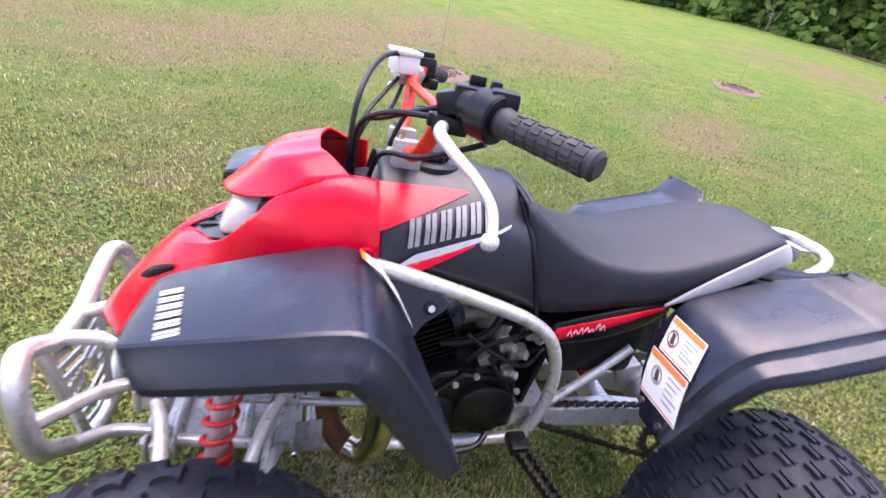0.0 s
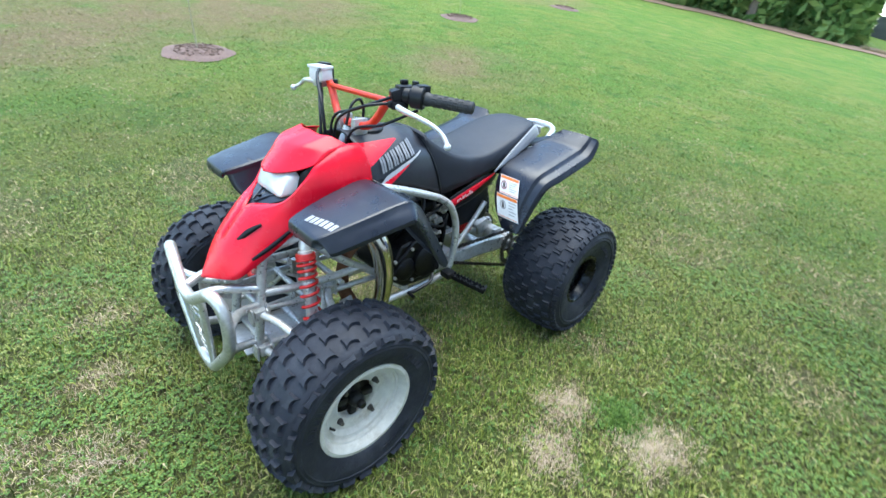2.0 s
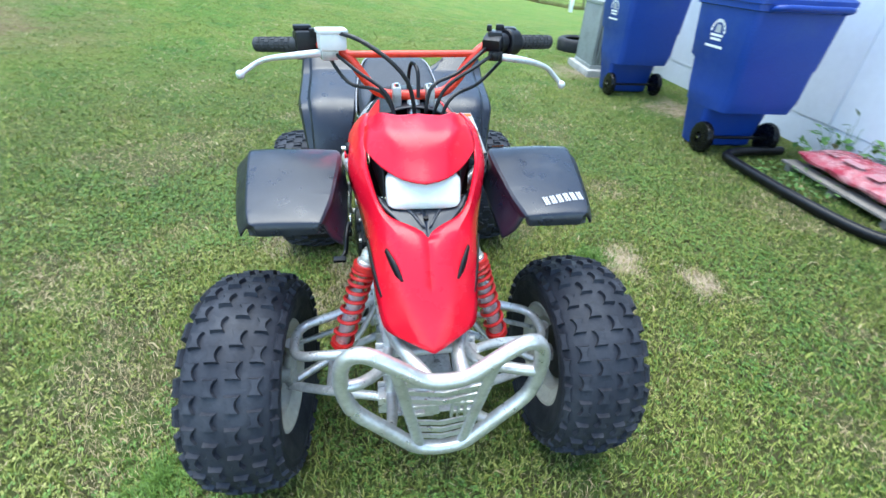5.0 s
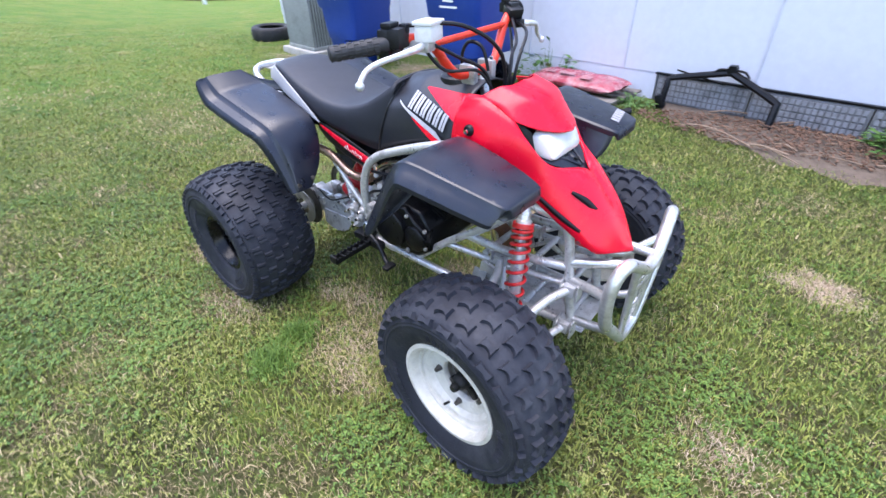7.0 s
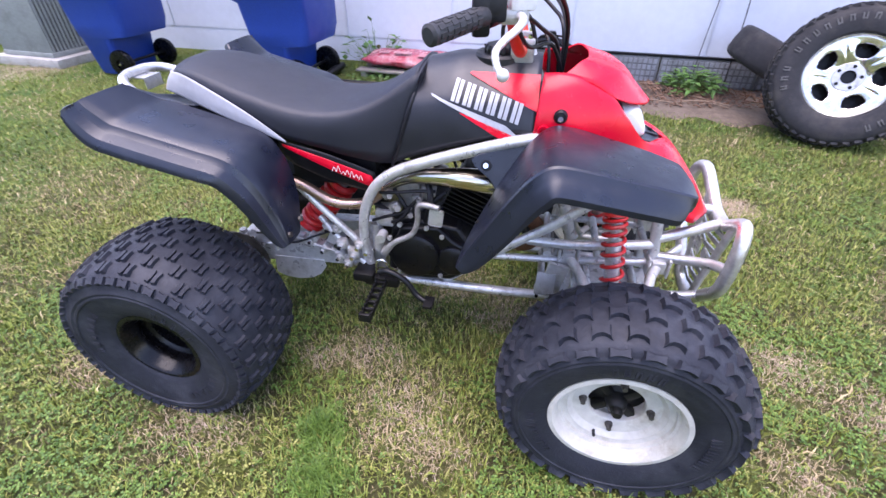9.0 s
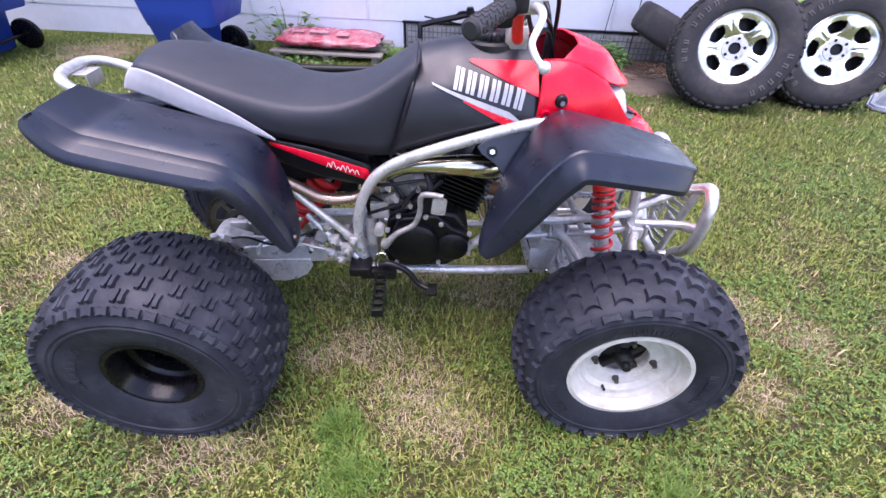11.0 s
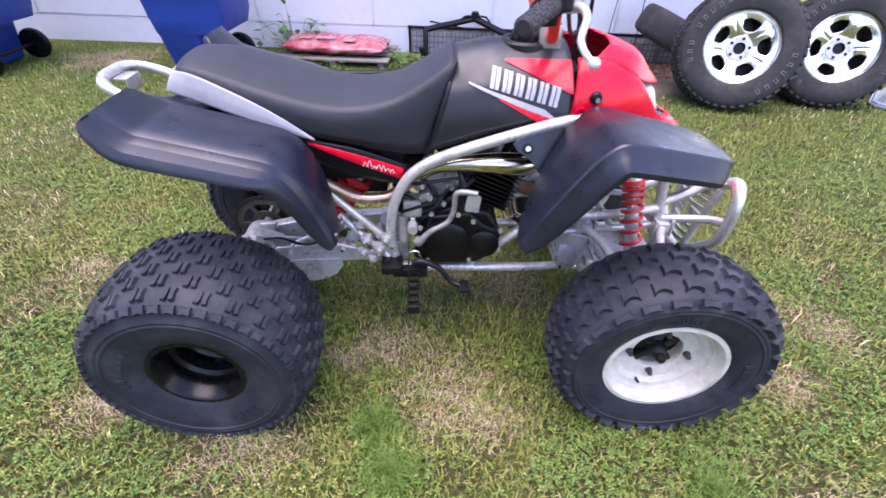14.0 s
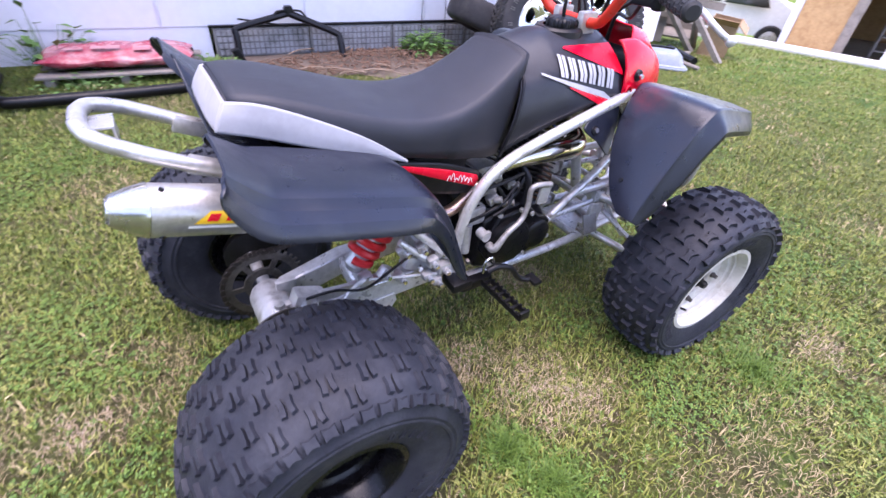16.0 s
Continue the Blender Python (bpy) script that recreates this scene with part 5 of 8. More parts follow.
for pts in ([(0.47, -0.128, 0.455), (0.51, -0.145, 0.480), (0.56, -0.145, 0.500), (0.60, -0.140, 0.540)], [(0.50, -0.135, 0.545), (0.545, -0.145, 0.555), (0.60, -0.138, 0.560), (0.64, -0.125, 0.555)], [(0.53, -0.150, 0.470), (0.56, -0.158, 0.490), (0.58, -0.150, 0.520)]):
    tube("hose", pts, 0.0045, BLACKPL, engine, seg=8)
for x, y, z, w in ((0.545, 0.120, 0.520, 0.036), (0.580, 0.128, 0.545, 0.030), (0.520, 0.112, 0.560, 0.030), (0.610, 0.118, 0.500, 0.028), (0.560, 0.134, 0.480, 0.026)):
    bm = box(bmesh.new(), (x, y, z), (w, 0.024, w * 0.8), Matrix.Rotation(6 * x, 3, "Y"), 0.006)
    sweep(bm, [(x, y + 0.008, z), (x - 0.010, y + 0.022, z + 0.008)], w * 0.28, 12, 1)
    part("intake_fitting", bm, KICKER, engine)
for pts in ([(0.48, 0.110, 0.520), (0.53, 0.140, 0.500), (0.60, 0.145, 0.530), (0.66, 0.120, 0.560)], [(0.50, 0.115, 0.585), (0.56, 0.140, 0.575), (0.62, 0.140, 0.550), (0.65, 0.130, 0.500)], [(0.54, 0.140, 0.460), (0.58, 0.150, 0.480), (0.61, 0.140, 0.520)]):
    tube("hose", pts, 0.005, BLACKPL, engine, seg=8)
# Black sheet added to keep the gap behind the engine dark
part("dark_gap_sheet", box(bmesh.new(), (0.462, 0.015, 0.425), (0.014, 0.15, 0.17), Matrix.Rotation(-0.12, 3, "Y"), 0.004), BLACKPL, engine)
bm = bmesh.new()
box(bm, (0.44, 0.0, 0.30), (0.09, 0.19, 0.07), bev=0.01)
part("swingarm_pivot", bm, CASTALU, quad)

# Second black box, with a lid, added to darken the engine bay
bay_filler = part("bay_filler", box(bmesh.new(), (0.33, 0.045, 0.515), (0.20, 0.11, 0.15), bev=0.02), BLACKPL, quad)
part("bay_filler_lid", box(bmesh.new(), (0.33, 0.045, 0.595), (0.21, 0.12, 0.014), bev=0.005), BLACKPL, bay_filler)
part("inlet_boot", sweep(bmesh.new(), [(0.42, 0.03, 0.53), (0.48, 0.02, 0.535), (0.54, 0.01, 0.53)], [0.035, 0.028, 0.024], 14, 3), BLACKPL, bay_filler)

chamber = [(0.775, 0.0, 0.47), (0.86, 0.02, 0.43), (0.905, 0.06, 0.36), (0.89, 0.095, 0.285), (0.855, 0.120, 0.255)]
tube("header_pipe", chamber, [0.020, 0.021, 0.022, 0.023, 0.024], RUST, quad, "rust brown exhaust header bend", seg=14)
exhaust = tube("expansion_chamber", [(0.858, 0.118, 0.257), (0.825, 0.142, 0.262), (0.805, 0.152, 0.32), (0.802, 0.155, 0.42), (0.815, 0.145, 0.51), (0.835, 0.10, 0.575), (0.835, 0.02, 0.605), (0.82, -0.07, 0.602), (0.790, -0.12, 0.594), (0.70, -0.132, 0.600), (0.61, -0.126, 0.594), (0.555, -0.114, 0.575), (0.505, -0.106, 0.543)],
               [0.024, 0.026, 0.029, 0.033, 0.035, 0.035, 0.034, 0.032, 0.030, 0.026, 0.018, 0.014, 0.013], PIPE, quad, "chromed two-stroke expansion chamber, straw coloured", seg=18)
tube("mid_pipe", [(0.507, -0.106, 0.545), (0.47, -0.102, 0.508), (0.425, -0.104, 0.486), (0.352, -0.112, 0.492), (0.267, -0.120, 0.543), (0.15, -0.135, 0.572), (0.06, -0.142, 0.612)], 0.0145, COPPER, quad, "heat-tinted copper coloured mid pipe", seg=12)
a, b = Vector((0.09, -0.140, 0.610)), Vector((-0.150, -0.154, 0.680))
d = (b - a).normalized()
bm = sweep(bmesh.new(), [a - d * 0.04, a, a + d * 0.012, b, b + d * 0.004], [0.016, 0.036, 0.041, 0.041, 0.040], 28, 1)
silencer = part("silencer", bm, MUFF, quad, "satin aluminium silencer with coned end cap")
bm = sweep(bmesh.new(), [b + d * 0.004, b + d * 0.010, b + d * 0.030, b + d * 0.050, b + d * 0.054, b + d * 0.03], [0.0415, 0.0405, 0.033, 0.0225, 0.018, 0.016], 32, 1, cap=False)
part("end_cap", bm, ENDCAP, silencer)
for k in range(3):
    w = k * 2.1
    u = d.orthogonal().normalized()
    n = u * math.cos(w) + d.cross(u) * math.sin(w)
    part("rivet", bolt(bmesh.new(), b - d * 0.012 + n * 0.041, n, 0.004, 0.003, 10), BLACKMET, silencer)


def on_muff(u, w):
    """Along the silencer and round it."""
    e = d.cross(Vector((0, 0, 1))).normalized()
    f = e.cross(d)
    c = b - d * u
    return c + (-e * math.cos(w) * (1 if e.y > 0 else -1) + f * math.sin(w)) * 0.0418


decal("yellow_badge", [(0.050, -0.06), (0.145, -0.06), (0.160, 0.50), (0.073, 0.44)], YELLOW, silencer, on_muff, 6, 6)
for k in range(3):
    u0 = 0.067 + 0.027 * k
    decal("red_badge", [(u0, 0.06), (u0 + 0.016, 0.06), (u0 + 0.021, 0.34), (u0 + 0.006, 0.34)], RED, silencer, lambda u, w: Vector(on_muff(u, w)) + Vector((0, -0.001, 0.0005)), 3, 4)
decal("badge_underline", [(0.043, -0.24), (0.145, -0.24), (0.145, -0.13), (0.043, -0.13)], STICKERW, silencer, on_muff, 6, 3)

# ---- rear end ----
bm = bmesh.new()
for s in (1, -1):
    skin(bm, [[(0.43, s * 0.062, 0.325), (0.43, s * 0.098, 0.325), (0.43, s * 0.098, 0.270), (0.43, s * 0.062, 0.270)], [(0.20, s * 0.050, 0.320), (0.20, s * 0.092, 0.320), (0.20, s * 0.092, 0.255), (0.20, s * 0.050, 0.255)],
              [(0.04, s * 0.040, 0.290), (0.04, s * 0.075, 0.290), (0.04, s * 0.075, 0.225), (0.04, s * 0.040, 0.225)]], closed=True, cap=True)
box(bm, (0.22, 0, 0.29), (0.05, 0.12, 0.05), bev=0.006)
part("swingarm", bm, ALU, quad, "silver box-section swingarm", bevel=0.004)
bm = lathe(bmesh.new(), [(0.020, -0.085), (0.044, -0.085), (0.048, -0.075), (0.048, 0.065), (0.044, 0.075), (0.02, 0.075)], 28, "y", (0.012, 0, 0.25))
for k in range(2):
    box(bm, (0.05, -0.05 + 0.08 * k, 0.29), (0.05, 0.018, 0.05), bev=0.004)
part("axle_carrier", bm, CASTALU, quad)
tube("rear_axle", [(0.012, -0.36, 0.25), (0.012, 0.36, 0.25)], 0.0165, CASTALU, quad, n=1, seg=14)
# brake caliper, linkage and hoses at the swingarm
part("brake_caliper", box(bmesh.new(), (0.075, -0.055, 0.305), (0.075, 0.045, 0.060), Matrix.Rotation(0.35, 3, "Y"), 0.010), CASTALU, quad)
part("caliper_bolt", bolt(bmesh.new(), (0.06, -0.080, 0.315), (0, -1, 0.2), 0.009, 0.010), CHROME, quad)
part("caliper_bolt", bolt(bmesh.new(), (0.09, -0.080, 0.298), (0, -1, 0.2), 0.009, 0.010), CHROME, quad)
part("brake_disc", lathe(bmesh.new(), [(0.045, -0.092), (0.088, -0.092), (0.088, -0.096), (0.045, -0.096)], 40, "y", (0.012, 0, 0.25), close=True), DRIVE, quad)
part("chain_adjuster", box(bmesh.new(), (0.012, -0.060, 0.300), (0.030, 0.030, 0.035), bev=0.006), ALU, quad)
part("adjuster_cap", bolt(bmesh.new(), (0.012, -0.060, 0.316), (0, 0, 1), 0.012, 0.012, 16), CASTALU, quad)
tube("brake_hose", [(0.07, -0.075, 0.33), (0.13, -0.105, 0.355), (0.20, -0.110, 0.335), (0.28, -0.105, 0.365), (0.36, -0.10, 0.40)], 0.0035, BLACKPL, quad, seg=8)
for x, y, z, w in ((0.335, -0.085, 0.352, 0.045), (0.375, -0.092, 0.330, 0.038), (0.405, -0.098, 0.372, 0.034), (0.425, -0.105, 0.315, 0.040)):
    part("linkage_casting", box(bmesh.new(), (x, y, z), (w, 0.034, w * 0.8), Matrix.Rotation(0.6 + 9 * x, 3, "Y"), 0.007), CASTALU, quad)
for x, z in ((0.345, 0.345), (0.39, 0.335), (0.415, 0.365)):
    part("linkage_bolt", bolt(bmesh.new(), (x, -0.112, z), (0, -1, 0.1), 0.009, 0.008), CHROME, quad)
tube("peg_stay", [(0.30, -0.090, 0.425), (0.36, -0.115, 0.370), (0.43, -0.125, 0.305)], 0.009, ALU, quad, seg=10, n=2)
# sprocket and chain on the far side
bm = bmesh.new()
rim_r, n_teeth = 0.098, 36
lathe(bm, [(rim_r - 0.002, 0.112), (rim_r - 0.002, 0.118), (rim_r - 0.020, 0.118), (rim_r - 0.020, 0.112)], 48, "y", (0.012, 0, 0.25), close=True)
lathe(bm, [(0.050, 0.111), (0.050, 0.119), (0.03, 0.119), (0.03, 0.111)], 30, "y", (0.012, 0, 0.25), close=True)
for k in range(6):
    w = k * math.pi / 3
    box(bm, (0.012 + 0.064 * math.cos(w), 0.115, 0.25 + 0.064 * math.sin(w)), (0.04, 0.005, 0.014), Matrix.Rotation(-w, 3, "Y"))
for k in range(n_teeth):
    w = 2 * math.pi * k / n_teeth
    box(bm, (0.012 + (rim_r + 0.002) * math.cos(w), 0.115, 0.25 + (rim_r + 0.002) * math.sin(w)), (0.010, 0.0045, 0.006), Matrix.Rotation(-w, 3, "Y"))
part("sprocket", bm, DRIVE, quad)
bm = bmesh.new()
front = Vector((0.445, 0.115, 0.335))
path = [Vector((0.012 + rim_r * 1.03 * math.cos(w), 0.115, 0.25 + rim_r * 1.03 * math.sin(w))) for w in np.linspace(radians(75), radians(290), 40)]
top = [front + Vector((0, 0, 0.03)) + (path[0] - front - Vector((0, 0, 0.03))) * (k / 30) for k in range(30)]
low_run = [path[-1] + (front - Vector((0, 0, 0.03)) - path[-1]) * (k / 30) for k in range(31)]
run = top + path + low_run
for k, (p, q) in enumerate(zip(run, run[1:])):
    ang = math.atan2(q.z - p.z, q.x - p.x)
    for dy in ((-0.005, 0.005) if k % 2 else (-0.0025, 0.0025)):
        box(bm, ((p.x + q.x) / 2, 0.115 + dy, (p.z + q.z) / 2), (max(0.006, (q - p).length * 0.95), 0.002, 0.011), Matrix.Rotation(-ang, 3, "Y"))
tagged(part("drive_chain", bm, CHAIN, quad, "greasy brown-black roller chain"), kind="stuff")
bm = lathe(bmesh.new(), [(0.075, -0.118), (0.075, -0.122), (0.035, -0.122), (0.035, -0.118)], 36, "y", (0.012, 0, 0.25), close=True)
part("brake_disc", bm, CASTALU, quad)
a, b = Vector((0.385, -0.015, 0.535)), Vector((0.200, -0.015, 0.325))
d = b - a
bm = sweep(bmesh.new(), [a + d * f for f in (0, 0.05, 0.35, 0.36, 0.95, 1)], [0.010, 0.014, 0.014, 0.026, 0.026, 0.014], 14, 1)
shock = part("rear_shock", bm, CASTALU, quad, "rear damper with fat red spring")
u = d.orthogonal().normalized()
v = d.normalized().cross(u)
pts = [a + d * (0.12 + 0.76 * k / 140) + (u * math.cos(2 * math.pi * 8 * k / 140) + v * math.sin(2 * math.pi * 8 * k / 140)) * 0.032 for k in range(141)]
part("coil_spring", sweep(bmesh.new(), pts, 0.0105, 8, 1), SPRING, shock)
bm = bmesh.new()
outline = [(0.125, 0.268), (0.285, 0.272), (0.290, 0.248), (0.268, 0.216), (0.235, 0.196), (0.195, 0.187), (0.150, 0.190), (0.118, 0.203)]
skin(bm, [[(x, y, z) for x, z in outline] for y in (-0.094, -0.098)], closed=True, cap=True)
part("chain_guard_plate", bm, ALU, quad, bevel=0.001)
# bright levers, rods and castings on top of the swingarm
bm = box(bmesh.new(), (0.150, -0.076, 0.322), (0.110, 0.012, 0.030), Matrix.Rotation(0.10, 3, "Y"), 0.004)
box(bm, (0.215, -0.078, 0.330), (0.036, 0.026, 0.036), bev=0.007)
part("stay_bracket", bm, CASTALU, quad)
bm = sweep(bmesh.new(), [(0.205, -0.098, 0.352), (0.170, -0.102, 0.338), (0.150, -0.106, 0.318), (0.146, -0.108, 0.300)], [0.006, 0.005, 0.005, 0.006], 8, 3)
part("brake_arm", bm, ALU, quad)
tube("brake_rod", [(0.215, -0.100, 0.350), (0.310, -0.112, 0.330), (0.410, -0.128, 0.318)], 0.0042, CASTALU, quad, seg=8, n=3)
for x, y, z, w in ((0.262, -0.088, 0.345, 0.034), (0.300, -0.096, 0.322, 0.030), (0.318, -0.080, 0.388, 0.036), (0.352, -0.104, 0.402, 0.030), (0.440, -0.112, 0.345, 0.034), (0.395, -0.108, 0.296, 0.032), (0.405, -0.130, 0.338, 0.036), (0.372, -0.128, 0.368, 0.030), (0.425, -0.132, 0.374, 0.026), (0.360, -0.126, 0.326, 0.028), (0.385, -0.132, 0.306, 0.026)):
    bm = box(bmesh.new(), (x, y, z), (w, 0.026, w * 0.9), Matrix.Rotation(0.4 + 7 * x, 3, "Y"), 0.008)
    drum_c = Vector((x, y - 0.012, z))
    sweep(bm, [drum_c, drum_c - Vector((0, 0.012, 0))], w * 0.24, 14, 1)
    part("linkage_casting", bm, CASTALU, quad)
    part("linkage_bolt", bolt(bmesh.new(), (x, y - 0.024, z), (0, -1, 0), 0.0065, 0.006), CHROME, quad)
# pivot bolts of the suspension arms, and the guard plate on the inner joint
for s in (1, -1):
    for x in (0.985, 1.205):
        for z in (0.255, 0.385):
            part("pivot_bolt", bolt(bmesh.new(), (x - 0.017, s * 0.100, z), (-1, 0, 0), 0.009, 0.008), CHROME, quad)
            for e in (-0.024, 0.024):
                part("pivot_lug", box(bmesh.new(), (x + e, s * 0.098, z), (0.006, 0.036, 0.052), bev=0.002), ALU, quad)
    bm = box(bmesh.new(), (0.935, s * 0.140, 0.318), (0.050, 0.004, 0.058), Matrix.Rotation(s * 0.15, 3, "Z") @ Matrix.Rotation(s * 0.45, 3, "X"), 0.001)
    box(bm, (0.935, s * 0.134, 0.291), (0.054, 0.034, 0.010), bev=0.003)
    guard = part("joint_guard", bm, KICKER, quad, "flat silver plate over the inner arm joint")
    for x in (0.934, 0.976):
        part("guard_bolt", bolt(bmesh.new(), (x - 0.018, s * 0.156, 0.287), (0, s, 0), 0.0055, 0.005), CHROME, guard)
    tube("arm_stay", [(1.005, s * 0.112, 0.375), (1.030, s * 0.150, 0.315), (1.050, s * 0.190, 0.270)], 0.0085, ALU, quad, seg=10, n=2)
# grab bar
grab = [(-0.02, 0.098, 0.690), (-0.08, 0.100, 0.716), (-0.145, 0.096, 0.747), (-0.188, 0.074, 0.765), (-0.205, 0.035, 0.772), (-0.207, 0.0, 0.772)]
grab = grab + [(x, -y, z) for x, y, z in grab[-2::-1]]
bar = tube("grab_bar", grab, 0.0125, BUMPALU, quad, "bent aluminium rear grab bar", seg=12)
part("lamp_tab", box(bmesh.new(), (-0.185, 0, 0.762), (0.045, 0.06, 0.004), bev=0.001), BUMPALU, bar)
part("lamp_tab", box(bmesh.new(), (-0.165, 0, 0.748), (0.004, 0.06, 0.03), bev=0.001), BUMPALU, bar)
for s in (1, -1):
    part("bar_gusset", box(bmesh.new(), (-0.055, s * 0.088, 0.700), (0.06, 0.016, 0.03), Matrix.Rotation(0.4, 3, "Y"), 0.003), BUMPALU, bar)

# ---- foot pegs and pedals ----
for s in (1, -1):
    base = Vector((0.50, s * 0.175, 0.300))
    tip = Vector((0.503, -0.341, 0.303)) if s == -1 else Vector((0.438, 0.305, 0.268))
    d = (tip - base)
    ang = math.atan2(d.y, d.x)
    rot = Matrix.Rotation(ang, 3, "Z") @ Matrix.Rotation(-math.asin(d.z / d.length), 3, "Y")
    bm = bmesh.new()
    mid = base + d * 0.55
    for e in (-1, 1):
        box(bm, mid + rot @ Vector((0, e * 0.0125, 0)), (d.length * 0.92, 0.004, 0.016), rot, 0.001)
    for k in range(6):
        box(bm, base + d * (0.14 + 0.16 * k) + rot @ Vector((0, 0, -0.002)), (0.008, 0.026, 0.012), rot, 0.001)
    for k in range(10):
        for e in (-1, 1):
            box(bm, base + d * (0.12 + 0.09 * k) + rot @ Vector((0, e * 0.0125, 0.010)), (0.006, 0.0042, 0.006), rot)
    box(bm, tip + rot @ Vector((0, 0, 0.006)), (0.008, 0.029, 0.024), rot, 0.002)
    peg = part("foot_peg", bm, BLACKSTEEL, quad, "black serrated steel foot peg")
    bm = bmesh.new()
    if s == -1:
        box(bm, (0.49, -0.160, 0.278), (0.10, 0.030, 0.030), bev=0.01)
        box(bm, (0.44, -0.150, 0.292), (0.06, 0.06, 0.028), bev=0.008)
    else:
        box(bm, (0.490, 0.158, 0.290), (0.045, 0.050, 0.026), bev=0.008)
    part("peg_bracket", bm, BLACKSTEEL, peg)
bm = sweep(bmesh.new(), [(0.50, -0.195, 0.335), (0.525, -0.20, 0.345), (0.57, -0.205, 0.325), (0.60, -0.21, 0.285), (0.632, -0.225, 0.276)], [0.010, 0.009, 0.008, 0.008, 0.007], 10, 4)
box(bm, (0.638, -0.228, 0.278), (0.026, 0.042, 0.010), bev=0.002)
part("brake_pedal", bm, BLACKSTEEL, quad)
tube("pedal_spring_loop", [(0.488, -0.19, 0.33), (0.492, -0.19, 0.365), (0.512, -0.19, 0.372), (0.522, -0.19, 0.345)], 0.0035, CHROME, quad)
bm = sweep(bmesh.new(), [(0.57, 0.15, 0.315), (0.60, 0.17, 0.30), (0.68, 0.175, 0.292), (0.71, 0.18, 0.30), (0.71, 0.21, 0.30)], 0.0065, 8, 4)
part("shift_lever", bm, BLACKSTEEL, quad)
# hood details
for s in (1, -1):
    if s == -1:
        bm = lathe(bmesh.new(), [(0, 0.0), (0.011, 0.0), (0.0135, -0.003), (0.0145, -0.009), (0.0145, -0.016)], 24, "y")
        grommet = part("hood_grommet", bm, BLACKPL, quad, at=pose(0.909, s * 0.1640, 0.771, 0, 0, 0 if s == 1 else 180))
        part("hood_bolt", bolt(bmesh.new(), (0, 0.0, 0), (0, 1, 0), 0.006, 0.009, 14), CHROME, grommet)
    bm = lathe(bmesh.new(), [(0.006, 0.003), (0.011, 0.003), (0.012, 0.0), (0.012, -0.004)], 20, "y")
    part("hood_rivet", bm, RED, quad, at=pose(0.878, s * 0.1665, 0.742, 0, 0, 0 if s == 1 else 180))
    # Black patches stand for the shade inside vent and slit; no holes are cut
    bm = bmesh.new()
    skin(bm, smooth_grid([[(1.222, s * 0.0545, 0.6135), (1.216, s * 0.0628, 0.6065)], [(1.197, s * 0.0675, 0.6395), (1.191, s * 0.0775, 0.6295)], [(1.165, s * 0.0850, 0.656), (1.163, s * 0.0885, 0.649)]], 5, 3))
    part("vent_shade_patch", bm, BLACKPL, hood, solid=0.003)
    bm = bmesh.new()
    skin(bm, smooth_grid([[(1.205, s * 0.0975, 0.566), (1.203, s * 0.0998, 0.558)], [(1.155, s * 0.1115, 0.600), (1.152, s * 0.1150, 0.588)], [(1.095, s * 0.1240, 0.640), (1.092, s * 0.1260, 0.632)]], 5, 2))
    part("slit_shade_patch", bm, BLACKPL, hood, solid=0.003)


# ---- things along the wall ----
BINBLUE = material("blue_bin_plastic", (0.007, 0.045, 0.28), 0.45, dirt=(0.025, 0.07, 0.27), dirt_scale=3, dirt_amount=0.4, grain=250, bump=0.08)
ACGREY = material("grey_green_sheet_metal", (0.26, 0.28, 0.27), 0.5, dirt=(0.16, 0.17, 0.16), dirt_scale=4, dirt_amount=0.4)
WOOD = material("weathered_grey_wood", (0.24, 0.21, 0.18), 0.8, dirt=(0.13, 0.11, 0.09), dirt_scale=8, dirt_amount=0.5, grain=90, bump=0.5)
BAGRED = material("red_printed_plastic_bag", (0.40, 0.045, 0.07), 0.26, dirt=(0.52, 0.34, 0.34), dirt_scale=7, dirt_amount=0.6, grain=40, bump=0.4)
MULCH = material("brown_bark_mulch", (0.085, 0.048, 0.032), 0.9, dirt=(0.17, 0.11, 0.075), dirt_scale=20, dirt_amount=0.7, grain=90, bump=0.9)
DIRTBED = material("dry_soil_with_chips", (0.145, 0.108, 0.080), 0.95, dirt=(0.075, 0.052, 0.038), dirt_scale=14, dirt_amount=0.6, grain=80, bump=0.9)
STICK = material("dry_twig", (0.27, 0.19, 0.13), 0.85, dirt=(0.14, 0.09, 0.06), dirt_scale=30)
LEAF = material("broad_green_leaf", (0.07, 0.17, 0.03), 0.5, dirt=(0.14, 0.22, 0.05), dirt_scale=10, tone=0.25, grain=60)
WHITEALLOY = material("machined_alloy_wheel", (0.72, 0.71, 0.69), 0.16, 0.95, dirt=(0.55, 0.52, 0.46), dirt_scale=10, dirt_amount=0.3, rough_var=0.08)
SIDEPRINT = material("grey_raised_sidewall_print", (0.085, 0.083, 0.082), 0.8, dirt=(0.05, 0.048, 0.046), dirt_scale=20)
ROADTYRE = material("road_tyre_rubber", (0.022, 0.022, 0.025), 0.7, dirt=(0.065, 0.058, 0.052), dirt_scale=6, dirt_amount=0.5, grain=150, bump=0.2, spec=0.3)
CARD = material("brown_cardboard", (0.36, 0.23, 0.13), 0.85, dirt=(0.26, 0.16, 0.09), dirt_scale=4)
OSB = material("strand_board", (0.42, 0.26, 0.12), 0.8, dirt=(0.28, 0.15, 0.06), dirt_scale=9, dirt_amount=0.6, grain=60, bump=0.2)
CARWHITE = material("white_car_paint", (0.72, 0.73, 0.74), 0.25, coat=0.5, tone=0.02)
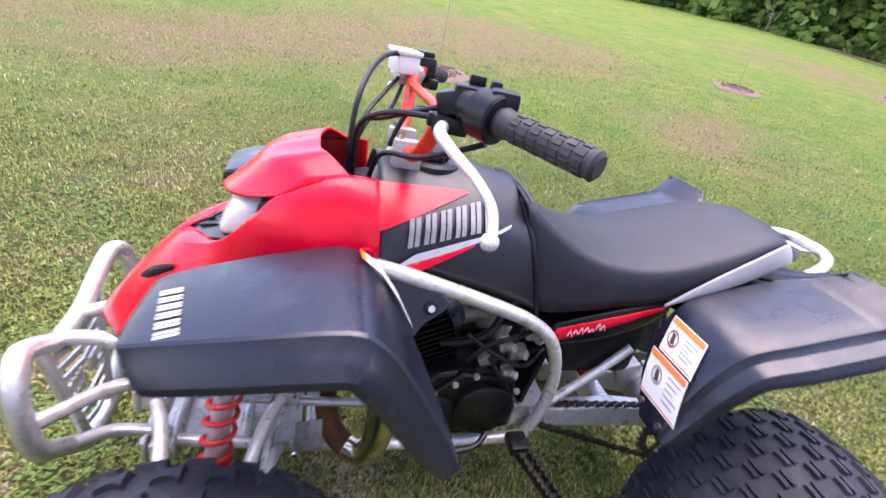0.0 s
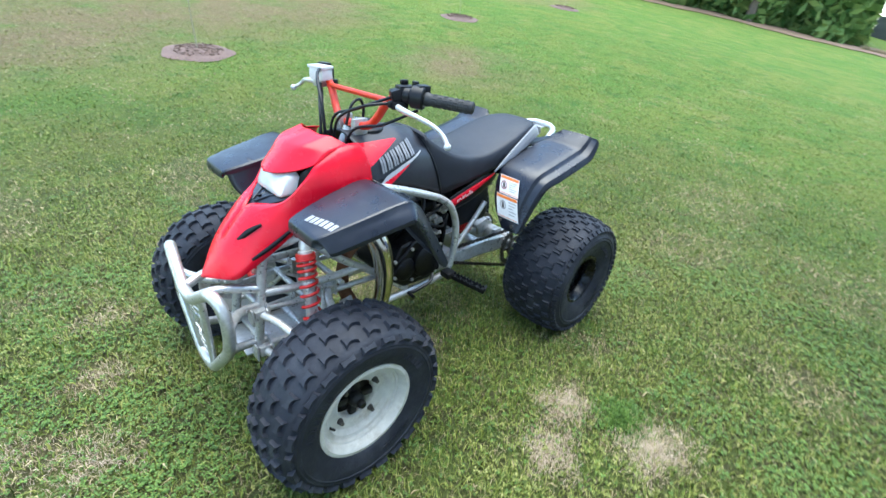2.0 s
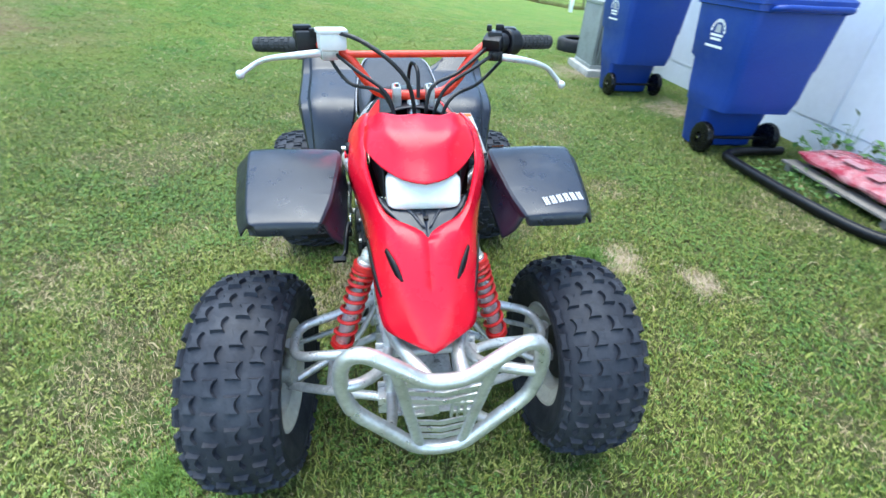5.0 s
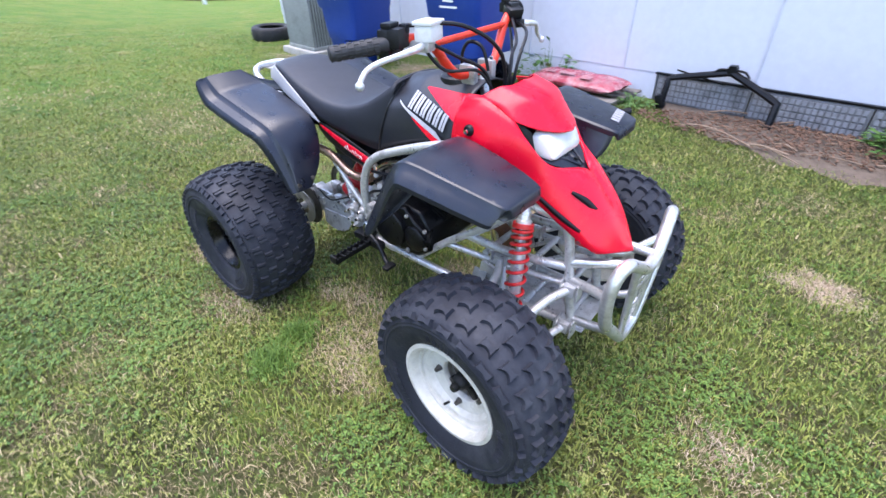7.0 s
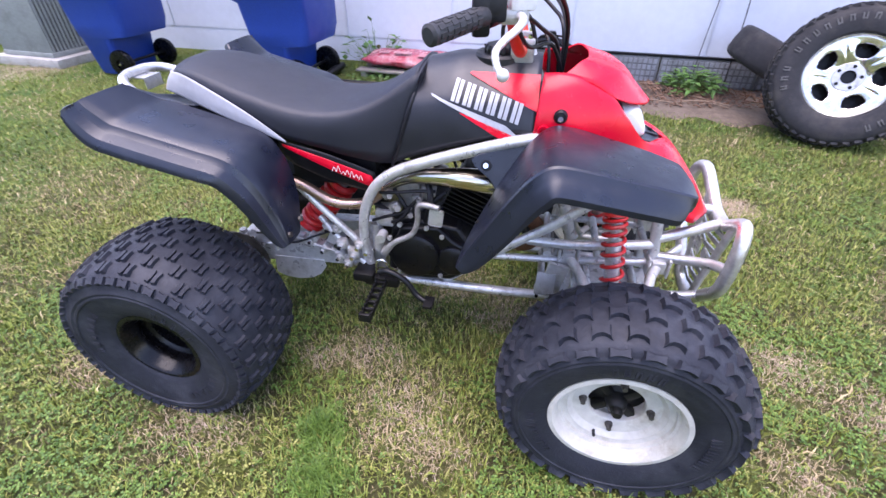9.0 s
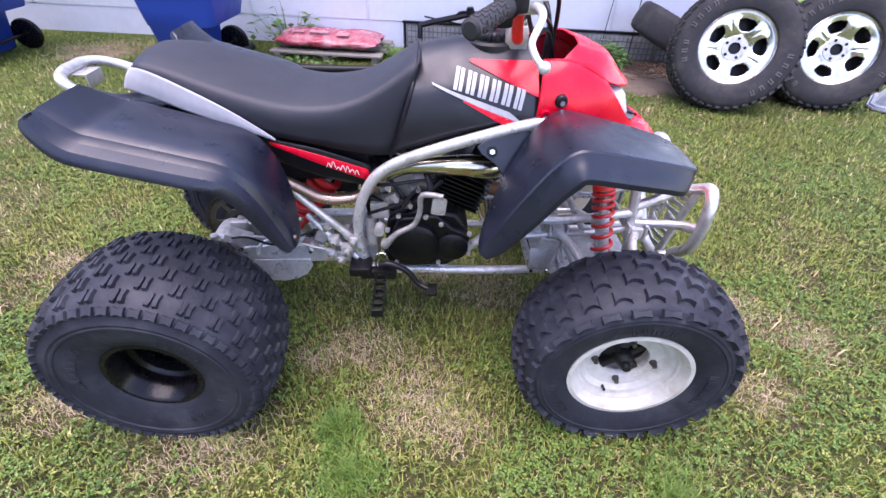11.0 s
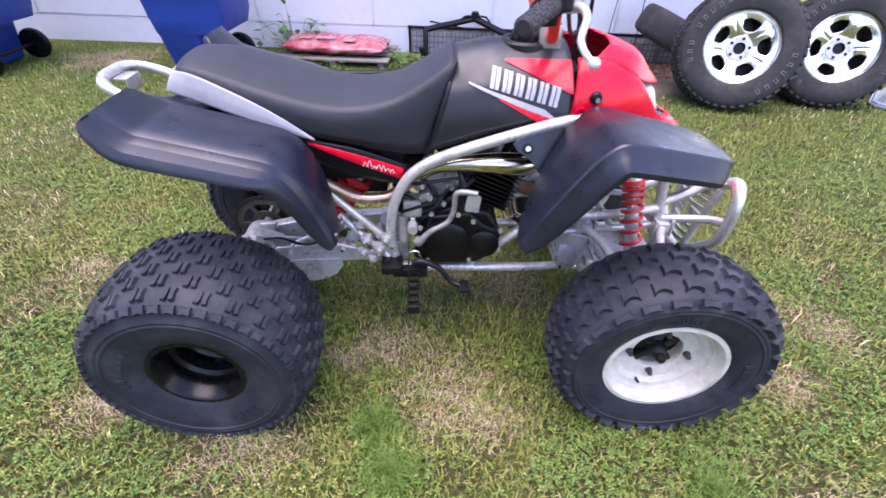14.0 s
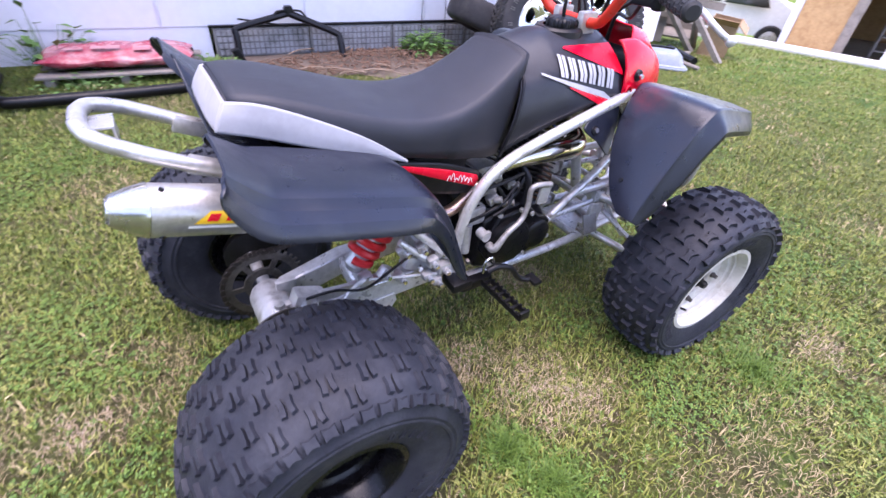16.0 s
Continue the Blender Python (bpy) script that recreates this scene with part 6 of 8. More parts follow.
GLASSDARK = material("dark_window_glass", (0.05, 0.06, 0.065), 0.06, rough_var=0.02)
BLUEGREY = material("blue_grey_plastic", (0.22, 0.26, 0.31), 0.45, dirt=(0.32, 0.33, 0.34), dirt_scale=6)


def wheelie_bin(m, label):
    b = thing("wheelie_bin", label, "bin", m, "wheelie bins by the wall")
    bm = bmesh.new()

    def ring_at(z, w, d0, d1, r=0.05):
        out = []
        for cx, cy, a0 in ((d1 - r, w / 2 - r, 0), (-d0 + r, w / 2 - r, 90), (-d0 + r, -w / 2 + r, 180), (d1 - r, -w / 2 + r, 270)):
            for k in range(5):
                w_ = radians(a0 + 22.5 * k)
                out.append((cx + r * math.cos(w_), cy + r * math.sin(w_), z))
        return out
    skin(bm, [ring_at(0.015, 0.44, 0.05, 0.14), ring_at(0.03, 0.46, 0.06, 0.16), ring_at(0.31, 0.50, 0.11, 0.20), ring_at(0.325, 0.52, 0.115, 0.37), ring_at(0.42, 0.54, 0.13, 0.40), ring_at(0.61, 0.555, 0.16, 0.405), ring_at(0.63, 0.575, 0.20, 0.41), ring_at(0.96, 0.60, 0.25, 0.43), ring_at(0.965, 0.63, 0.27, 0.45), ring_at(1.0, 0.63, 0.27, 0.45)], closed=True, cap=True)
    part("body", bm, BINBLUE, b, sharp=30)
    bm = skin(bmesh.new(), [ring_at(1.002, 0.65, 0.29, 0.46), ring_at(1.03, 0.65, 0.29, 0.46), ring_at(1.065, 0.56, 0.22, 0.40), ring_at(1.075, 0.42, 0.10, 0.28)], closed=True, cap=True)
    part("lid", bm, BINBLUE, b, sharp=30)
    tube("handle", [(0.44, -0.24, 0.97), (0.51, -0.22, 0.99), (0.52, 0, 0.99), (0.51, 0.22, 0.99), (0.44, 0.24, 0.97)], 0.017, BINBLUE, b)
    tube("axle", [(0.25, -0.27, 0.115), (0.25, 0.27, 0.115)], 0.012, BLACKSTEEL, b, n=1)
    for s in (1, -1):
        bm = lathe(bmesh.new(), [(0.05, -0.028), (0.115, -0.028), (0.143, -0.022), (0.150, -0.01), (0.150, 0.01), (0.143, 0.022), (0.115, 0.028), (0.05, 0.028)], 32, "y")
        w = part("wheel", bm, RIMBLACK, b, at=pose(0.25, s * 0.255, 0.115) @ Matrix.Diagonal((0.76, 1, 0.76, 1)))
        bm = lathe(bmesh.new(), [(0, 0.03), (0.022, 0.03), (0.025, 0.018), (0.05, 0.012), (0.05, -0.012), (0.025, -0.018), (0.022, -0.03), (0, -0.03)], 20, "y")
        for k in range(6):
            a = k * math.pi / 3
            box(bm, (0.075 * math.cos(a), 0, 0.075 * math.sin(a)), (0.06, 0.02, 0.014), Matrix.Rotation(-a, 3, "Y"))
        part("wheel_hub", bm, BLACKPL, w)
        part("wheel_cap", bolt(bmesh.new(), (0, s * 0.03, 0), (0, s, 0), 0.012, 0.006, 14), CHROME, w)
    # white printed mark on the back, as plain shapes

    def on_back(u, z):
        return (u + 0.08, -(0.2875 + 0.038 * (z - 0.63)) - 0.003, z)
    for k in range(9):
        a0, a1 = math.pi * k / 9, math.pi * (k + 0.8) / 9
        decal("white_arc", [(0.085 * math.cos(a0), 0.80 + 0.085 * math.sin(a0)), (0.085 * math.cos(a1), 0.80 + 0.085 * math.sin(a1)), (0.065 * math.cos(a1), 0.80 + 0.065 * math.sin(a1)), (0.065 * math.cos(a0), 0.80 + 0.065 * math.sin(a0))], STICKERW, b, on_back, 2, 1)
    decal("white_mark", [(-0.035, 0.80), (0.035, 0.80), (0.025, 0.85), (-0.025, 0.85)], LOGOWHITE, b, on_back, 2, 2)
    for k, (w, z) in enumerate(((0.07, 0.775), (0.06, 0.750), (0.10, 0.705))):
        decal("text_bar", [(-w, z), (w, z), (w, z + 0.016), (-w, z + 0.016)], STICKERW, b, on_back, 6, 1)
    return b


wheelie_bin(pose(-1.33, 2.515, 0, 0, 0, -2), "blue plastic wheelie bin with white print by the wall")
wheelie_bin(pose(-3.01, 2.515, ground_z(-3.0, 2.5), 0, 0, 0), "blue plastic wheelie bin beside the air conditioner")

ac = thing("air_conditioner", "grey green outdoor air conditioner on a concrete pad", "air conditioner", pose(-4.02, 2.74, ground_z(-4.1, 2.8), 0, 0, -4.3) @ Matrix.Diagonal((0.78, 0.90, 0.84, 1)))
part("pad", box(bmesh.new(), (0, 0, 0.05), (1.10, 0.76, 0.10), bev=0.012), CONCRETE, ac)
part("core", box(bmesh.new(), (0, 0, 0.52), (0.76, 0.56, 0.82), bev=0.02), BLACKPL, ac)
part("top", box(bmesh.new(), (0, 0, 0.955), (0.84, 0.64, 0.05), bev=0.015), ACGREY, ac)
part("base_tray", box(bmesh.new(), (0, 0, 0.125), (0.84, 0.64, 0.05), bev=0.01), ACGREY, ac)
for k in range(20):
    x = -0.40 + k * 0.0421
    part("louvre", box(bmesh.new(), (x, -0.298, 0.54), (0.022, 0.022, 0.80), Matrix.Rotation(0.5, 3, "Z"), 0.003), ACGREY, ac)
for k in range(14):
    for s in (1, -1):
        part("louvre", box(bmesh.new(), (s * 0.398, -0.27 + k * 0.0421, 0.54), (0.022, 0.022, 0.80), Matrix.Rotation(0.5, 3, "Z"), 0.003), ACGREY, ac)
utility = part("utility_box", box(bmesh.new(), (0, 0, 0.16), (0.42, 0.30, 0.32), bev=0.02), ACGREY, at=pose(-5.35, 3.36, ground_z(-5.3, 3.3), 0, 0, -4.3))
tagged(utility, "small grey utility box on the grass", "utility box")


def road_tyre(bm, R, w, rim, tread=None):
    prof = [(rim, -w * 0.38), (rim + 0.012, -w * 0.46), (rim + 0.4 * (R - rim), -w * 0.52), (R - 0.035, -w * 0.49), (R - 0.012, -w * 0.43), (R, -w * 0.30), (R + 0.003, 0)]
    prof = prof + [(r, -h) for r, h in prof[-2::-1]]
    lathe(bm, prof, 72, "y")
    if tread is None:
        return bm
    for u in (-0.40, -0.24, -0.08, 0.08, 0.24, 0.40):
        for k in range(44):
            a = 2 * math.pi * (k + (0.5 if abs(u) == 0.24 else 0)) / 44
            n = Vector((math.cos(a), u * 0.8, math.sin(a)))
            r = R - (0.0 if abs(u) < 0.3 else 0.010)
            knob(tread, Vector((r * math.cos(a), w * u, r * math.sin(a))), n, Vector((-math.sin(a), 0.35 * (1 if u > 0 else -1), math.cos(a))), w * 0.125, 0.040, 0.009)
    return bm


def pickup_wheel(m, label):
    """Truck tyre on a five-spoke alloy wheel; y is the outer side."""
    w = thing("truck_wheel", label, "wheel", m, "spare truck wheels on the grass")
    blocks = bmesh.new()
    tyre = part("tyre", road_tyre(bmesh.new(), 0.372, 0.27, 0.215, blocks), ROADTYRE, w, "all-terrain tyre with raised sidewall marks")
    tagged(part("tread", blocks, ROADTYRE, tyre), kind="stuff")
    bm = bmesh.new()
    lathe(bm, [(0.222, 0.10), (0.224, 0.112), (0.216, 0.116), (0.206, 0.106), (0.196, 0.06), (0.192, -0.05), (0.206, -0.10), (0.222, -0.104)], 64, "y")
    rim = part("rim", bm, WHITEALLOY, w, "bright machined five-spoke alloy rim")
    # Black disc added behind the rim windows to make them dark
    bm = lathe(bmesh.new(), [(0.195, -0.02), (0.03, -0.03)], 40, "y")
    part("window_shade_disc", bm, BLACKMET, rim)
    # cast face: five broad spokes between five rounded windows
    bm = bmesh.new()
    radii = [0.060, 0.076, 0.086, 0.094, 0.101, 0.106, 0.112, 0.122, 0.134, 0.146, 0.156, 0.163, 0.168, 0.173, 0.180, 0.190, 0.201, 0.210]
    steps = 150
    grid = []
    for r in radii:
        row = []
        for j in range(steps):
            th = 2 * math.pi * j / steps
            spoke = 0.5 + 0.5 * math.cos(5 * th)
            arch = max(0.0, math.sin(math.pi * (r - 0.076) / 0.110)) if 0.076 < r < 0.186 else 0.0
            y = 0.064 + 0.040 * max(0.0, (r - 0.080) / 0.130) ** 0.8 + arch * (0.012 * spoke - 0.006 * (1 - spoke)) - 0.007 * arch * max(0.0, 1 - abs(((th * 5 / (2 * math.pi) + 0.5) % 1) - 0.5) / 0.07)
            row.append(bm.verts.new((r * math.cos(th), y, r * math.sin(th))))
        grid.append(row)
    for i in range(len(radii) - 1):
        rm = (radii[i] + radii[i + 1]) / 2
        q = (rm - 0.137) / 0.034
        open_half = 0.34 * max(0.0, 1 - abs(q) ** 5) ** 0.35 * (1 + 0.10 * q) if abs(q) < 1 else 0.0
        for j in range(steps):
            th = 2 * math.pi * (j + 0.5) / steps
            off = abs(((th * 5 / (2 * math.pi)) % 1) - 0.5) * 2 * math.pi / 5
            if off < open_half:
                continue
            bm.faces.new((grid[i][j], grid[i][(j + 1) % steps], grid[i + 1][(j + 1) % steps], grid[i + 1][j]))
    part("wheel_face", bm, WHITEALLOY, rim, "bright five-spoke cast face", solid=0.022, sharp=50)
    # Raised black discs stand in for the shade inside the lug holes
    for k in range(5):
        a = 2 * math.pi * (k + 0.5) / 5
        part("lug_hole_shade", bolt(bmesh.new(), (0.058 * math.cos(a), 0.067, 0.058 * math.sin(a)), (0, 1, 0), 0.010, 0.003, 12), BLACKMET, rim)
    bm = lathe(bmesh.new(), [(0.034, 0.060), (0.036, 0.068), (0.072, 0.068), (0.082, 0.058), (0.084, 0.03)], 40, "y")
    part("hub_plate", bm, CASTALU, rim)
    bm = lathe(bmesh.new(), [(0, 0.05), (0.034, 0.05), (0.034, 0.066)], 24, "y")
    part("centre_bore", bm, BLACKMET, rim)
    # raised sidewall marks, as plain bars
    for c0, cnt, step in ((radians(-12), 13, 0.175), (radians(192), 6, 0.185)):
        for k in range(cnt):
            if cnt == 13 and k in (3,):
                continue
            a = c0 + k * step
            bm = bmesh.new()
            for e in (-0.026, 0.026):
                box(bm, (0.300 * math.cos(a + e), 0.1400, 0.300 * math.sin(a + e)), (0.034, 0.003, 0.007), Matrix.Rotation(-a, 3, "Y"), 0.001)
            box(bm, (0.300 * math.cos(a) + (0.012 if k % 2 else -0.012) * math.cos(a), 0.1398, 0.300 * math.sin(a) + (0.012 if k % 2 else -0.012) * math.sin(a)), (0.007, 0.003, 0.018), Matrix.Rotation(-a, 3, "Y"))
            part("sidewall_bar", bm, SIDEPRINT, w)
    return w


def facing(c, n, spin=0):
    """A pose at c whose y axis points along n."""
    return Matrix.Translation(c) @ Vector(n).to_track_quat("Y", "Z").to_matrix().to_4x4() @ Matrix.Rotation(radians(spin), 4, "Y")


pickup_wheel(facing((2.515, 2.02, 0.352), (-0.28, -0.90, 0.33), 8), "truck tyre on a shiny five-spoke rim standing on grass")
pickup_wheel(facing((3.24, 2.12, 0.340), (-0.28, -0.90, 0.33), 40), "truck tyre on a shiny five-spoke rim behind another")
t = thing("discarded_wheel", "worn black bald tyre leaning behind the truck wheels", "tyre", facing((2.385, 2.53, 0.295), (0.42, 0.0, 0.91), 0))
part("tyre_casing", road_tyre(bmesh.new(), 0.36, 0.205, 0.20), ROADTYRE, t)
t = thing("discarded_wheel", "black tyre lying flat on the grass near the air conditioner", "tyre", facing((-5.75, 3.02, 0.10 + ground_z(-5.75, 3.0)), (0.05, 0, 1), 0))
part("tyre_casing", road_tyre(bmesh.new(), 0.31, 0.20, 0.19), ROADTYRE, t)

# bag of soil on a short pallet
BAGPRINT = material("faded_pink_print", (0.45, 0.22, 0.23), 0.4, dirt=(0.42, 0.10, 0.12), dirt_scale=20, dirt_amount=0.6)
pal = thing("pallet", "short weathered wooden pallet under the red bag", "pallet", pose(-0.30, 2.90, 0, 0, 0, -5))
for k in range(3):
    part("board", box(bmesh.new(), (0, -0.2 + 0.2 * k, 0.058), (0.92, 0.11, 0.016), bev=0.003), WOOD, pal)
for k in range(3):
    part("bearer", box(bmesh.new(), (-0.40 + 0.40 * k, 0, 0.025), (0.05, 0.48, 0.050), bev=0.004), WOOD, pal)
bm = bmesh.new()
random.seed(4)
rows = []
for i in range(25):
    u = -1 + 2 * i / 24
    row = []
    for j in range(25):
        w = 2 * math.pi * j / 25
        e = (1 - abs(u) ** 5) ** 0.6
        y, z = 0.21 * math.cos(w) * (0.75 + 0.25 * e), 0.058 * math.sin(w) * e + 0.006 * math.sin(9 * u + 3 * w) * e
        row.append((0.43 * u + 0.01 * math.sin(4 * w), y, 0.060 + z))
    rows.append(row)
skin(bm, rows, closed=True, cap=True)
bag = tagged(part("soil_bag", bm, BAGRED, at=pose(-0.32, 2.89, 0.067, 0, 0, -5)), "red and clear plastic bag of garden soil on a pallet", "bag")
for k, (x, y, w, h) in enumerate(((-0.05, -0.10, 0.16, 0.05), (0.15, -0.12, 0.10, 0.07), (-0.22, -0.11, 0.10, 0.03))):
    bm = bmesh.new()
    skin(bm, [[(x + w * (a - 0.5), y + h * (c - 0.5), 0.1335 - 0.4 * max(0, -y - 0.10 + 0.0) * 0.5 - 0.55 * (y + h * (c - 0.5)) ** 2) for a in (0, 0.5, 1)] for c in (0, 0.5, 1)])
    part("print_bar", bm, BAGPRINT, bag)

# black bent frame lying in the grass
tagged(tube("black_rail", [(-0.98, 2.85, 0.05), (-0.96, 2.50, 0.05), (-0.90, 2.36, 0.05), (-0.78, 2.32, 0.05), (-0.2, 2.33, 0.045), (0.20, 2.40, 0.04), (0.34, 2.50, 0.06)], 0.032, BLACKSTEEL, None, n=5), "bent black plastic rail lying in the grass", "rail")

# black steel carrier leaning on the skirting
car_rack = thing("steel_carrier", "black steel carrier frame standing against the skirting", "carrier")
tube("arm", [(0.84, 3.0, 0.315), (0.64, 2.98, 0.275), (0.445, 2.955, 0.235), (0.430, 2.93, 0.20), (0.428, 2.90, 0.02)], 0.024, BLACKSTEEL, car_rack, n=2, seg=8)
tube("arm", [(0.84, 3.0, 0.315), (1.02, 2.95, 0.245), (1.175, 2.90, 0.180), (1.193, 2.88, 0.15), (1.195, 2.82, 0.012)], 0.026, BLACKSTEEL, car_rack, n=2, seg=8)
part("head_block", box(bmesh.new(), (0.84, 3.0, 0.325), (0.065, 0.05, 0.065), bev=0.006), BLACKSTEEL, car_rack)
part("cap_plate", box(bmesh.new(), (0.84, 2.995, 0.362), (0.05, 0.06, 0.012), bev=0.003), BLACKSTEEL, car_rack)
for s in (1, -1):
    tube("loop", [(0.84 + s * 0.03, 2.99, 0.335), (0.84 + s * 0.09, 2.985, 0.33), (0.84 + s * 0.125, 2.98, 0.29)], 0.008, BLACKSTEEL, car_rack, n=2)
part("tie_bar", box(bmesh.new(), (0.64, 2.98, 0.262), (0.36, 0.006, 0.012), Matrix.Rotation(0.17, 3, "Y"), 0.001), BLACKSTEEL, car_rack)
part("shoe", box(bmesh.new(), (0.415, 2.90, 0.06), (0.06, 0.07, 0.11), Matrix.Rotation(-0.35, 3, "Y"), 0.012), BLACKSTEEL, car_rack)

# skirting panels with a raised grid; the panel colour holds the shade between its squares
SKIRTSHADE = material("shaded_grimy_skirting", (0.17, 0.175, 0.18), 0.7, dirt=(0.04, 0.038, 0.036), dirt_scale=9, dirt_amount=0.5)
for k in range(4):
    x0 = 0.30 + 0.71 * k
    sk = part("skirting_panel", box(bmesh.new(), (x0 + 0.35, -0.014, 0.108), (0.70, 0.012, 0.205), bev=0.002), SKIRTSHADE, wall)
    bm = bmesh.new()
    for i in range(18):
        for j in range(4):
            box(bm, (x0 + 0.03 + i * 0.0375, -0.023, 0.038 + j * 0.046), (0.026, 0.008, 0.034))
    tagged(part("raised_grid", bm, SKIRT, sk), kind="stuff")

# soil bed along the wall
bm = bmesh.new()
rows = []
for k in range(118):
    i = k / 3
    x = 0.35 + i * 0.075
    near = 2.96 - 0.72 * min(1, i / 14) ** 0.7 + 0.05 * math.sin(i * 1.3) + 0.05 * noise.noise((i * 0.7, 3.1, 0)) + 0.03 * noise.noise((i * 2.3, 7.7, 0))
    near = near - 0.16 * max(0, min(1, (i - 14) / 14))
    rows.append([(x, near + (3.13 - 0.075 * x - near) * q, 0.003 + 0.02 * math.sin(math.pi * min(1, q * 1.2)) + 0.006 * noise.noise((x * 6, q * 5, 0))) for q in (0, 0.1, 0.25, 0.4, 0.55, 0.7, 0.85, 1)])
skin(bm, rows)
tagged(part("soil_bed", bm, DIRTBED, sharp=180), "bare brown soil strip with bark and twigs", "soil bed", kind="structure")
random.seed(11)
for k in range(16):
    x, y = random.uniform(0.7, 2.6), random.uniform(2.35, 2.95)
    a, l = random.uniform(-0.6, 0.5), random.uniform(0.12, 0.42)
    p = [(x + l * f * math.cos(a), y + l * f * math.sin(a) + 0.02 * math.sin(5 * f), 0.032 + 0.012 * math.sin(3 * f)) for f in (0, 0.33, 0.66, 1)]
    tagged(tube("twig", p, random.uniform(0.003, 0.007), STICK, None, seg=6, n=3), "thin dry brown twig lying on bare soil", "twig", "twigs on the soil bed")


def chips(name, cx, cy, rx, ry, count, mat, label, cat, lift=0.01):
    """A scatter of bark chips."""
    verts, faces = [], []
    for k in range(count):
        a, r = random.uniform(0, 2 * math.pi), math.sqrt(random.random())
        x, y = cx + rx * r * math.cos(a), cy + ry * r * math.sin(a)
        z = ground_z(x, y) + lift + random.uniform(0, 0.02) + 0.03 * (1 - r)
        l, w, h = random.uniform(0.010, 0.034), random.uniform(0.005, 0.013), random.uniform(0.003, 0.007)
        m = Matrix.Translation((x, y, z)) @ Euler((random.uniform(-0.5, 0.5), random.uniform(-0.5, 0.5), random.uniform(0, 6.3))).to_matrix().to_4x4()
        o = len(verts)
        verts += [m @ Vector((i * l / 2, j * w / 2, q * h / 2)) for q in (-1, 1) for i, j in ((-1, -1), (1, -1), (1, 1), (-1, 1))]
        faces += [tuple(o + i for i in f) for f in ((0, 1, 2, 3), (4, 5, 6, 7), (0, 1, 5, 4), (1, 2, 6, 5), (2, 3, 7, 6), (3, 0, 4, 7))]
    me = bpy.data.meshes.new(name)
    me.from_pydata(verts, [], faces)
    me.materials.append(mat)
    return tagged(new(name, me), label, cat, kind="stuff")


BARKCHIP = material("red_brown_bark_chip", (0.19, 0.105, 0.065), 0.9, dirt=(0.10, 0.055, 0.035), dirt_scale=12, dirt_amount=0.6, tone=0.3)
chips("bark_chips", 1.5, 2.66, 1.15, 0.30, 1600, BARKCHIP, "scattered bark chips on the soil bed", "bark chips", 0.02)


def leafy(name, label, c, count, spread, height, size, mat, kind_up=0.6, cat="plant"):
    """A low plant of single leaves on short stems."""
    pl = thing(name, label, cat, pose(*c))
    verts, faces, sv, sf = [], [], [], []
    for k in range(count):
        a, r = random.uniform(0, 6.3), spread * math.sqrt(random.random())
        z = height * random.uniform(0.25, 1) * (1 - 0.5 * r / spread)
        p = Vector((r * math.cos(a), r * math.sin(a), z))
        d = Vector((math.cos(a + random.uniform(-1, 1)), math.sin(a + random.uniform(-1, 1)), random.uniform(-0.2, kind_up))).normalized()
        s = d.cross(Vector((0, 0, 1))).normalized()
        l, w = size * random.uniform(0.6, 1.3), size * random.uniform(0.22, 0.34)
        o = len(verts)
        verts += [p, p + d * l * 0.4 + s * w, p + d * l * 0.4 - s * w, p + d * l - Vector((0, 0, l * 0.25)), p + d * l * 0.4 - Vector((0, 0, w * 0.3))]
        faces += [(o, o + 1, o + 4), (o, o + 4, o + 2), (o + 1, o + 3, o + 4), (o + 4, o + 3, o + 2)]
        o = len(sv)
        q = Vector((p.x * 0.3, p.y * 0.3, 0))
        sv += [q, q + Vector((0.004, 0, 0)), p + Vector((0.003, 0, 0)), p]
        sf += [(o, o + 1, o + 2, o + 3)]
    for nm, v, f in (("foliage", verts, faces), ("stalk", sv, sf)):
        me = bpy.data.meshes.new(nm)
        me.from_pydata(v, [], f)
        me.materials.append(mat)
        ob = tagged(new(nm, me), kind="stuff")
        ob.parent = pl
    return pl


random.seed(21)
leafy("weed_plant", "bushy green broad-leaved weed growing by the skirting", (1.93, 2.78, 0.01), 170, 0.20, 0.20, 0.075, LEAF)
leafy("weed_plant", "low green weeds growing behind the soil bag", (-0.45, 3.08, 0), 90, 0.26, 0.16, 0.05, LEAF)
leafy("weed_plant", "low green weeds growing at the pallet's edge", (-0.50, 2.62, 0), 120, 0.30, 0.10, 0.045, LEAF)
leafy("weed_plant", "low green weeds growing at the pallet's edge", (0.22, 2.80, 0), 90, 0.18, 0.12, 0.045, LEAF)
leafy("tall_weed", "thin tall grass weed in front of the white wall", (-0.75, 3.12, 0), 60, 0.30, 0.42, 0.09, LEAF, 1.4)

# thin wire hanger stuck in the soil by the wall
hanger = thing("wire_hanger", "thin dark wire plant hanger standing against the wall", "plant hanger")
tube("upright", [(1.955, 2.93, 0.0), (1.96, 2.935, 0.25), (1.99, 2.945, 0.68), (1.995, 2.945, 0.715), (1.975, 2.945, 0.725), (1.965, 2.945, 0.70)], 0.003, BLACKSTEEL, hanger, seg=6, n=3)
tube("arm", [(1.97, 2.94, 0.685), (2.15, 2.93, 0.685), (2.34, 2.92, 0.675), (2.365, 2.92, 0.69), (2.36, 2.92, 0.715), (2.335, 2.92, 0.72)], 0.003, BLACKSTEEL, hanger, seg=6, n=3)
hanger = thing("wire_hanger", "taller thin dark wire plant hanger behind the tyres", "plant hanger")
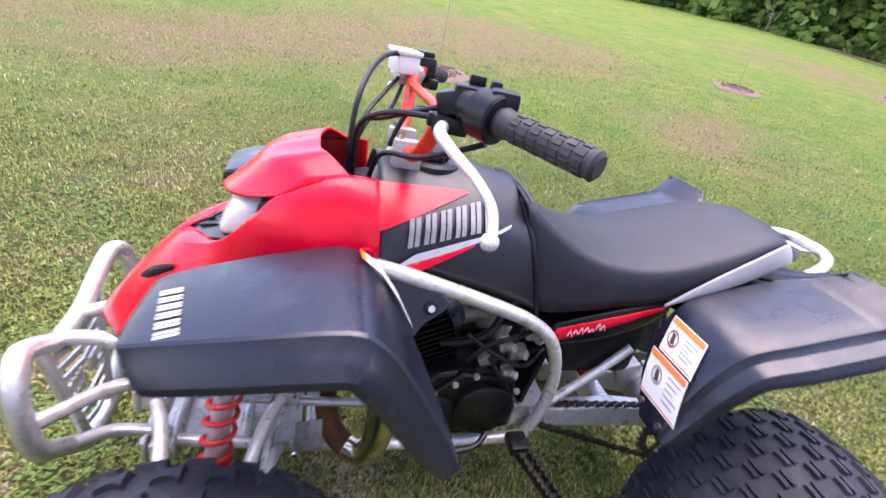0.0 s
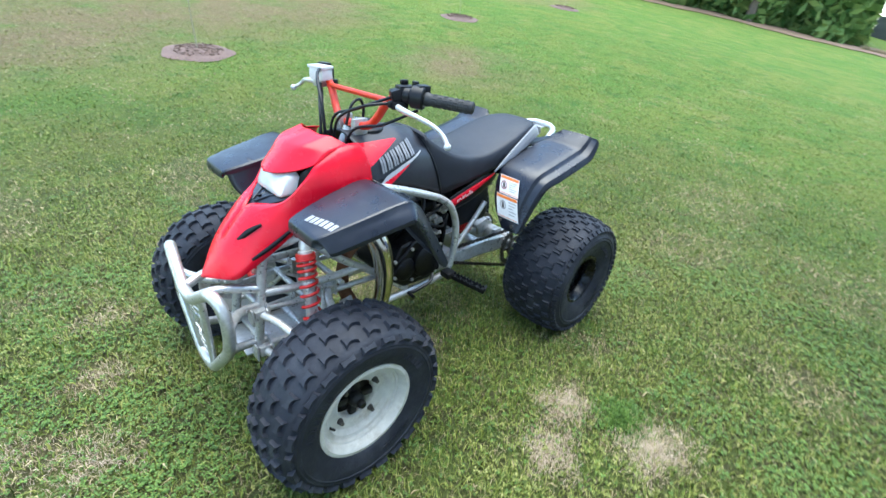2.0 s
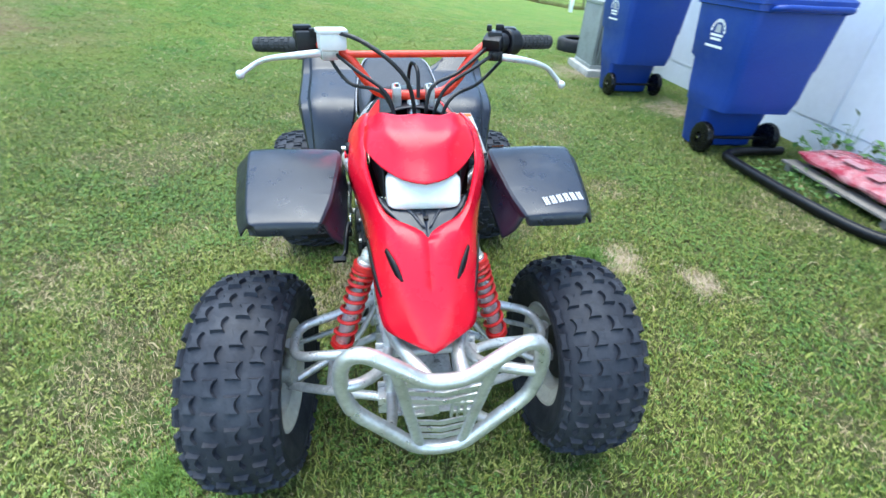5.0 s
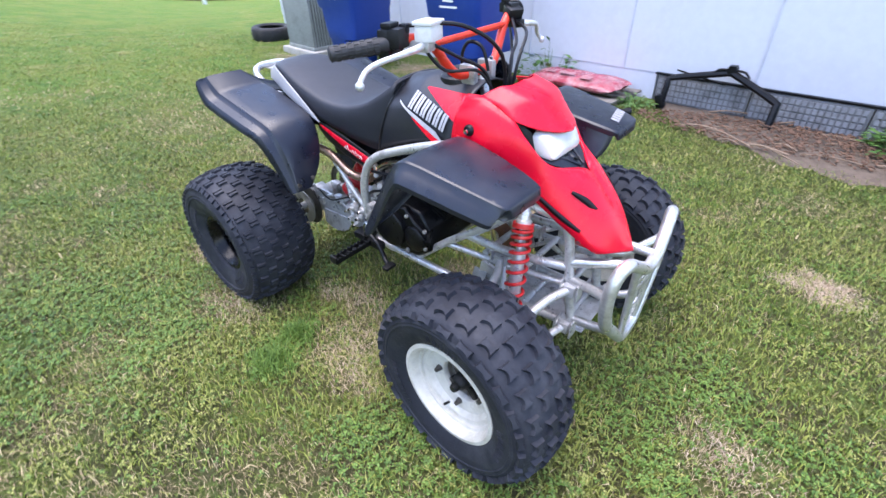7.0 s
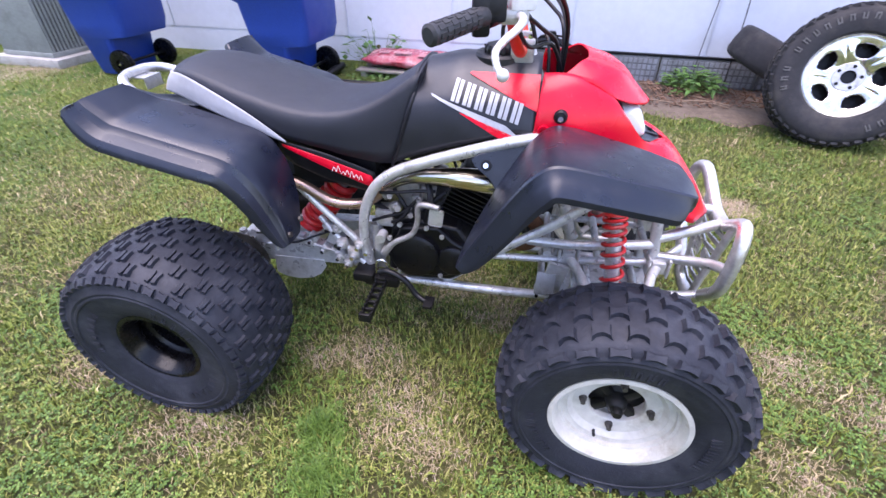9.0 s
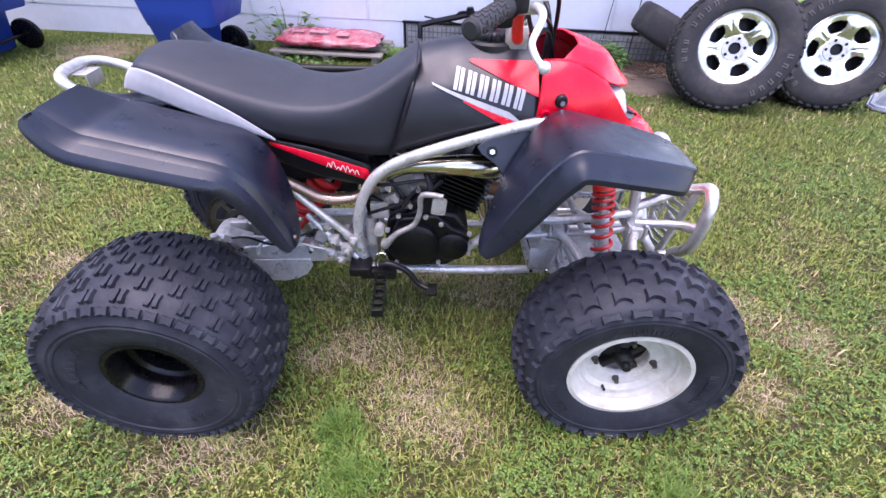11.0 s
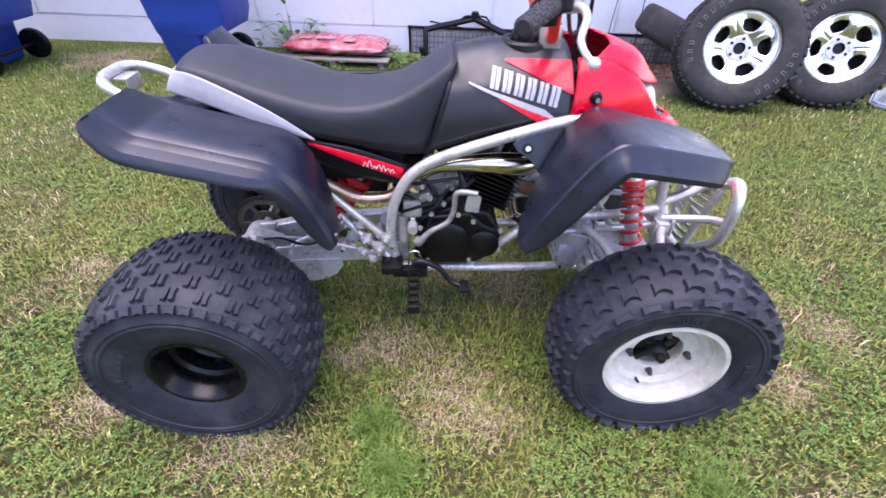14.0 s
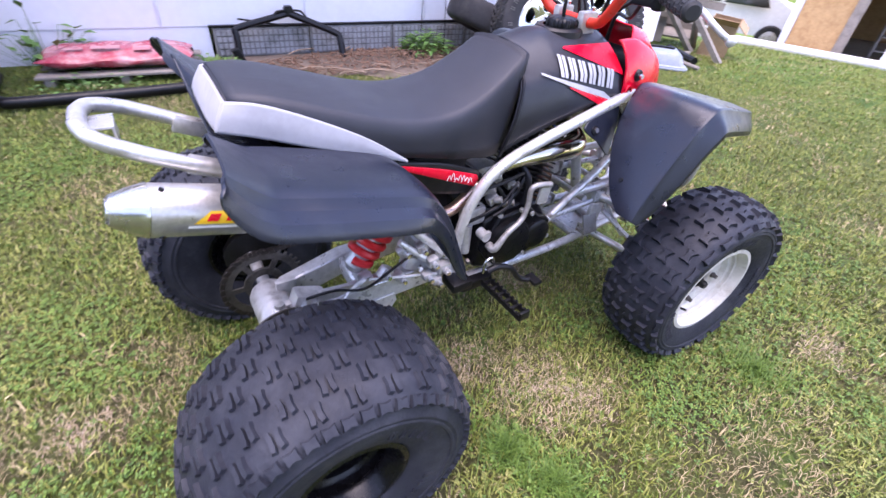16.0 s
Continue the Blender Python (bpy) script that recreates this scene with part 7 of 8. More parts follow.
tube("upright", [(2.20, 2.93, 0.0), (2.19, 2.93, 0.46), (2.175, 2.93, 0.76), (2.165, 2.93, 1.02), (2.18, 2.93, 1.05), (2.20, 2.93, 1.03)], 0.0035, BLACKSTEEL, hanger, seg=6, n=3)
tube("scroll", [(2.185, 2.93, 0.80), (2.215, 2.925, 0.765), (2.25, 2.925, 0.745), (2.28, 2.925, 0.765), (2.285, 2.925, 0.80), (2.26, 2.925, 0.82)], 0.003, BLACKSTEEL, hanger, seg=6, n=3)

# ---- clutter towards the garage ----
tub = thing("plastic_lid", "blue grey plastic tub lid lying in the grass", "tub lid", pose(3.93, 1.96, 0.0, 0, 0, -42))
shape = [(1, 0.75), (0.85, 1), (-0.85, 1), (-1, 0.75), (-1, -0.75), (-0.85, -1), (0.85, -1), (1, -0.75)]
bm = skin(bmesh.new(), [[(0.27 * c * f, 0.20 * q * f, z) for c, q in shape] for f, z in ((1.0, 0.0), (1.0, 0.03), (0.93, 0.035), (0.80, 0.11), (0.70, 0.135), (0.3, 0.14))], closed=True, cap=True)
part("shell", bm, BLUEGREY, tub, bevel=0.006)
part("rim_lip", skin(bmesh.new(), [[(0.285 * c, 0.215 * q, z) for c, q in shape] for z in (0.002, 0.022)], closed=True), BLUEGREY, tub, solid=0.012)
part("grip_bar", box(bmesh.new(), (0.05, 0.02, 0.145), (0.22, 0.035, 0.02), bev=0.006), BLACKPL, tub)
saw = thing("sawhorse", "grey weathered wooden sawhorse with loose boards behind it", "sawhorse")
for b0, b1 in (((4.78, 2.16, -0.01), (4.50, 2.48, 0.47)), ((4.66, 1.74, -0.01), (4.54, 2.19, 0.45)), ((4.95, 2.75, -0.02), (4.62, 2.56, 0.46)), ((5.02, 2.30, -0.03), (4.72, 2.22, 0.44))):
    part("leg", sweep(bmesh.new(), [b0, b1], 0.034, 4, 1), WOOD, saw)
part("beam", sweep(bmesh.new(), [(4.36, 2.66, 0.50), (4.90, 2.06, 0.43)], 0.05, 4, 1), WOOD, saw)
part("brace", sweep(bmesh.new(), [(4.85, 2.78, 0.22), (5.15, 2.30, 0.15)], 0.045, 4, 1), WOOD, saw)
part("brace", sweep(bmesh.new(), [(4.55, 2.72, 0.30), (4.98, 2.20, 0.26)], 0.035, 4, 1), WOOD, saw)
board_spots = ((4.35, 2.56, 0.27, 62, -48, 0.34), (4.62, 2.70, 0.24, 70, -52, 0.42), (4.45, 2.75, 0.30, 80, -40, 0.5), (5.02, 2.62, 0.18, 30, -60, 0.5))
for x, y, z, tilt, turn, l in board_spots:
    b = part("loose_board", box(bmesh.new(), (0, 0, 0), (l, 0.46, 0.024), bev=0.004), WOOD if l != 0.34 else CARWHITE, at=pose(x, y, z, tilt, 0, turn))
    tagged(b, "pale grey board leaning behind the truck wheels", "board", "boards leaning by the sawhorse")
for p0, p1, mat, r, lab in (((4.52, 2.25, 0.03), (4.32, 1.79, 0.03), BLACKSTEEL, 0.035, "black pole lying on the grass"), ((4.10, 1.97, 0.05), (4.17, 1.63, 0.02), WOOD, 0.018, "pale grey stick lying on the grass"), ((3.95, 2.25, 0.03), (4.55, 2.02, 0.03), WOOD, 0.02, "grey stick lying on the grass")):
    tagged(tube("pole", [p0, p1], r, mat, None, n=1, seg=8), lab, "pole", "poles on the grass")
cb = thing("cardboard_box", "small open brown cardboard box standing on the grass", "box", pose(5.02, 2.07, ground_z(5.02, 2.07), 4, -6, 28))
for nm, c, q in (("side", (0, -0.13, 0.17), (0.30, 0.006, 0.34)), ("side", (0, 0.13, 0.17), (0.30, 0.006, 0.34)), ("side", (-0.15, 0, 0.17), (0.006, 0.254, 0.34)), ("side", (0.15, 0, 0.17), (0.006, 0.254, 0.34)), ("bottom", (0, 0, 0.006), (0.29, 0.25, 0.006))):
    part(nm, box(bmesh.new(), c, q), CARD, cb)
part("flap", box(bmesh.new(), (-0.19, 0, 0.36), (0.10, 0.25, 0.006), Matrix.Rotation(0.7, 3, "Y")), CARD, cb)
part("flap", box(bmesh.new(), (0, -0.18, 0.31), (0.29, 0.006, 0.12), Matrix.Rotation(-0.9, 3, "X")), CARD, cb)

van_z = ground_z(14.25, 7.6)
van = thing("parked_car", "white car parked on the drive by the garage", "car", pose(14.25, 7.6, van_z, 0, 0, -62))
prof = [(-2.1, 0.35), (-2.15, 0.75), (-2.0, 0.95), (-1.3, 1.02), (-0.75, 1.5), (0.7, 1.55), (1.5, 1.1), (2.1, 1.0), (2.2, 0.7), (2.15, 0.35)]
bm = skin(bmesh.new(), [[(x, y * (1 if z < 1.05 else 0.86), z) for x, z in prof] for y in (-0.88, -0.8, 0.8, 0.88)], cap=False)
skin(bm, [[(x, -0.88 * (1 if z < 1.05 else 0.86), z), (x, -0.88 * (1 if z < 1.05 else 0.86), 0.35)] for x, z in prof])
skin(bm, [[(x, 0.88 * (1 if z < 1.05 else 0.86), z), (x, 0.88 * (1 if z < 1.05 else 0.86), 0.35)] for x, z in prof])
part("body", bm, CARWHITE, van, sharp=25)
for s in (1, -1):
    for x0, x1 in ((-1.05, -0.1), (0.0, 1.1)):
        bm = skin(bmesh.new(), [[(x0, s * 0.885, 1.04), (x1, s * 0.885, 1.04)], [(x0 + 0.25, s * 0.772, 1.44), (x1 - 0.25 if x0 >= 0 else x1, s * 0.772, 1.46)]])
        part("side_window", bm, GLASSDARK, van, solid=0.01)
    for x in (-1.35, 1.35):
        bm = lathe(bmesh.new(), [(0, -0.09), (0.2, -0.10), (0.31, -0.10), (0.33, -0.06), (0.33, 0.06), (0.31, 0.10), (0.2, 0.10), (0, 0.09)], 32, "y")
        w = part("wheel", bm, ROADTYRE, van, at=pose(x, s * 0.83, 0.33))
        part("wheel_trim", lathe(bmesh.new(), [(0, s * 0.112), (0.17, s * 0.108), (0.20, s * 0.10)], 24, "y"), CASTALU, w)

gz = -1.15
garage = thing("garage", "open garage with strand board walls and white trim", "garage", pose(12.15, 3.26, gz, 0, 0, 112))
part("front_wall", box(bmesh.new(), (0.84, 0, 1.3), (0.84, 0.14, 2.7)), OSB, garage)
part("corner_trim", box(bmesh.new(), (1.34, -0.03, 1.3), (0.14, 0.24, 2.7), bev=0.01), WALL, garage)
part("jamb", box(bmesh.new(), (0.33, 0.0, 1.3), (0.18, 0.20, 2.7), bev=0.01), WOOD, garage)
part("side_wall", box(bmesh.new(), (1.3, -2.6, 1.3), (0.12, 5.0, 2.7)), OSB, garage)
part("back_wall", box(bmesh.new(), (-1.0, -5.0, 1.3), (4.6, 0.12, 2.7)), OSB, garage)
part("side_wall", box(bmesh.new(), (-3.2, -2.6, 1.3), (0.12, 5.0, 2.7)), OSB, garage)
part("roof", box(bmesh.new(), (-1.0, -2.5, 2.72), (4.9, 5.5, 0.14)), WOOD, garage)
part("floor_slab", box(bmesh.new(), (-1.0, -2.4, -0.06), (4.6, 5.2, 0.14)), CONCRETE, garage)
part("door_leaf", box(bmesh.new(), (-0.62, 1.95, 0.72), (0.8, 0.06, 1.3), Matrix.Rotation(0.3, 3, "Z"), 0.01), CARWHITE, garage)
shelf = thing("shelf_unit", "brown wooden shelf with dark things in the garage", "shelf", garage.matrix_basis @ pose(-0.75, -1.6, 0.02))
for k in range(4):
    part("shelf_board", box(bmesh.new(), (0, 0, 0.25 + 0.28 * k), (0.9, 0.35, 0.03), bev=0.004), WOOD, shelf)
for x in (-0.43, 0.43):
    part("shelf_post", box(bmesh.new(), (x, 0, 0.60), (0.05, 0.35, 1.2), bev=0.004), WOOD, shelf)
bm = bmesh.new()
rows = []
for i in range(14):
    f = i / 13
    rows.append([(7.3 + 5.6 * f + q * (1.0 - 0.3 * f), 3.3 + 2.2 * f - q * 2.6, ground_z(7.3 + 5.6 * f + q * (1.0 - 0.3 * f), 3.3 + 2.2 * f - q * 2.6) + 0.10) for q in (-0.45, 0, 0.5, 1.0)])
skin(bm, rows)
tagged(part("concrete_apron", bm, APRON, solid=0.14, sharp=180), "pale concrete drive in front of the garage", "drive", kind="structure")


# ---- trees, saplings and the wood's edge ----
BARK = material("grey_brown_bark", (0.12, 0.092, 0.066), 0.9, dirt=(0.08, 0.06, 0.045), dirt_scale=10, dirt_amount=0.5, grain=60, bump=0.8)


def foliage(name, a, b):
    m = bpy.data.materials.new(name)
    m.use_nodes = True
    nt = m.node_tree
    p = nt.nodes["Principled BSDF"]
    g = nt.nodes.new("ShaderNodeNewGeometry")
    nt.links.new(mix_rgb(nt, g.outputs["Random Per Island"], a, b), p.inputs["Base Color"])
    p.inputs["Roughness"].default_value = 0.6
    p.inputs["Specular IOR Level"].default_value = 0.12
    return m


TREELEAF = foliage("tree_leaves", (0.05, 0.12, 0.03), (0.27, 0.38, 0.13))


def tree(m, h, crown_r, label, seed, lean=0.0):
    rnd = random.Random(seed)
    t = thing("tree", label, "tree", m, "trees at the wood's edge")
    bm = bmesh.new()
    top = Vector((lean * h, 0.1 * h * rnd.uniform(-1, 1), h * 0.8))
    sweep(bm, [(0, 0, -0.3), top * 0.3 + Vector((0.1, 0, 0)), top * 0.65, top], [0.15, 0.12, 0.085, 0.03], 10, 3)
    ends = []
    for k in range(9):
        f = rnd.uniform(0.25, 0.95)
        a = rnd.uniform(0, 6.3)
        e = top * f + Vector((math.cos(a), math.sin(a), rnd.uniform(0.1, 0.8))) * crown_r * rnd.uniform(0.5, 0.9)
        sweep(bm, [top * f, (top * f + e) / 2 + Vector((0, 0, 0.1)), e], [0.05, 0.035, 0.012], 6, 2)
        ends.append(e)
    part("trunk", bm, BARK, t)
    verts, faces = [], []
    for e in ends + [top]:
        for k in range(150):
            p = e + Vector((rnd.gauss(0, 1), rnd.gauss(0, 1), rnd.gauss(0, 0.75))) * crown_r * 0.30
            if p.z < h * 0.02:
                continue
            u = Vector((rnd.gauss(0, 1), rnd.gauss(0, 1), rnd.gauss(0, 1))).normalized()
            v = u.orthogonal().normalized()
            s = rnd.uniform(0.07, 0.17)
            o = len(verts)
            verts += [p - u * s, p + v * s * 0.55, p + u * s, p - v * s * 0.55]
            faces += [(o, o + 1, o + 2, o + 3)]
    me = bpy.data.meshes.new("crown")
    me.from_pydata(verts, [], faces)
    me.materials.append(TREELEAF)
    ob = new("crown", me)
    ob.parent = t
    return t


def spot(az, d, eye=(1.4, 1.2)):
    x, y = eye[0] + d * math.cos(radians(az)), eye[1] + d * math.sin(radians(az))
    return x, y, ground_z(x, y)


kinds = []
for k in range(3):
    x, y, z = spot(-150 - 8 * k, 35)
    kinds.append(tree(pose(x, y, z), 7.5 + k, 2.3 + 0.25 * k, "leafy green tree at the edge of the wood", 50 + k, 0.04 * (k - 1)))
rnd = random.Random(9)
for k in range(20):
    az = -112 - 2.75 * k + rnd.uniform(-0.9, 0.9)
    x, y, z = spot(az, 36 + rnd.uniform(-2.0, 6.0))
    copy_thing(kinds[k % 3], pose(x, y, z, 0, 0, rnd.uniform(0, 360)))
for az, d, size in ((-162.5, 31.0, 1.5), (-146.0, 32.0, 1.8)):
    x, y, z = spot(az, d)
    copy_thing(kinds[1], pose(x, y, z, 0, 0, az) @ Matrix.Scale(size, 4))
# undergrowth along the edge
verts, faces = [], []
for k in range(60000):
    az = rnd.uniform(-172, -104)
    x, y, z = spot(az, rnd.choice((rnd.uniform(31.4, 38), rnd.uniform(38, 54))) + 0.8 * math.sin(az * 0.9))
    p = Vector((x, y, z + 0.05 + 7.0 * rnd.random() ** 1.5))
    u = Vector((rnd.gauss(0, 1), rnd.gauss(0, 1), rnd.gauss(0, 1))).normalized()
    v = u.orthogonal().normalized()
    s = rnd.uniform(0.16, 0.42)
    o = len(verts)
    verts += [p - u * s, p + v * s * 0.6, p + u * s, p - v * s * 0.6]
    faces += [(o, o + 1, o + 2, o + 3)]
me = bpy.data.meshes.new("undergrowth")
me.from_pydata(verts, [], faces)
me.materials.append(TREELEAF)
tagged(new("undergrowth", me), "dense green undergrowth along the edge of the wood", "undergrowth", kind="stuff")
bm = bmesh.new()
REDMULCH = material("pale_red_brown_mulch", (0.21, 0.13, 0.08), 0.9, dirt=(0.16, 0.10, 0.06), dirt_scale=3, dirt_amount=0.5, grain=30, bump=0.6)
rows = []
for az in range(-178, -137):
    wide = min(1.0, (-137 - az) / 14)
    start = 28.2 + 0.5 * math.sin(az * 0.5) + 0.25 * math.sin(az * 1.7) + 3.0 * (1 - wide)
    rows.append([(x, y, z + 0.03) for x, y, z in (spot(az, start + dd * (0.3 + 0.7 * wide)) for dd in (0, 1.0, 2.2, 3.6, 6.0))])
skin(bm, rows)
tagged(part("mulch_border", bm, REDMULCH, sharp=180), "red brown mulch strip below the trees", "mulch border", kind="structure")

# far tree line and field edge on the low side
verts, faces = [], []
for k in range(14000):
    az = rnd.uniform(-8, 186)
    d = rnd.uniform(58, 66)
    x, y, z = spot(az, d)
    p = Vector((x, y, z + rnd.uniform(0, 5.5 + 2 * math.sin(az * 0.7) + math.sin(az * 2.3))))
    u = Vector((rnd.gauss(0, 1), rnd.gauss(0, 1), rnd.gauss(0, 1))).normalized()
    v = u.orthogonal().normalized()
    s = rnd.uniform(0.3, 0.7)
    o = len(verts)
    verts += [p - u * s, p + v * s * 0.7, p + u * s, p - v * s * 0.7]
    faces += [(o, o + 1, o + 2, o + 3)]
me = bpy.data.meshes.new("far_tree_line")
me.from_pydata(verts, [], faces)
me.materials.append(TREELEAF)
tagged(new("far_tree_line", me), "distant green tree line beyond the lawn", "tree line", kind="stuff")

# grey slatted fence at the far end of the lawn
FENCE = material("weathered_grey_fence", (0.11, 0.11, 0.12), 0.8, dirt=(0.06, 0.06, 0.065), dirt_scale=2, tone=0.2)
fence = thing("fence", "low dark grey slatted fence beyond the lawn", "fence", pose(-46.5, -2.6, ground_z(-46.5, -2.6), 0, 0, 35))
for zz in (0.25, 1.9):
    part("rail", box(bmesh.new(), (0, 0.05, zz), (16.0, 0.05, 0.12)), FENCE, fence, at=pose(2.0, 0, 0))
slat_mesh = None
for k in range(80):
    if slat_mesh is None:
        sl = part("slat", box(bmesh.new(), (0, 0, 1.05), (0.15, 0.03, 2.1)), FENCE, fence, at=pose(-5.9, 0, 0))
        slat_mesh = sl.data
    else:
        sl = new("slat", slat_mesh)
        sl.parent = fence
        sl.matrix_basis = pose(-5.9 + 0.2 * k, 0, 0)

part("white_panel", box(bmesh.new(), (12.0, 0.05, 1.1), (4.0, 0.1, 2.2)), STICKERW, fence)

# wire fence and rough grass beyond the low lawn
wf = thing("wire_fence", "thin wire fence with wooden posts beyond the lawn", "fence")
line = [spot(az, 31 + 0.02 * (az - 150)) for az in range(120, 187, 5)]
for x, y, z in line:
    part("post", box(bmesh.new(), (0, 0, 0.55), (0.09, 0.09, 1.3), bev=0.01), BARK, wf, at=pose(x, y, z))
for h in (0.35, 0.75, 1.1):
    tube("wire", [(x, y, z + h) for x, y, z in line], 0.012, BARK, wf, n=1, seg=5)
verts, faces = [], []
for k in range(9000):
    az = rnd.uniform(118, 188)
    x, y, z = spot(az, 31 + rnd.uniform(-0.5, 0.6))
    a, hgt = rnd.uniform(0, 6.3), rnd.uniform(0.12, 0.42)
    o = len(verts)
    verts += [(x - 0.03, y, z), (x + 0.03, y, z), (x + 0.12 * math.cos(a), y + 0.12 * math.sin(a), z + hgt)]
    faces += [(o, o + 1, o + 2)]
me = bpy.data.meshes.new("rough_grass")
me.from_pydata(verts, [], faces)
me.materials.append(foliage("rough_dry_grass", (0.12, 0.13, 0.04), (0.30, 0.25, 0.11)))
tagged(new("rough_grass", me), "uncut brownish grass along the far wire fence", "grass", kind="stuff")

# mulch rings with thin saplings
SAPBARK = material("pale_young_bark", (0.34, 0.29, 0.21), 0.85, dirt=(0.24, 0.20, 0.14), dirt_scale=20)
RINGSOIL = material("violet_brown_ring_soil", (0.17, 0.105, 0.085), 0.95, dirt=(0.10, 0.065, 0.055), dirt_scale=9, dirt_amount=0.7, grain=70, bump=0.9)
for x, y, r, hgt in ((-0.23, -5.40, 0.42, 1.5), (-6.1, -6.9, 0.42, 1.3), (-11.5, -8.0, 0.45, 1.4)):
    bm = bmesh.new()
    skin(bm, [[(x + r * q * (1 + 0.06 * math.sin(5 * w)) * math.cos(w), y + r * q * (1 + 0.06 * math.sin(5 * w)) * math.sin(w), ground_z(x + r * q * math.cos(w), y + r * q * math.sin(w)) + 0.006 + 0.05 * (1 - q * q))
               for w in (2 * math.pi * k / 28 for k in range(28))] for q in (0.02, 0.35, 0.7, 0.9, 1.0)], closed=True)
    tagged(part("mulch_ring", bm, RINGSOIL, sharp=180), "round patch of soil and bark in the lawn", "mulch ring", "mulch rings with saplings")
    chips("bark_mulch", x, y, r * 0.7, r * 0.7, 320, MULCH, "reddish brown bark chips round a sapling", "bark mulch", 0.03)
    sp = thing("sapling", "thin bare young tree in a mulch ring", "sapling", pose(x, y, ground_z(x, y)), "young trees on the lawn")
    tube("stem", [(0, 0, 0), (0.02, 0.01, hgt * 0.5), (0.0, 0.03, hgt)], [0.006, 0.005, 0.003], SAPBARK, sp, seg=6)
    for k in range(7):
        a, f = rnd.uniform(0, 6.3), rnd.uniform(0.35, 0.95)
        tube("shoot", [(0.01, 0.01, hgt * f), (0.10 * math.cos(a), 0.10 * math.sin(a), hgt * f + 0.12), (0.16 * math.cos(a), 0.16 * math.sin(a), hgt * f + 0.28)], 0.0022, SAPBARK, sp, seg=5, n=2)
post = tagged(part("marker_post", box(bmesh.new(), (0, 0, 0.3), (0.16, 0.16, 0.6), bev=0.02), STICKERW, at=pose(*spot(157, 26, (1.44, -1.06)))), "short white post standing on the far lawn", "post")

# ---- grass ----
rs = np.random.RandomState(3)


def blade_mat(name, cols, rough=0.55):
    m = bpy.data.materials.new(name)
    m.use_nodes = True
    nt = m.node_tree
    p = nt.nodes["Principled BSDF"]
    g = nt.nodes.new("ShaderNodeNewGeometry")
    r = nt.nodes.new("ShaderNodeValToRGB")
    el = r.color_ramp.elements
    el[0].color, el[1].color = (*cols[0], 1), (*cols[-1], 1)
    for k, c in enumerate(cols[1:-1]):
        el.new((k + 1) / (len(cols) - 1)).color = (*c, 1)
    nt.links.new(g.outputs["Random Per Island"], r.inputs["Fac"])
    tc = nt.nodes.new("ShaderNodeTexCoord")
    c = mix_rgb(nt, noise_node(nt, tc.outputs["Object"], 1.1, 6, 0.7, 0.4, 0.6), r.outputs["Color"], mix_rgb(nt, 0.35, r.outputs["Color"], cols[-1]))
    nt.links.new(c, p.inputs["Base Color"])
    p.inputs["Roughness"].default_value = rough
    p.inputs["Specular IOR Level"].default_value = 0.3
    return m


BLADE = blade_mat("grass_blade", [(0.026, 0.056, 0.007), (0.080, 0.132, 0.017), (0.130, 0.200, 0.026), (0.21, 0.25, 0.042), (0.31, 0.30, 0.085)])
DEEPLEAF = blade_mat("clover_leaf", [(0.016, 0.050, 0.008), (0.045, 0.105, 0.016), (0.085, 0.165, 0.026), (0.15, 0.24, 0.045)], 0.55)
PALELEAF = blade_mat("yellow_green_leaf", [(0.078, 0.108, 0.017), (0.135, 0.170, 0.030), (0.205, 0.230, 0.048), (0.31, 0.30, 0.095)])
STRAW = blade_mat("dry_straw", [(0.12, 0.08, 0.040), (0.26, 0.19, 0.095), (0.36, 0.28, 0.145), (0.50, 0.41, 0.235)], 0.7)
# bare and deep green spots of the lawn: x, y, radius
BARE = ((0.404, 0.703, 0.10), (0.323, 0.988, 0.12), (0.60, 0.785, 0.09), (0.51, 1.286, 0.10), (0.60, -0.40, 0.13), (0.45, -0.22, 0.12), (0.72, -0.48, 0.10), (1.75, 0.99, 0.13), (-0.76, -3.37, 0.35), (-0.46, 0.0, 0.10), (-3.9, 2.3, 0.45), (-2.2, 2.75, 0.35), (0.10, -0.57, 0.12), (0.84, 0.05, 0.14), (0.31, -0.28, 0.07), (-0.33, -0.45, 0.11), (-0.70, 0.12, 0.09), (1.61, -0.35, 0.10), (1.87, -0.13, 0.12), (1.54, -0.70, 0.10), (0.65, 0.16, 0.12), (1.68, 0.0, 0.13))
DEEP = ((0.47, -0.62, 0.07), (0.30, 0.86, 0.09), (0.42, -0.50, 0.06), (1.24, -0.65, 0.10), (-0.5, -0.30, 0.14), (0.1, 1.5, 0.2), (1.90, -0.35, 0.12), (2.43, 0.96, 0.22), (-0.60, 0.38, 0.14), (0.95, -0.62, 0.12), (-0.62, -0.18, 0.15))
DRY_HILL = ((1.5, -6.5, 1.2), (-0.9, -8.4, 1.7), (-3.1, -8.4, 1.0), (3.2, -5.2, 0.9), (-2.9, -3.85, 0.5), (-4.4, -4.25, 0.55), (-12.4, -11.2, 1.8), (5.5, -5.6, 1.0))


def hill_np(x, y):
    def sp(v, w):
        return w * np.log1p(np.exp(np.minimum(40, v / w)))
    return 0.15 * sp(-0.42 * x - 0.91 * y - 2.0, 0.8) - 0.05 * sp(-0.866 * x + 0.5 * y - 6.0, 1.0) - 0.16 * sp(0.9 * x + 0.43 * y - 6.2, 0.5)


LATTICE = np.random.RandomState(17).rand(256, 256)


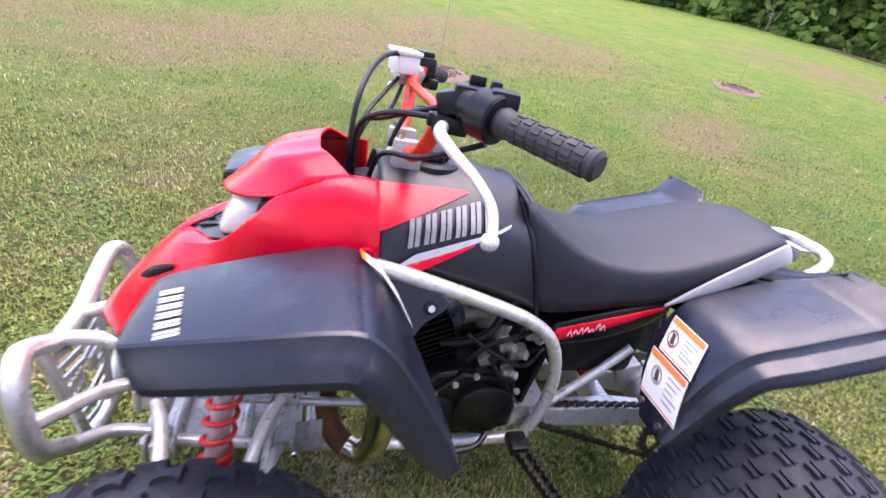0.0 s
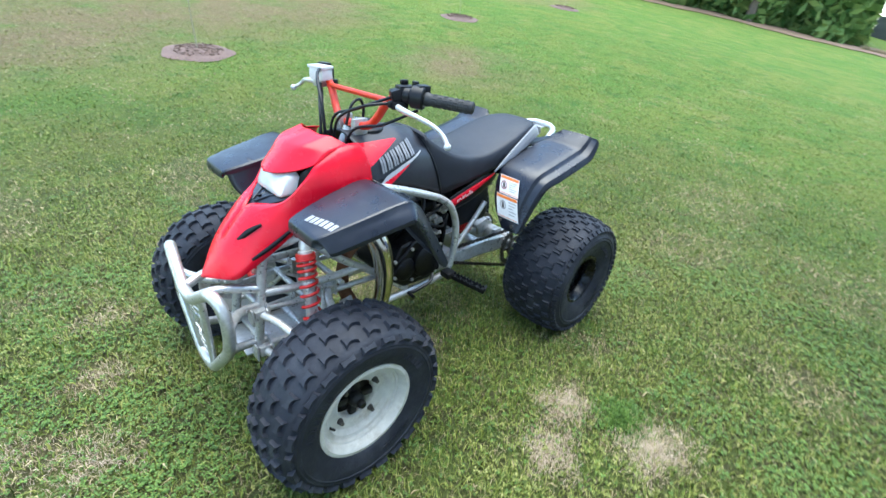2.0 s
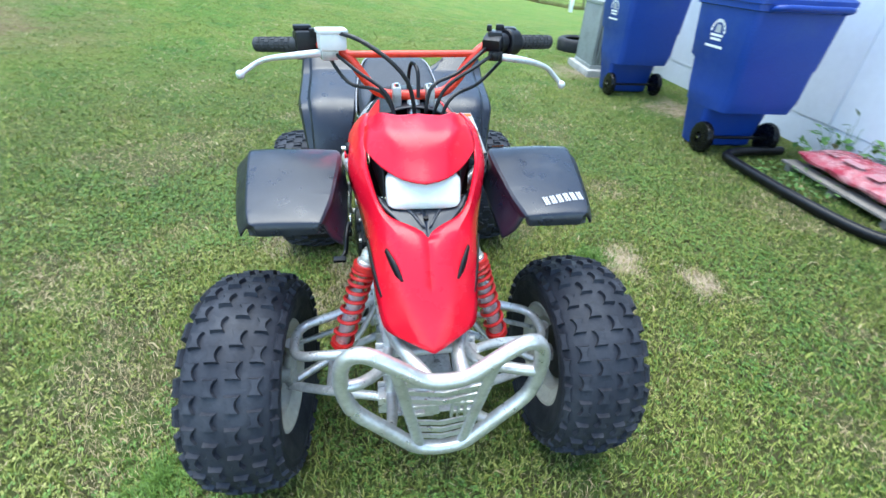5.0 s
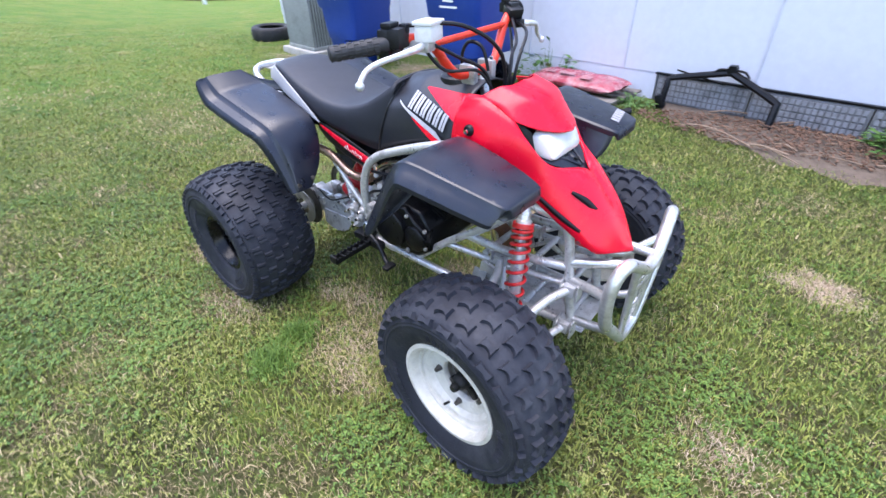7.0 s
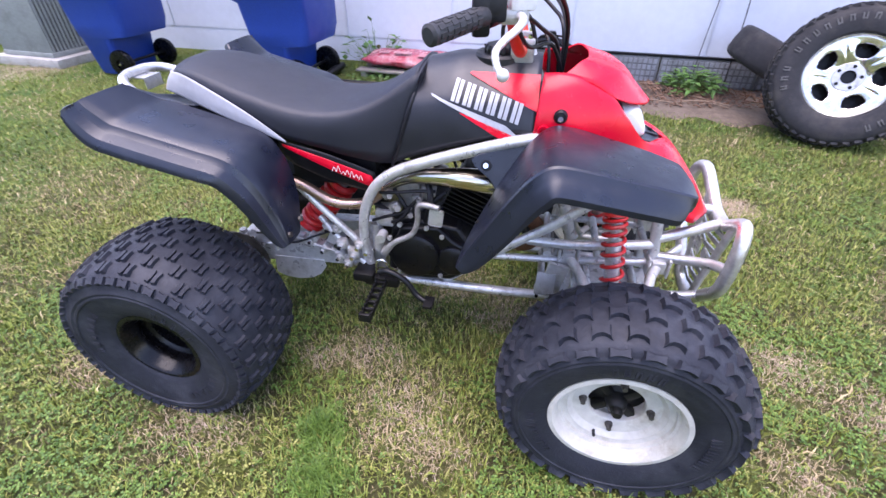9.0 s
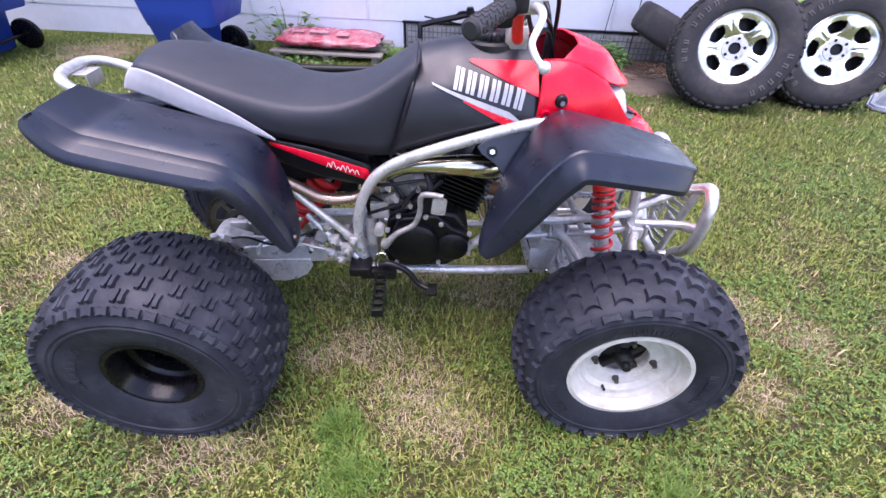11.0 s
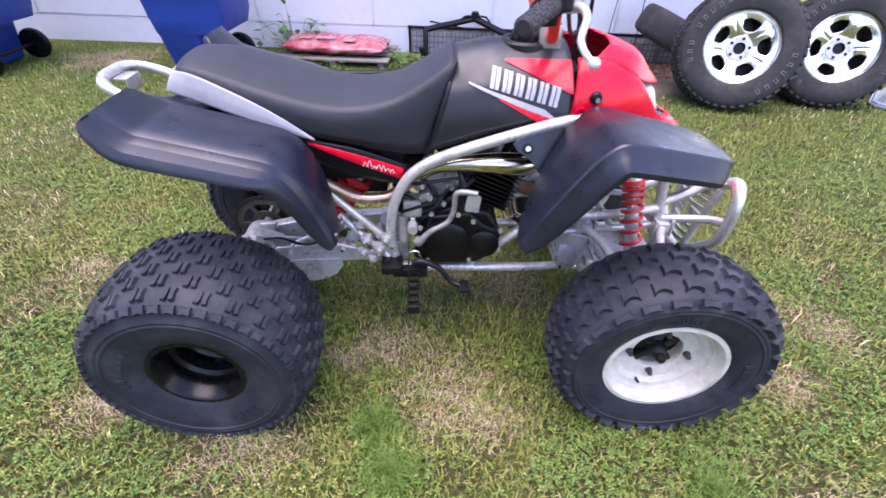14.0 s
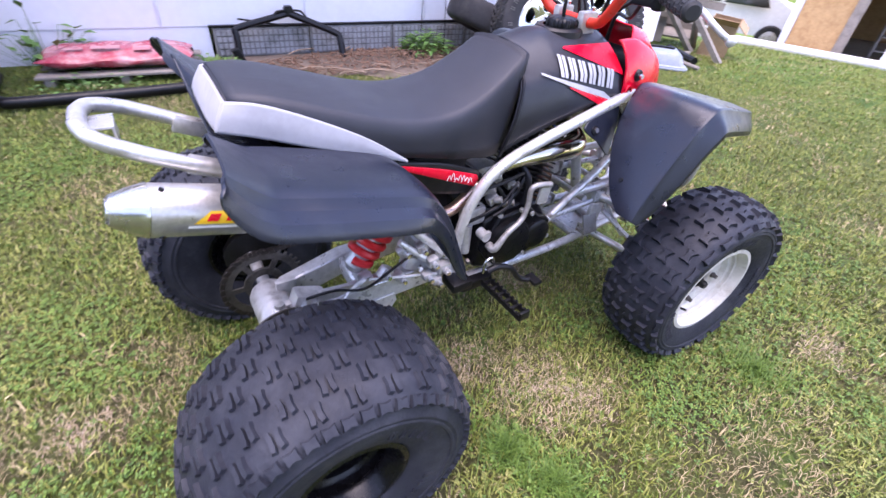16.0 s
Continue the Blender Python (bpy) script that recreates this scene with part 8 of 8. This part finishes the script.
def patches(x, y, freq, octaves=4):
    """Smooth value noise, about 0 to 1."""
    total, amp, norm = np.zeros_like(x), 1.0, 0.0
    for k in range(octaves):
        u, v = x * freq + 37.3 * k + 80, y * freq + 11.9 * k + 80
        i, j = np.floor(u).astype(int), np.floor(v).astype(int)
        f, g = u - i, v - j
        f, g = f * f * (3 - 2 * f), g * g * (3 - 2 * g)
        p = LATTICE[i % 256, j % 256] * (1 - f) * (1 - g) + LATTICE[(i + 1) % 256, j % 256] * f * (1 - g) + LATTICE[i % 256, (j + 1) % 256] * (1 - f) * g + LATTICE[(i + 1) % 256, (j + 1) % 256] * f * g
        total, norm = total + amp * p, norm + amp
        amp, freq = amp * 0.6, freq * 2.1
    return total / norm


def ramp(v, lo, hi):
    return np.clip((v - lo) / (hi - lo), 0, 1)


def lawn_state(x, y):
    """How bare and how deep green the lawn is at each place, 0 to 1."""
    rag = patches(x, y, 9.0, 3)
    bare = 0.85 * ramp(patches(x, y, 2.3), 0.55, 0.68)
    for bx, by, r in BARE + DRY_HILL:
        bare = np.maximum(bare, 0.82 * ramp(1.5 - np.hypot(x - bx, (y - by) * 1.1) / r + 1.6 * (rag - 0.5), 0.1, 0.7))
    deep = ramp(patches(x + 40, y - 20, 1.9), 0.51, 0.66)
    for bx, by, r in DEEP:
        deep = np.maximum(deep, ramp(1.5 - np.hypot(x - bx, y - by) / r + 1.2 * (rag - 0.5), 0.1, 0.6))
    return bare, deep


def mesh_of(name, v, tri, mat, label):
    v = v.reshape(-1, 3)
    me = bpy.data.meshes.new(name)
    me.vertices.add(len(v))
    me.vertices.foreach_set("co", v.reshape(-1))
    me.loops.add(len(tri))
    me.loops.foreach_set("vertex_index", tri.astype(np.int32))
    me.polygons.add(len(tri) // 3)
    me.polygons.foreach_set("loop_start", np.arange(0, len(tri), 3, dtype=np.int32))
    me.update(calc_edges=True)
    me.materials.append(mat)
    return tagged(new(name, me), label, "grass", kind="stuff")


def blades(name, x, y, length, width, mat, label, leans=(0.2, 0.97), lift=0.0):
    """Bent blades of three triangles each, as one mesh."""
    n = len(x)
    z = hill_np(x, y) + lift
    a = rs.uniform(0, 2 * np.pi, n)
    lean = rs.uniform(*leans, n)
    L = length * rs.uniform(0.5, 1.35, n)
    W = width * rs.uniform(0.7, 1.3, n)
    dx, dy = np.cos(a), np.sin(a)
    v = np.zeros((n, 5, 3))
    for i, (f, w, rise) in enumerate(((0, -1, 0), (0, 1, 0), (0.5, -0.7, 0.62), (0.5, 0.7, 0.62), (1.0, 0, 1.0))):
        out = L * lean * f ** 1.6
        v[:, i, 0] = x + dx * out - dy * W * w * 0.5
        v[:, i, 1] = y + dy * out + dx * W * w * 0.5
        v[:, i, 2] = z + L * rise * np.sqrt(np.maximum(0.05, 1 - (lean * f) ** 2 * 0.85)) - 0.004
    tri = ((np.arange(n) * 5)[:, None] + np.array([0, 1, 3, 0, 3, 2, 2, 3, 4])[None]).reshape(-1)
    return mesh_of(name, v, tri, mat, label)


def leaflets(name, x, y, size, height, mat, label):
    """Three-leaved sprigs, each leaf two triangles."""
    n = len(x)
    z = hill_np(x, y) + height * rs.uniform(0.3, 1.2, n)
    a0 = rs.uniform(0, 2 * np.pi, n)
    s = size * rs.uniform(0.6, 1.3, n)
    v = np.zeros((n, 3, 4, 3))
    for k in range(3):
        a = a0 + k * 2.09 + rs.uniform(-0.3, 0.3, n)
        up = rs.uniform(-0.25, 0.55, n)
        for i, (f, w, q) in enumerate(((0.05, 0, 0), (0.65, 0.42, 0.12), (1.0, 0, 0.0), (0.65, -0.42, 0.12))):
            v[:, k, i, 0] = x + s * (f * np.cos(a) - w * np.sin(a))
            v[:, k, i, 1] = y + s * (f * np.sin(a) + w * np.cos(a))
            v[:, k, i, 2] = z + s * (up * f + q)
    tri = ((np.arange(n * 3) * 4)[:, None] + np.array([0, 1, 2, 0, 2, 3])[None]).reshape(-1)
    return mesh_of(name, v, tri, mat, label)


def scatter(n, x0, x1, y0, y1, reach):
    x, y = rs.uniform(x0, x1, n), rs.uniform(y0, y1, n)
    keep = rs.uniform(0, 1, n) < np.exp(-(((x - 0.6) ** 2 + y ** 2) / reach ** 2))
    bed_near = 2.96 - 0.72 * np.clip((x - 0.35) / 1.05, 0.001, 1) ** 0.7 - 0.16 * np.clip((x - 1.4) / 1.05, 0, 1)
    keep &= ~((y > bed_near + rs.normal(0.02, 0.05, len(x))) & (x > 0.35) & (x < 3.3))
    keep &= y < 3.12 - 0.075 * x
    keep &= 0.9 * x + 0.43 * y < 7.4
    x, y = x[keep], y[keep]
    bare, deep = lawn_state(x, y)
    return x, y, bare, deep, rs.uniform(0, 1, len(x))


x, y, bare, deep, u = scatter(1250000, -3.6, 4.8, -4.2, 3.2, 2.1)
k = u < 0.15 + (0.72 - 0.25 * deep) * (1 - bare)
blades("short_grass", x[k], y[k], 0.029, 0.0034, BLADE, "short mown lawn grass round the quad bike")
x, y, bare, deep, u = scatter(620000, -3.6, 4.8, -4.2, 3.2, 2.1)
k = u < (0.08 + 0.85 * deep) * (1 - 0.92 * bare)
leaflets("clover", x[k], y[k], 0.0074, 0.017, DEEPLEAF, "deep green clover leaves growing in clumps in the lawn")
x, y, bare, deep, u = scatter(400000, -3.6, 4.8, -4.2, 3.2, 2.1)
k = u < (0.40 - 0.25 * deep) * (1 - 0.6 * bare) * ramp(patches(x, y, 4.0, 3), 0.38, 0.62)
leaflets("low_weeds", x[k], y[k], 0.0074, 0.015, PALELEAF, "yellow green low leaves among the lawn grass")
x, y, bare, deep, u = scatter(950000, -3.6, 4.8, -4.2, 3.2, 2.1)
k = u < 0.17 + 0.74 * bare - 0.12 * deep
blades("straw", x[k], y[k], 0.026, 0.0017, STRAW, "dry straw coloured thatch lying between the grass", (0.85, 0.99), 0.001)
x, y, bare, deep, u = scatter(900000, -11.0, 9.0, -13.0, 3.3, 7.5)
far = rs.uniform(0, 1, len(x)) > np.exp(-(((x - 0.6) ** 2 + y ** 2) / 1.9 ** 2))
k = far & (u < 0.75 * (1 - 0.85 * bare) * (1 - 0.5 * deep))
blades("lawn_grass", x[k], y[k], 0.028, 0.0065, BLADE, "mown lawn grass farther from the quad bike")
k = far & (u > 0.4) & (u < 0.4 + 0.45 * deep * (1 - bare))
blades("lawn_clover", x[k], y[k], 0.022, 0.0085, DEEPLEAF, "deep green clumps in the farther lawn", (0.5, 0.98))
k = far & (u > 0.5) & (u < 0.56 + 0.30 * bare)
blades("lawn_straw", x[k], y[k], 0.034, 0.0055, STRAW, "dry straw coloured patches of the farther lawn", (0.85, 0.99))
px, py = [], []
for bx, by, r in BARE:
    m_ = int((2000 if by > 0.6 else 360) * (min(r, 0.2) / 0.1) ** 2)
    a, q = rs.uniform(0, 6.3, m_), r * 1.05 * rs.uniform(0, 1, m_) ** 0.7 * (0.7 + 0.7 * rs.uniform(0, 1, m_) ** 2)
    px.append(bx + q * np.cos(a) * (1.1 + 0.3 * np.sin(3 * a + 20 * bx)))
    py.append(by + q * np.sin(a) * (0.9 + 0.3 * np.cos(2 * a + 20 * by)))
PALESTRAW = blade_mat("bleached_straw", [(0.19, 0.13, 0.08), (0.31, 0.225, 0.15), (0.43, 0.325, 0.225), (0.55, 0.45, 0.33)], 0.75)
blades("dead_thatch", np.concatenate(px), np.concatenate(py), 0.017, 0.0017, PALESTRAW, "bleached dead thatch in worn spots of the lawn", (0.9, 0.99), 0.003)
for bx, by, r in DEEP[:4]:
    m_ = 1300
    a, q = rs.uniform(0, 6.3, m_), 0.75 * r * np.abs(rs.normal(0, 1, m_)) * (1 + 0.35 * np.sin(rs.uniform(0, 6.3, m_)))
    blades("grass_tuft", bx + q * np.cos(a), by + q * np.sin(a), 0.040, 0.0030, DEEPLEAF, "tuft of taller deep green grass in the lawn")
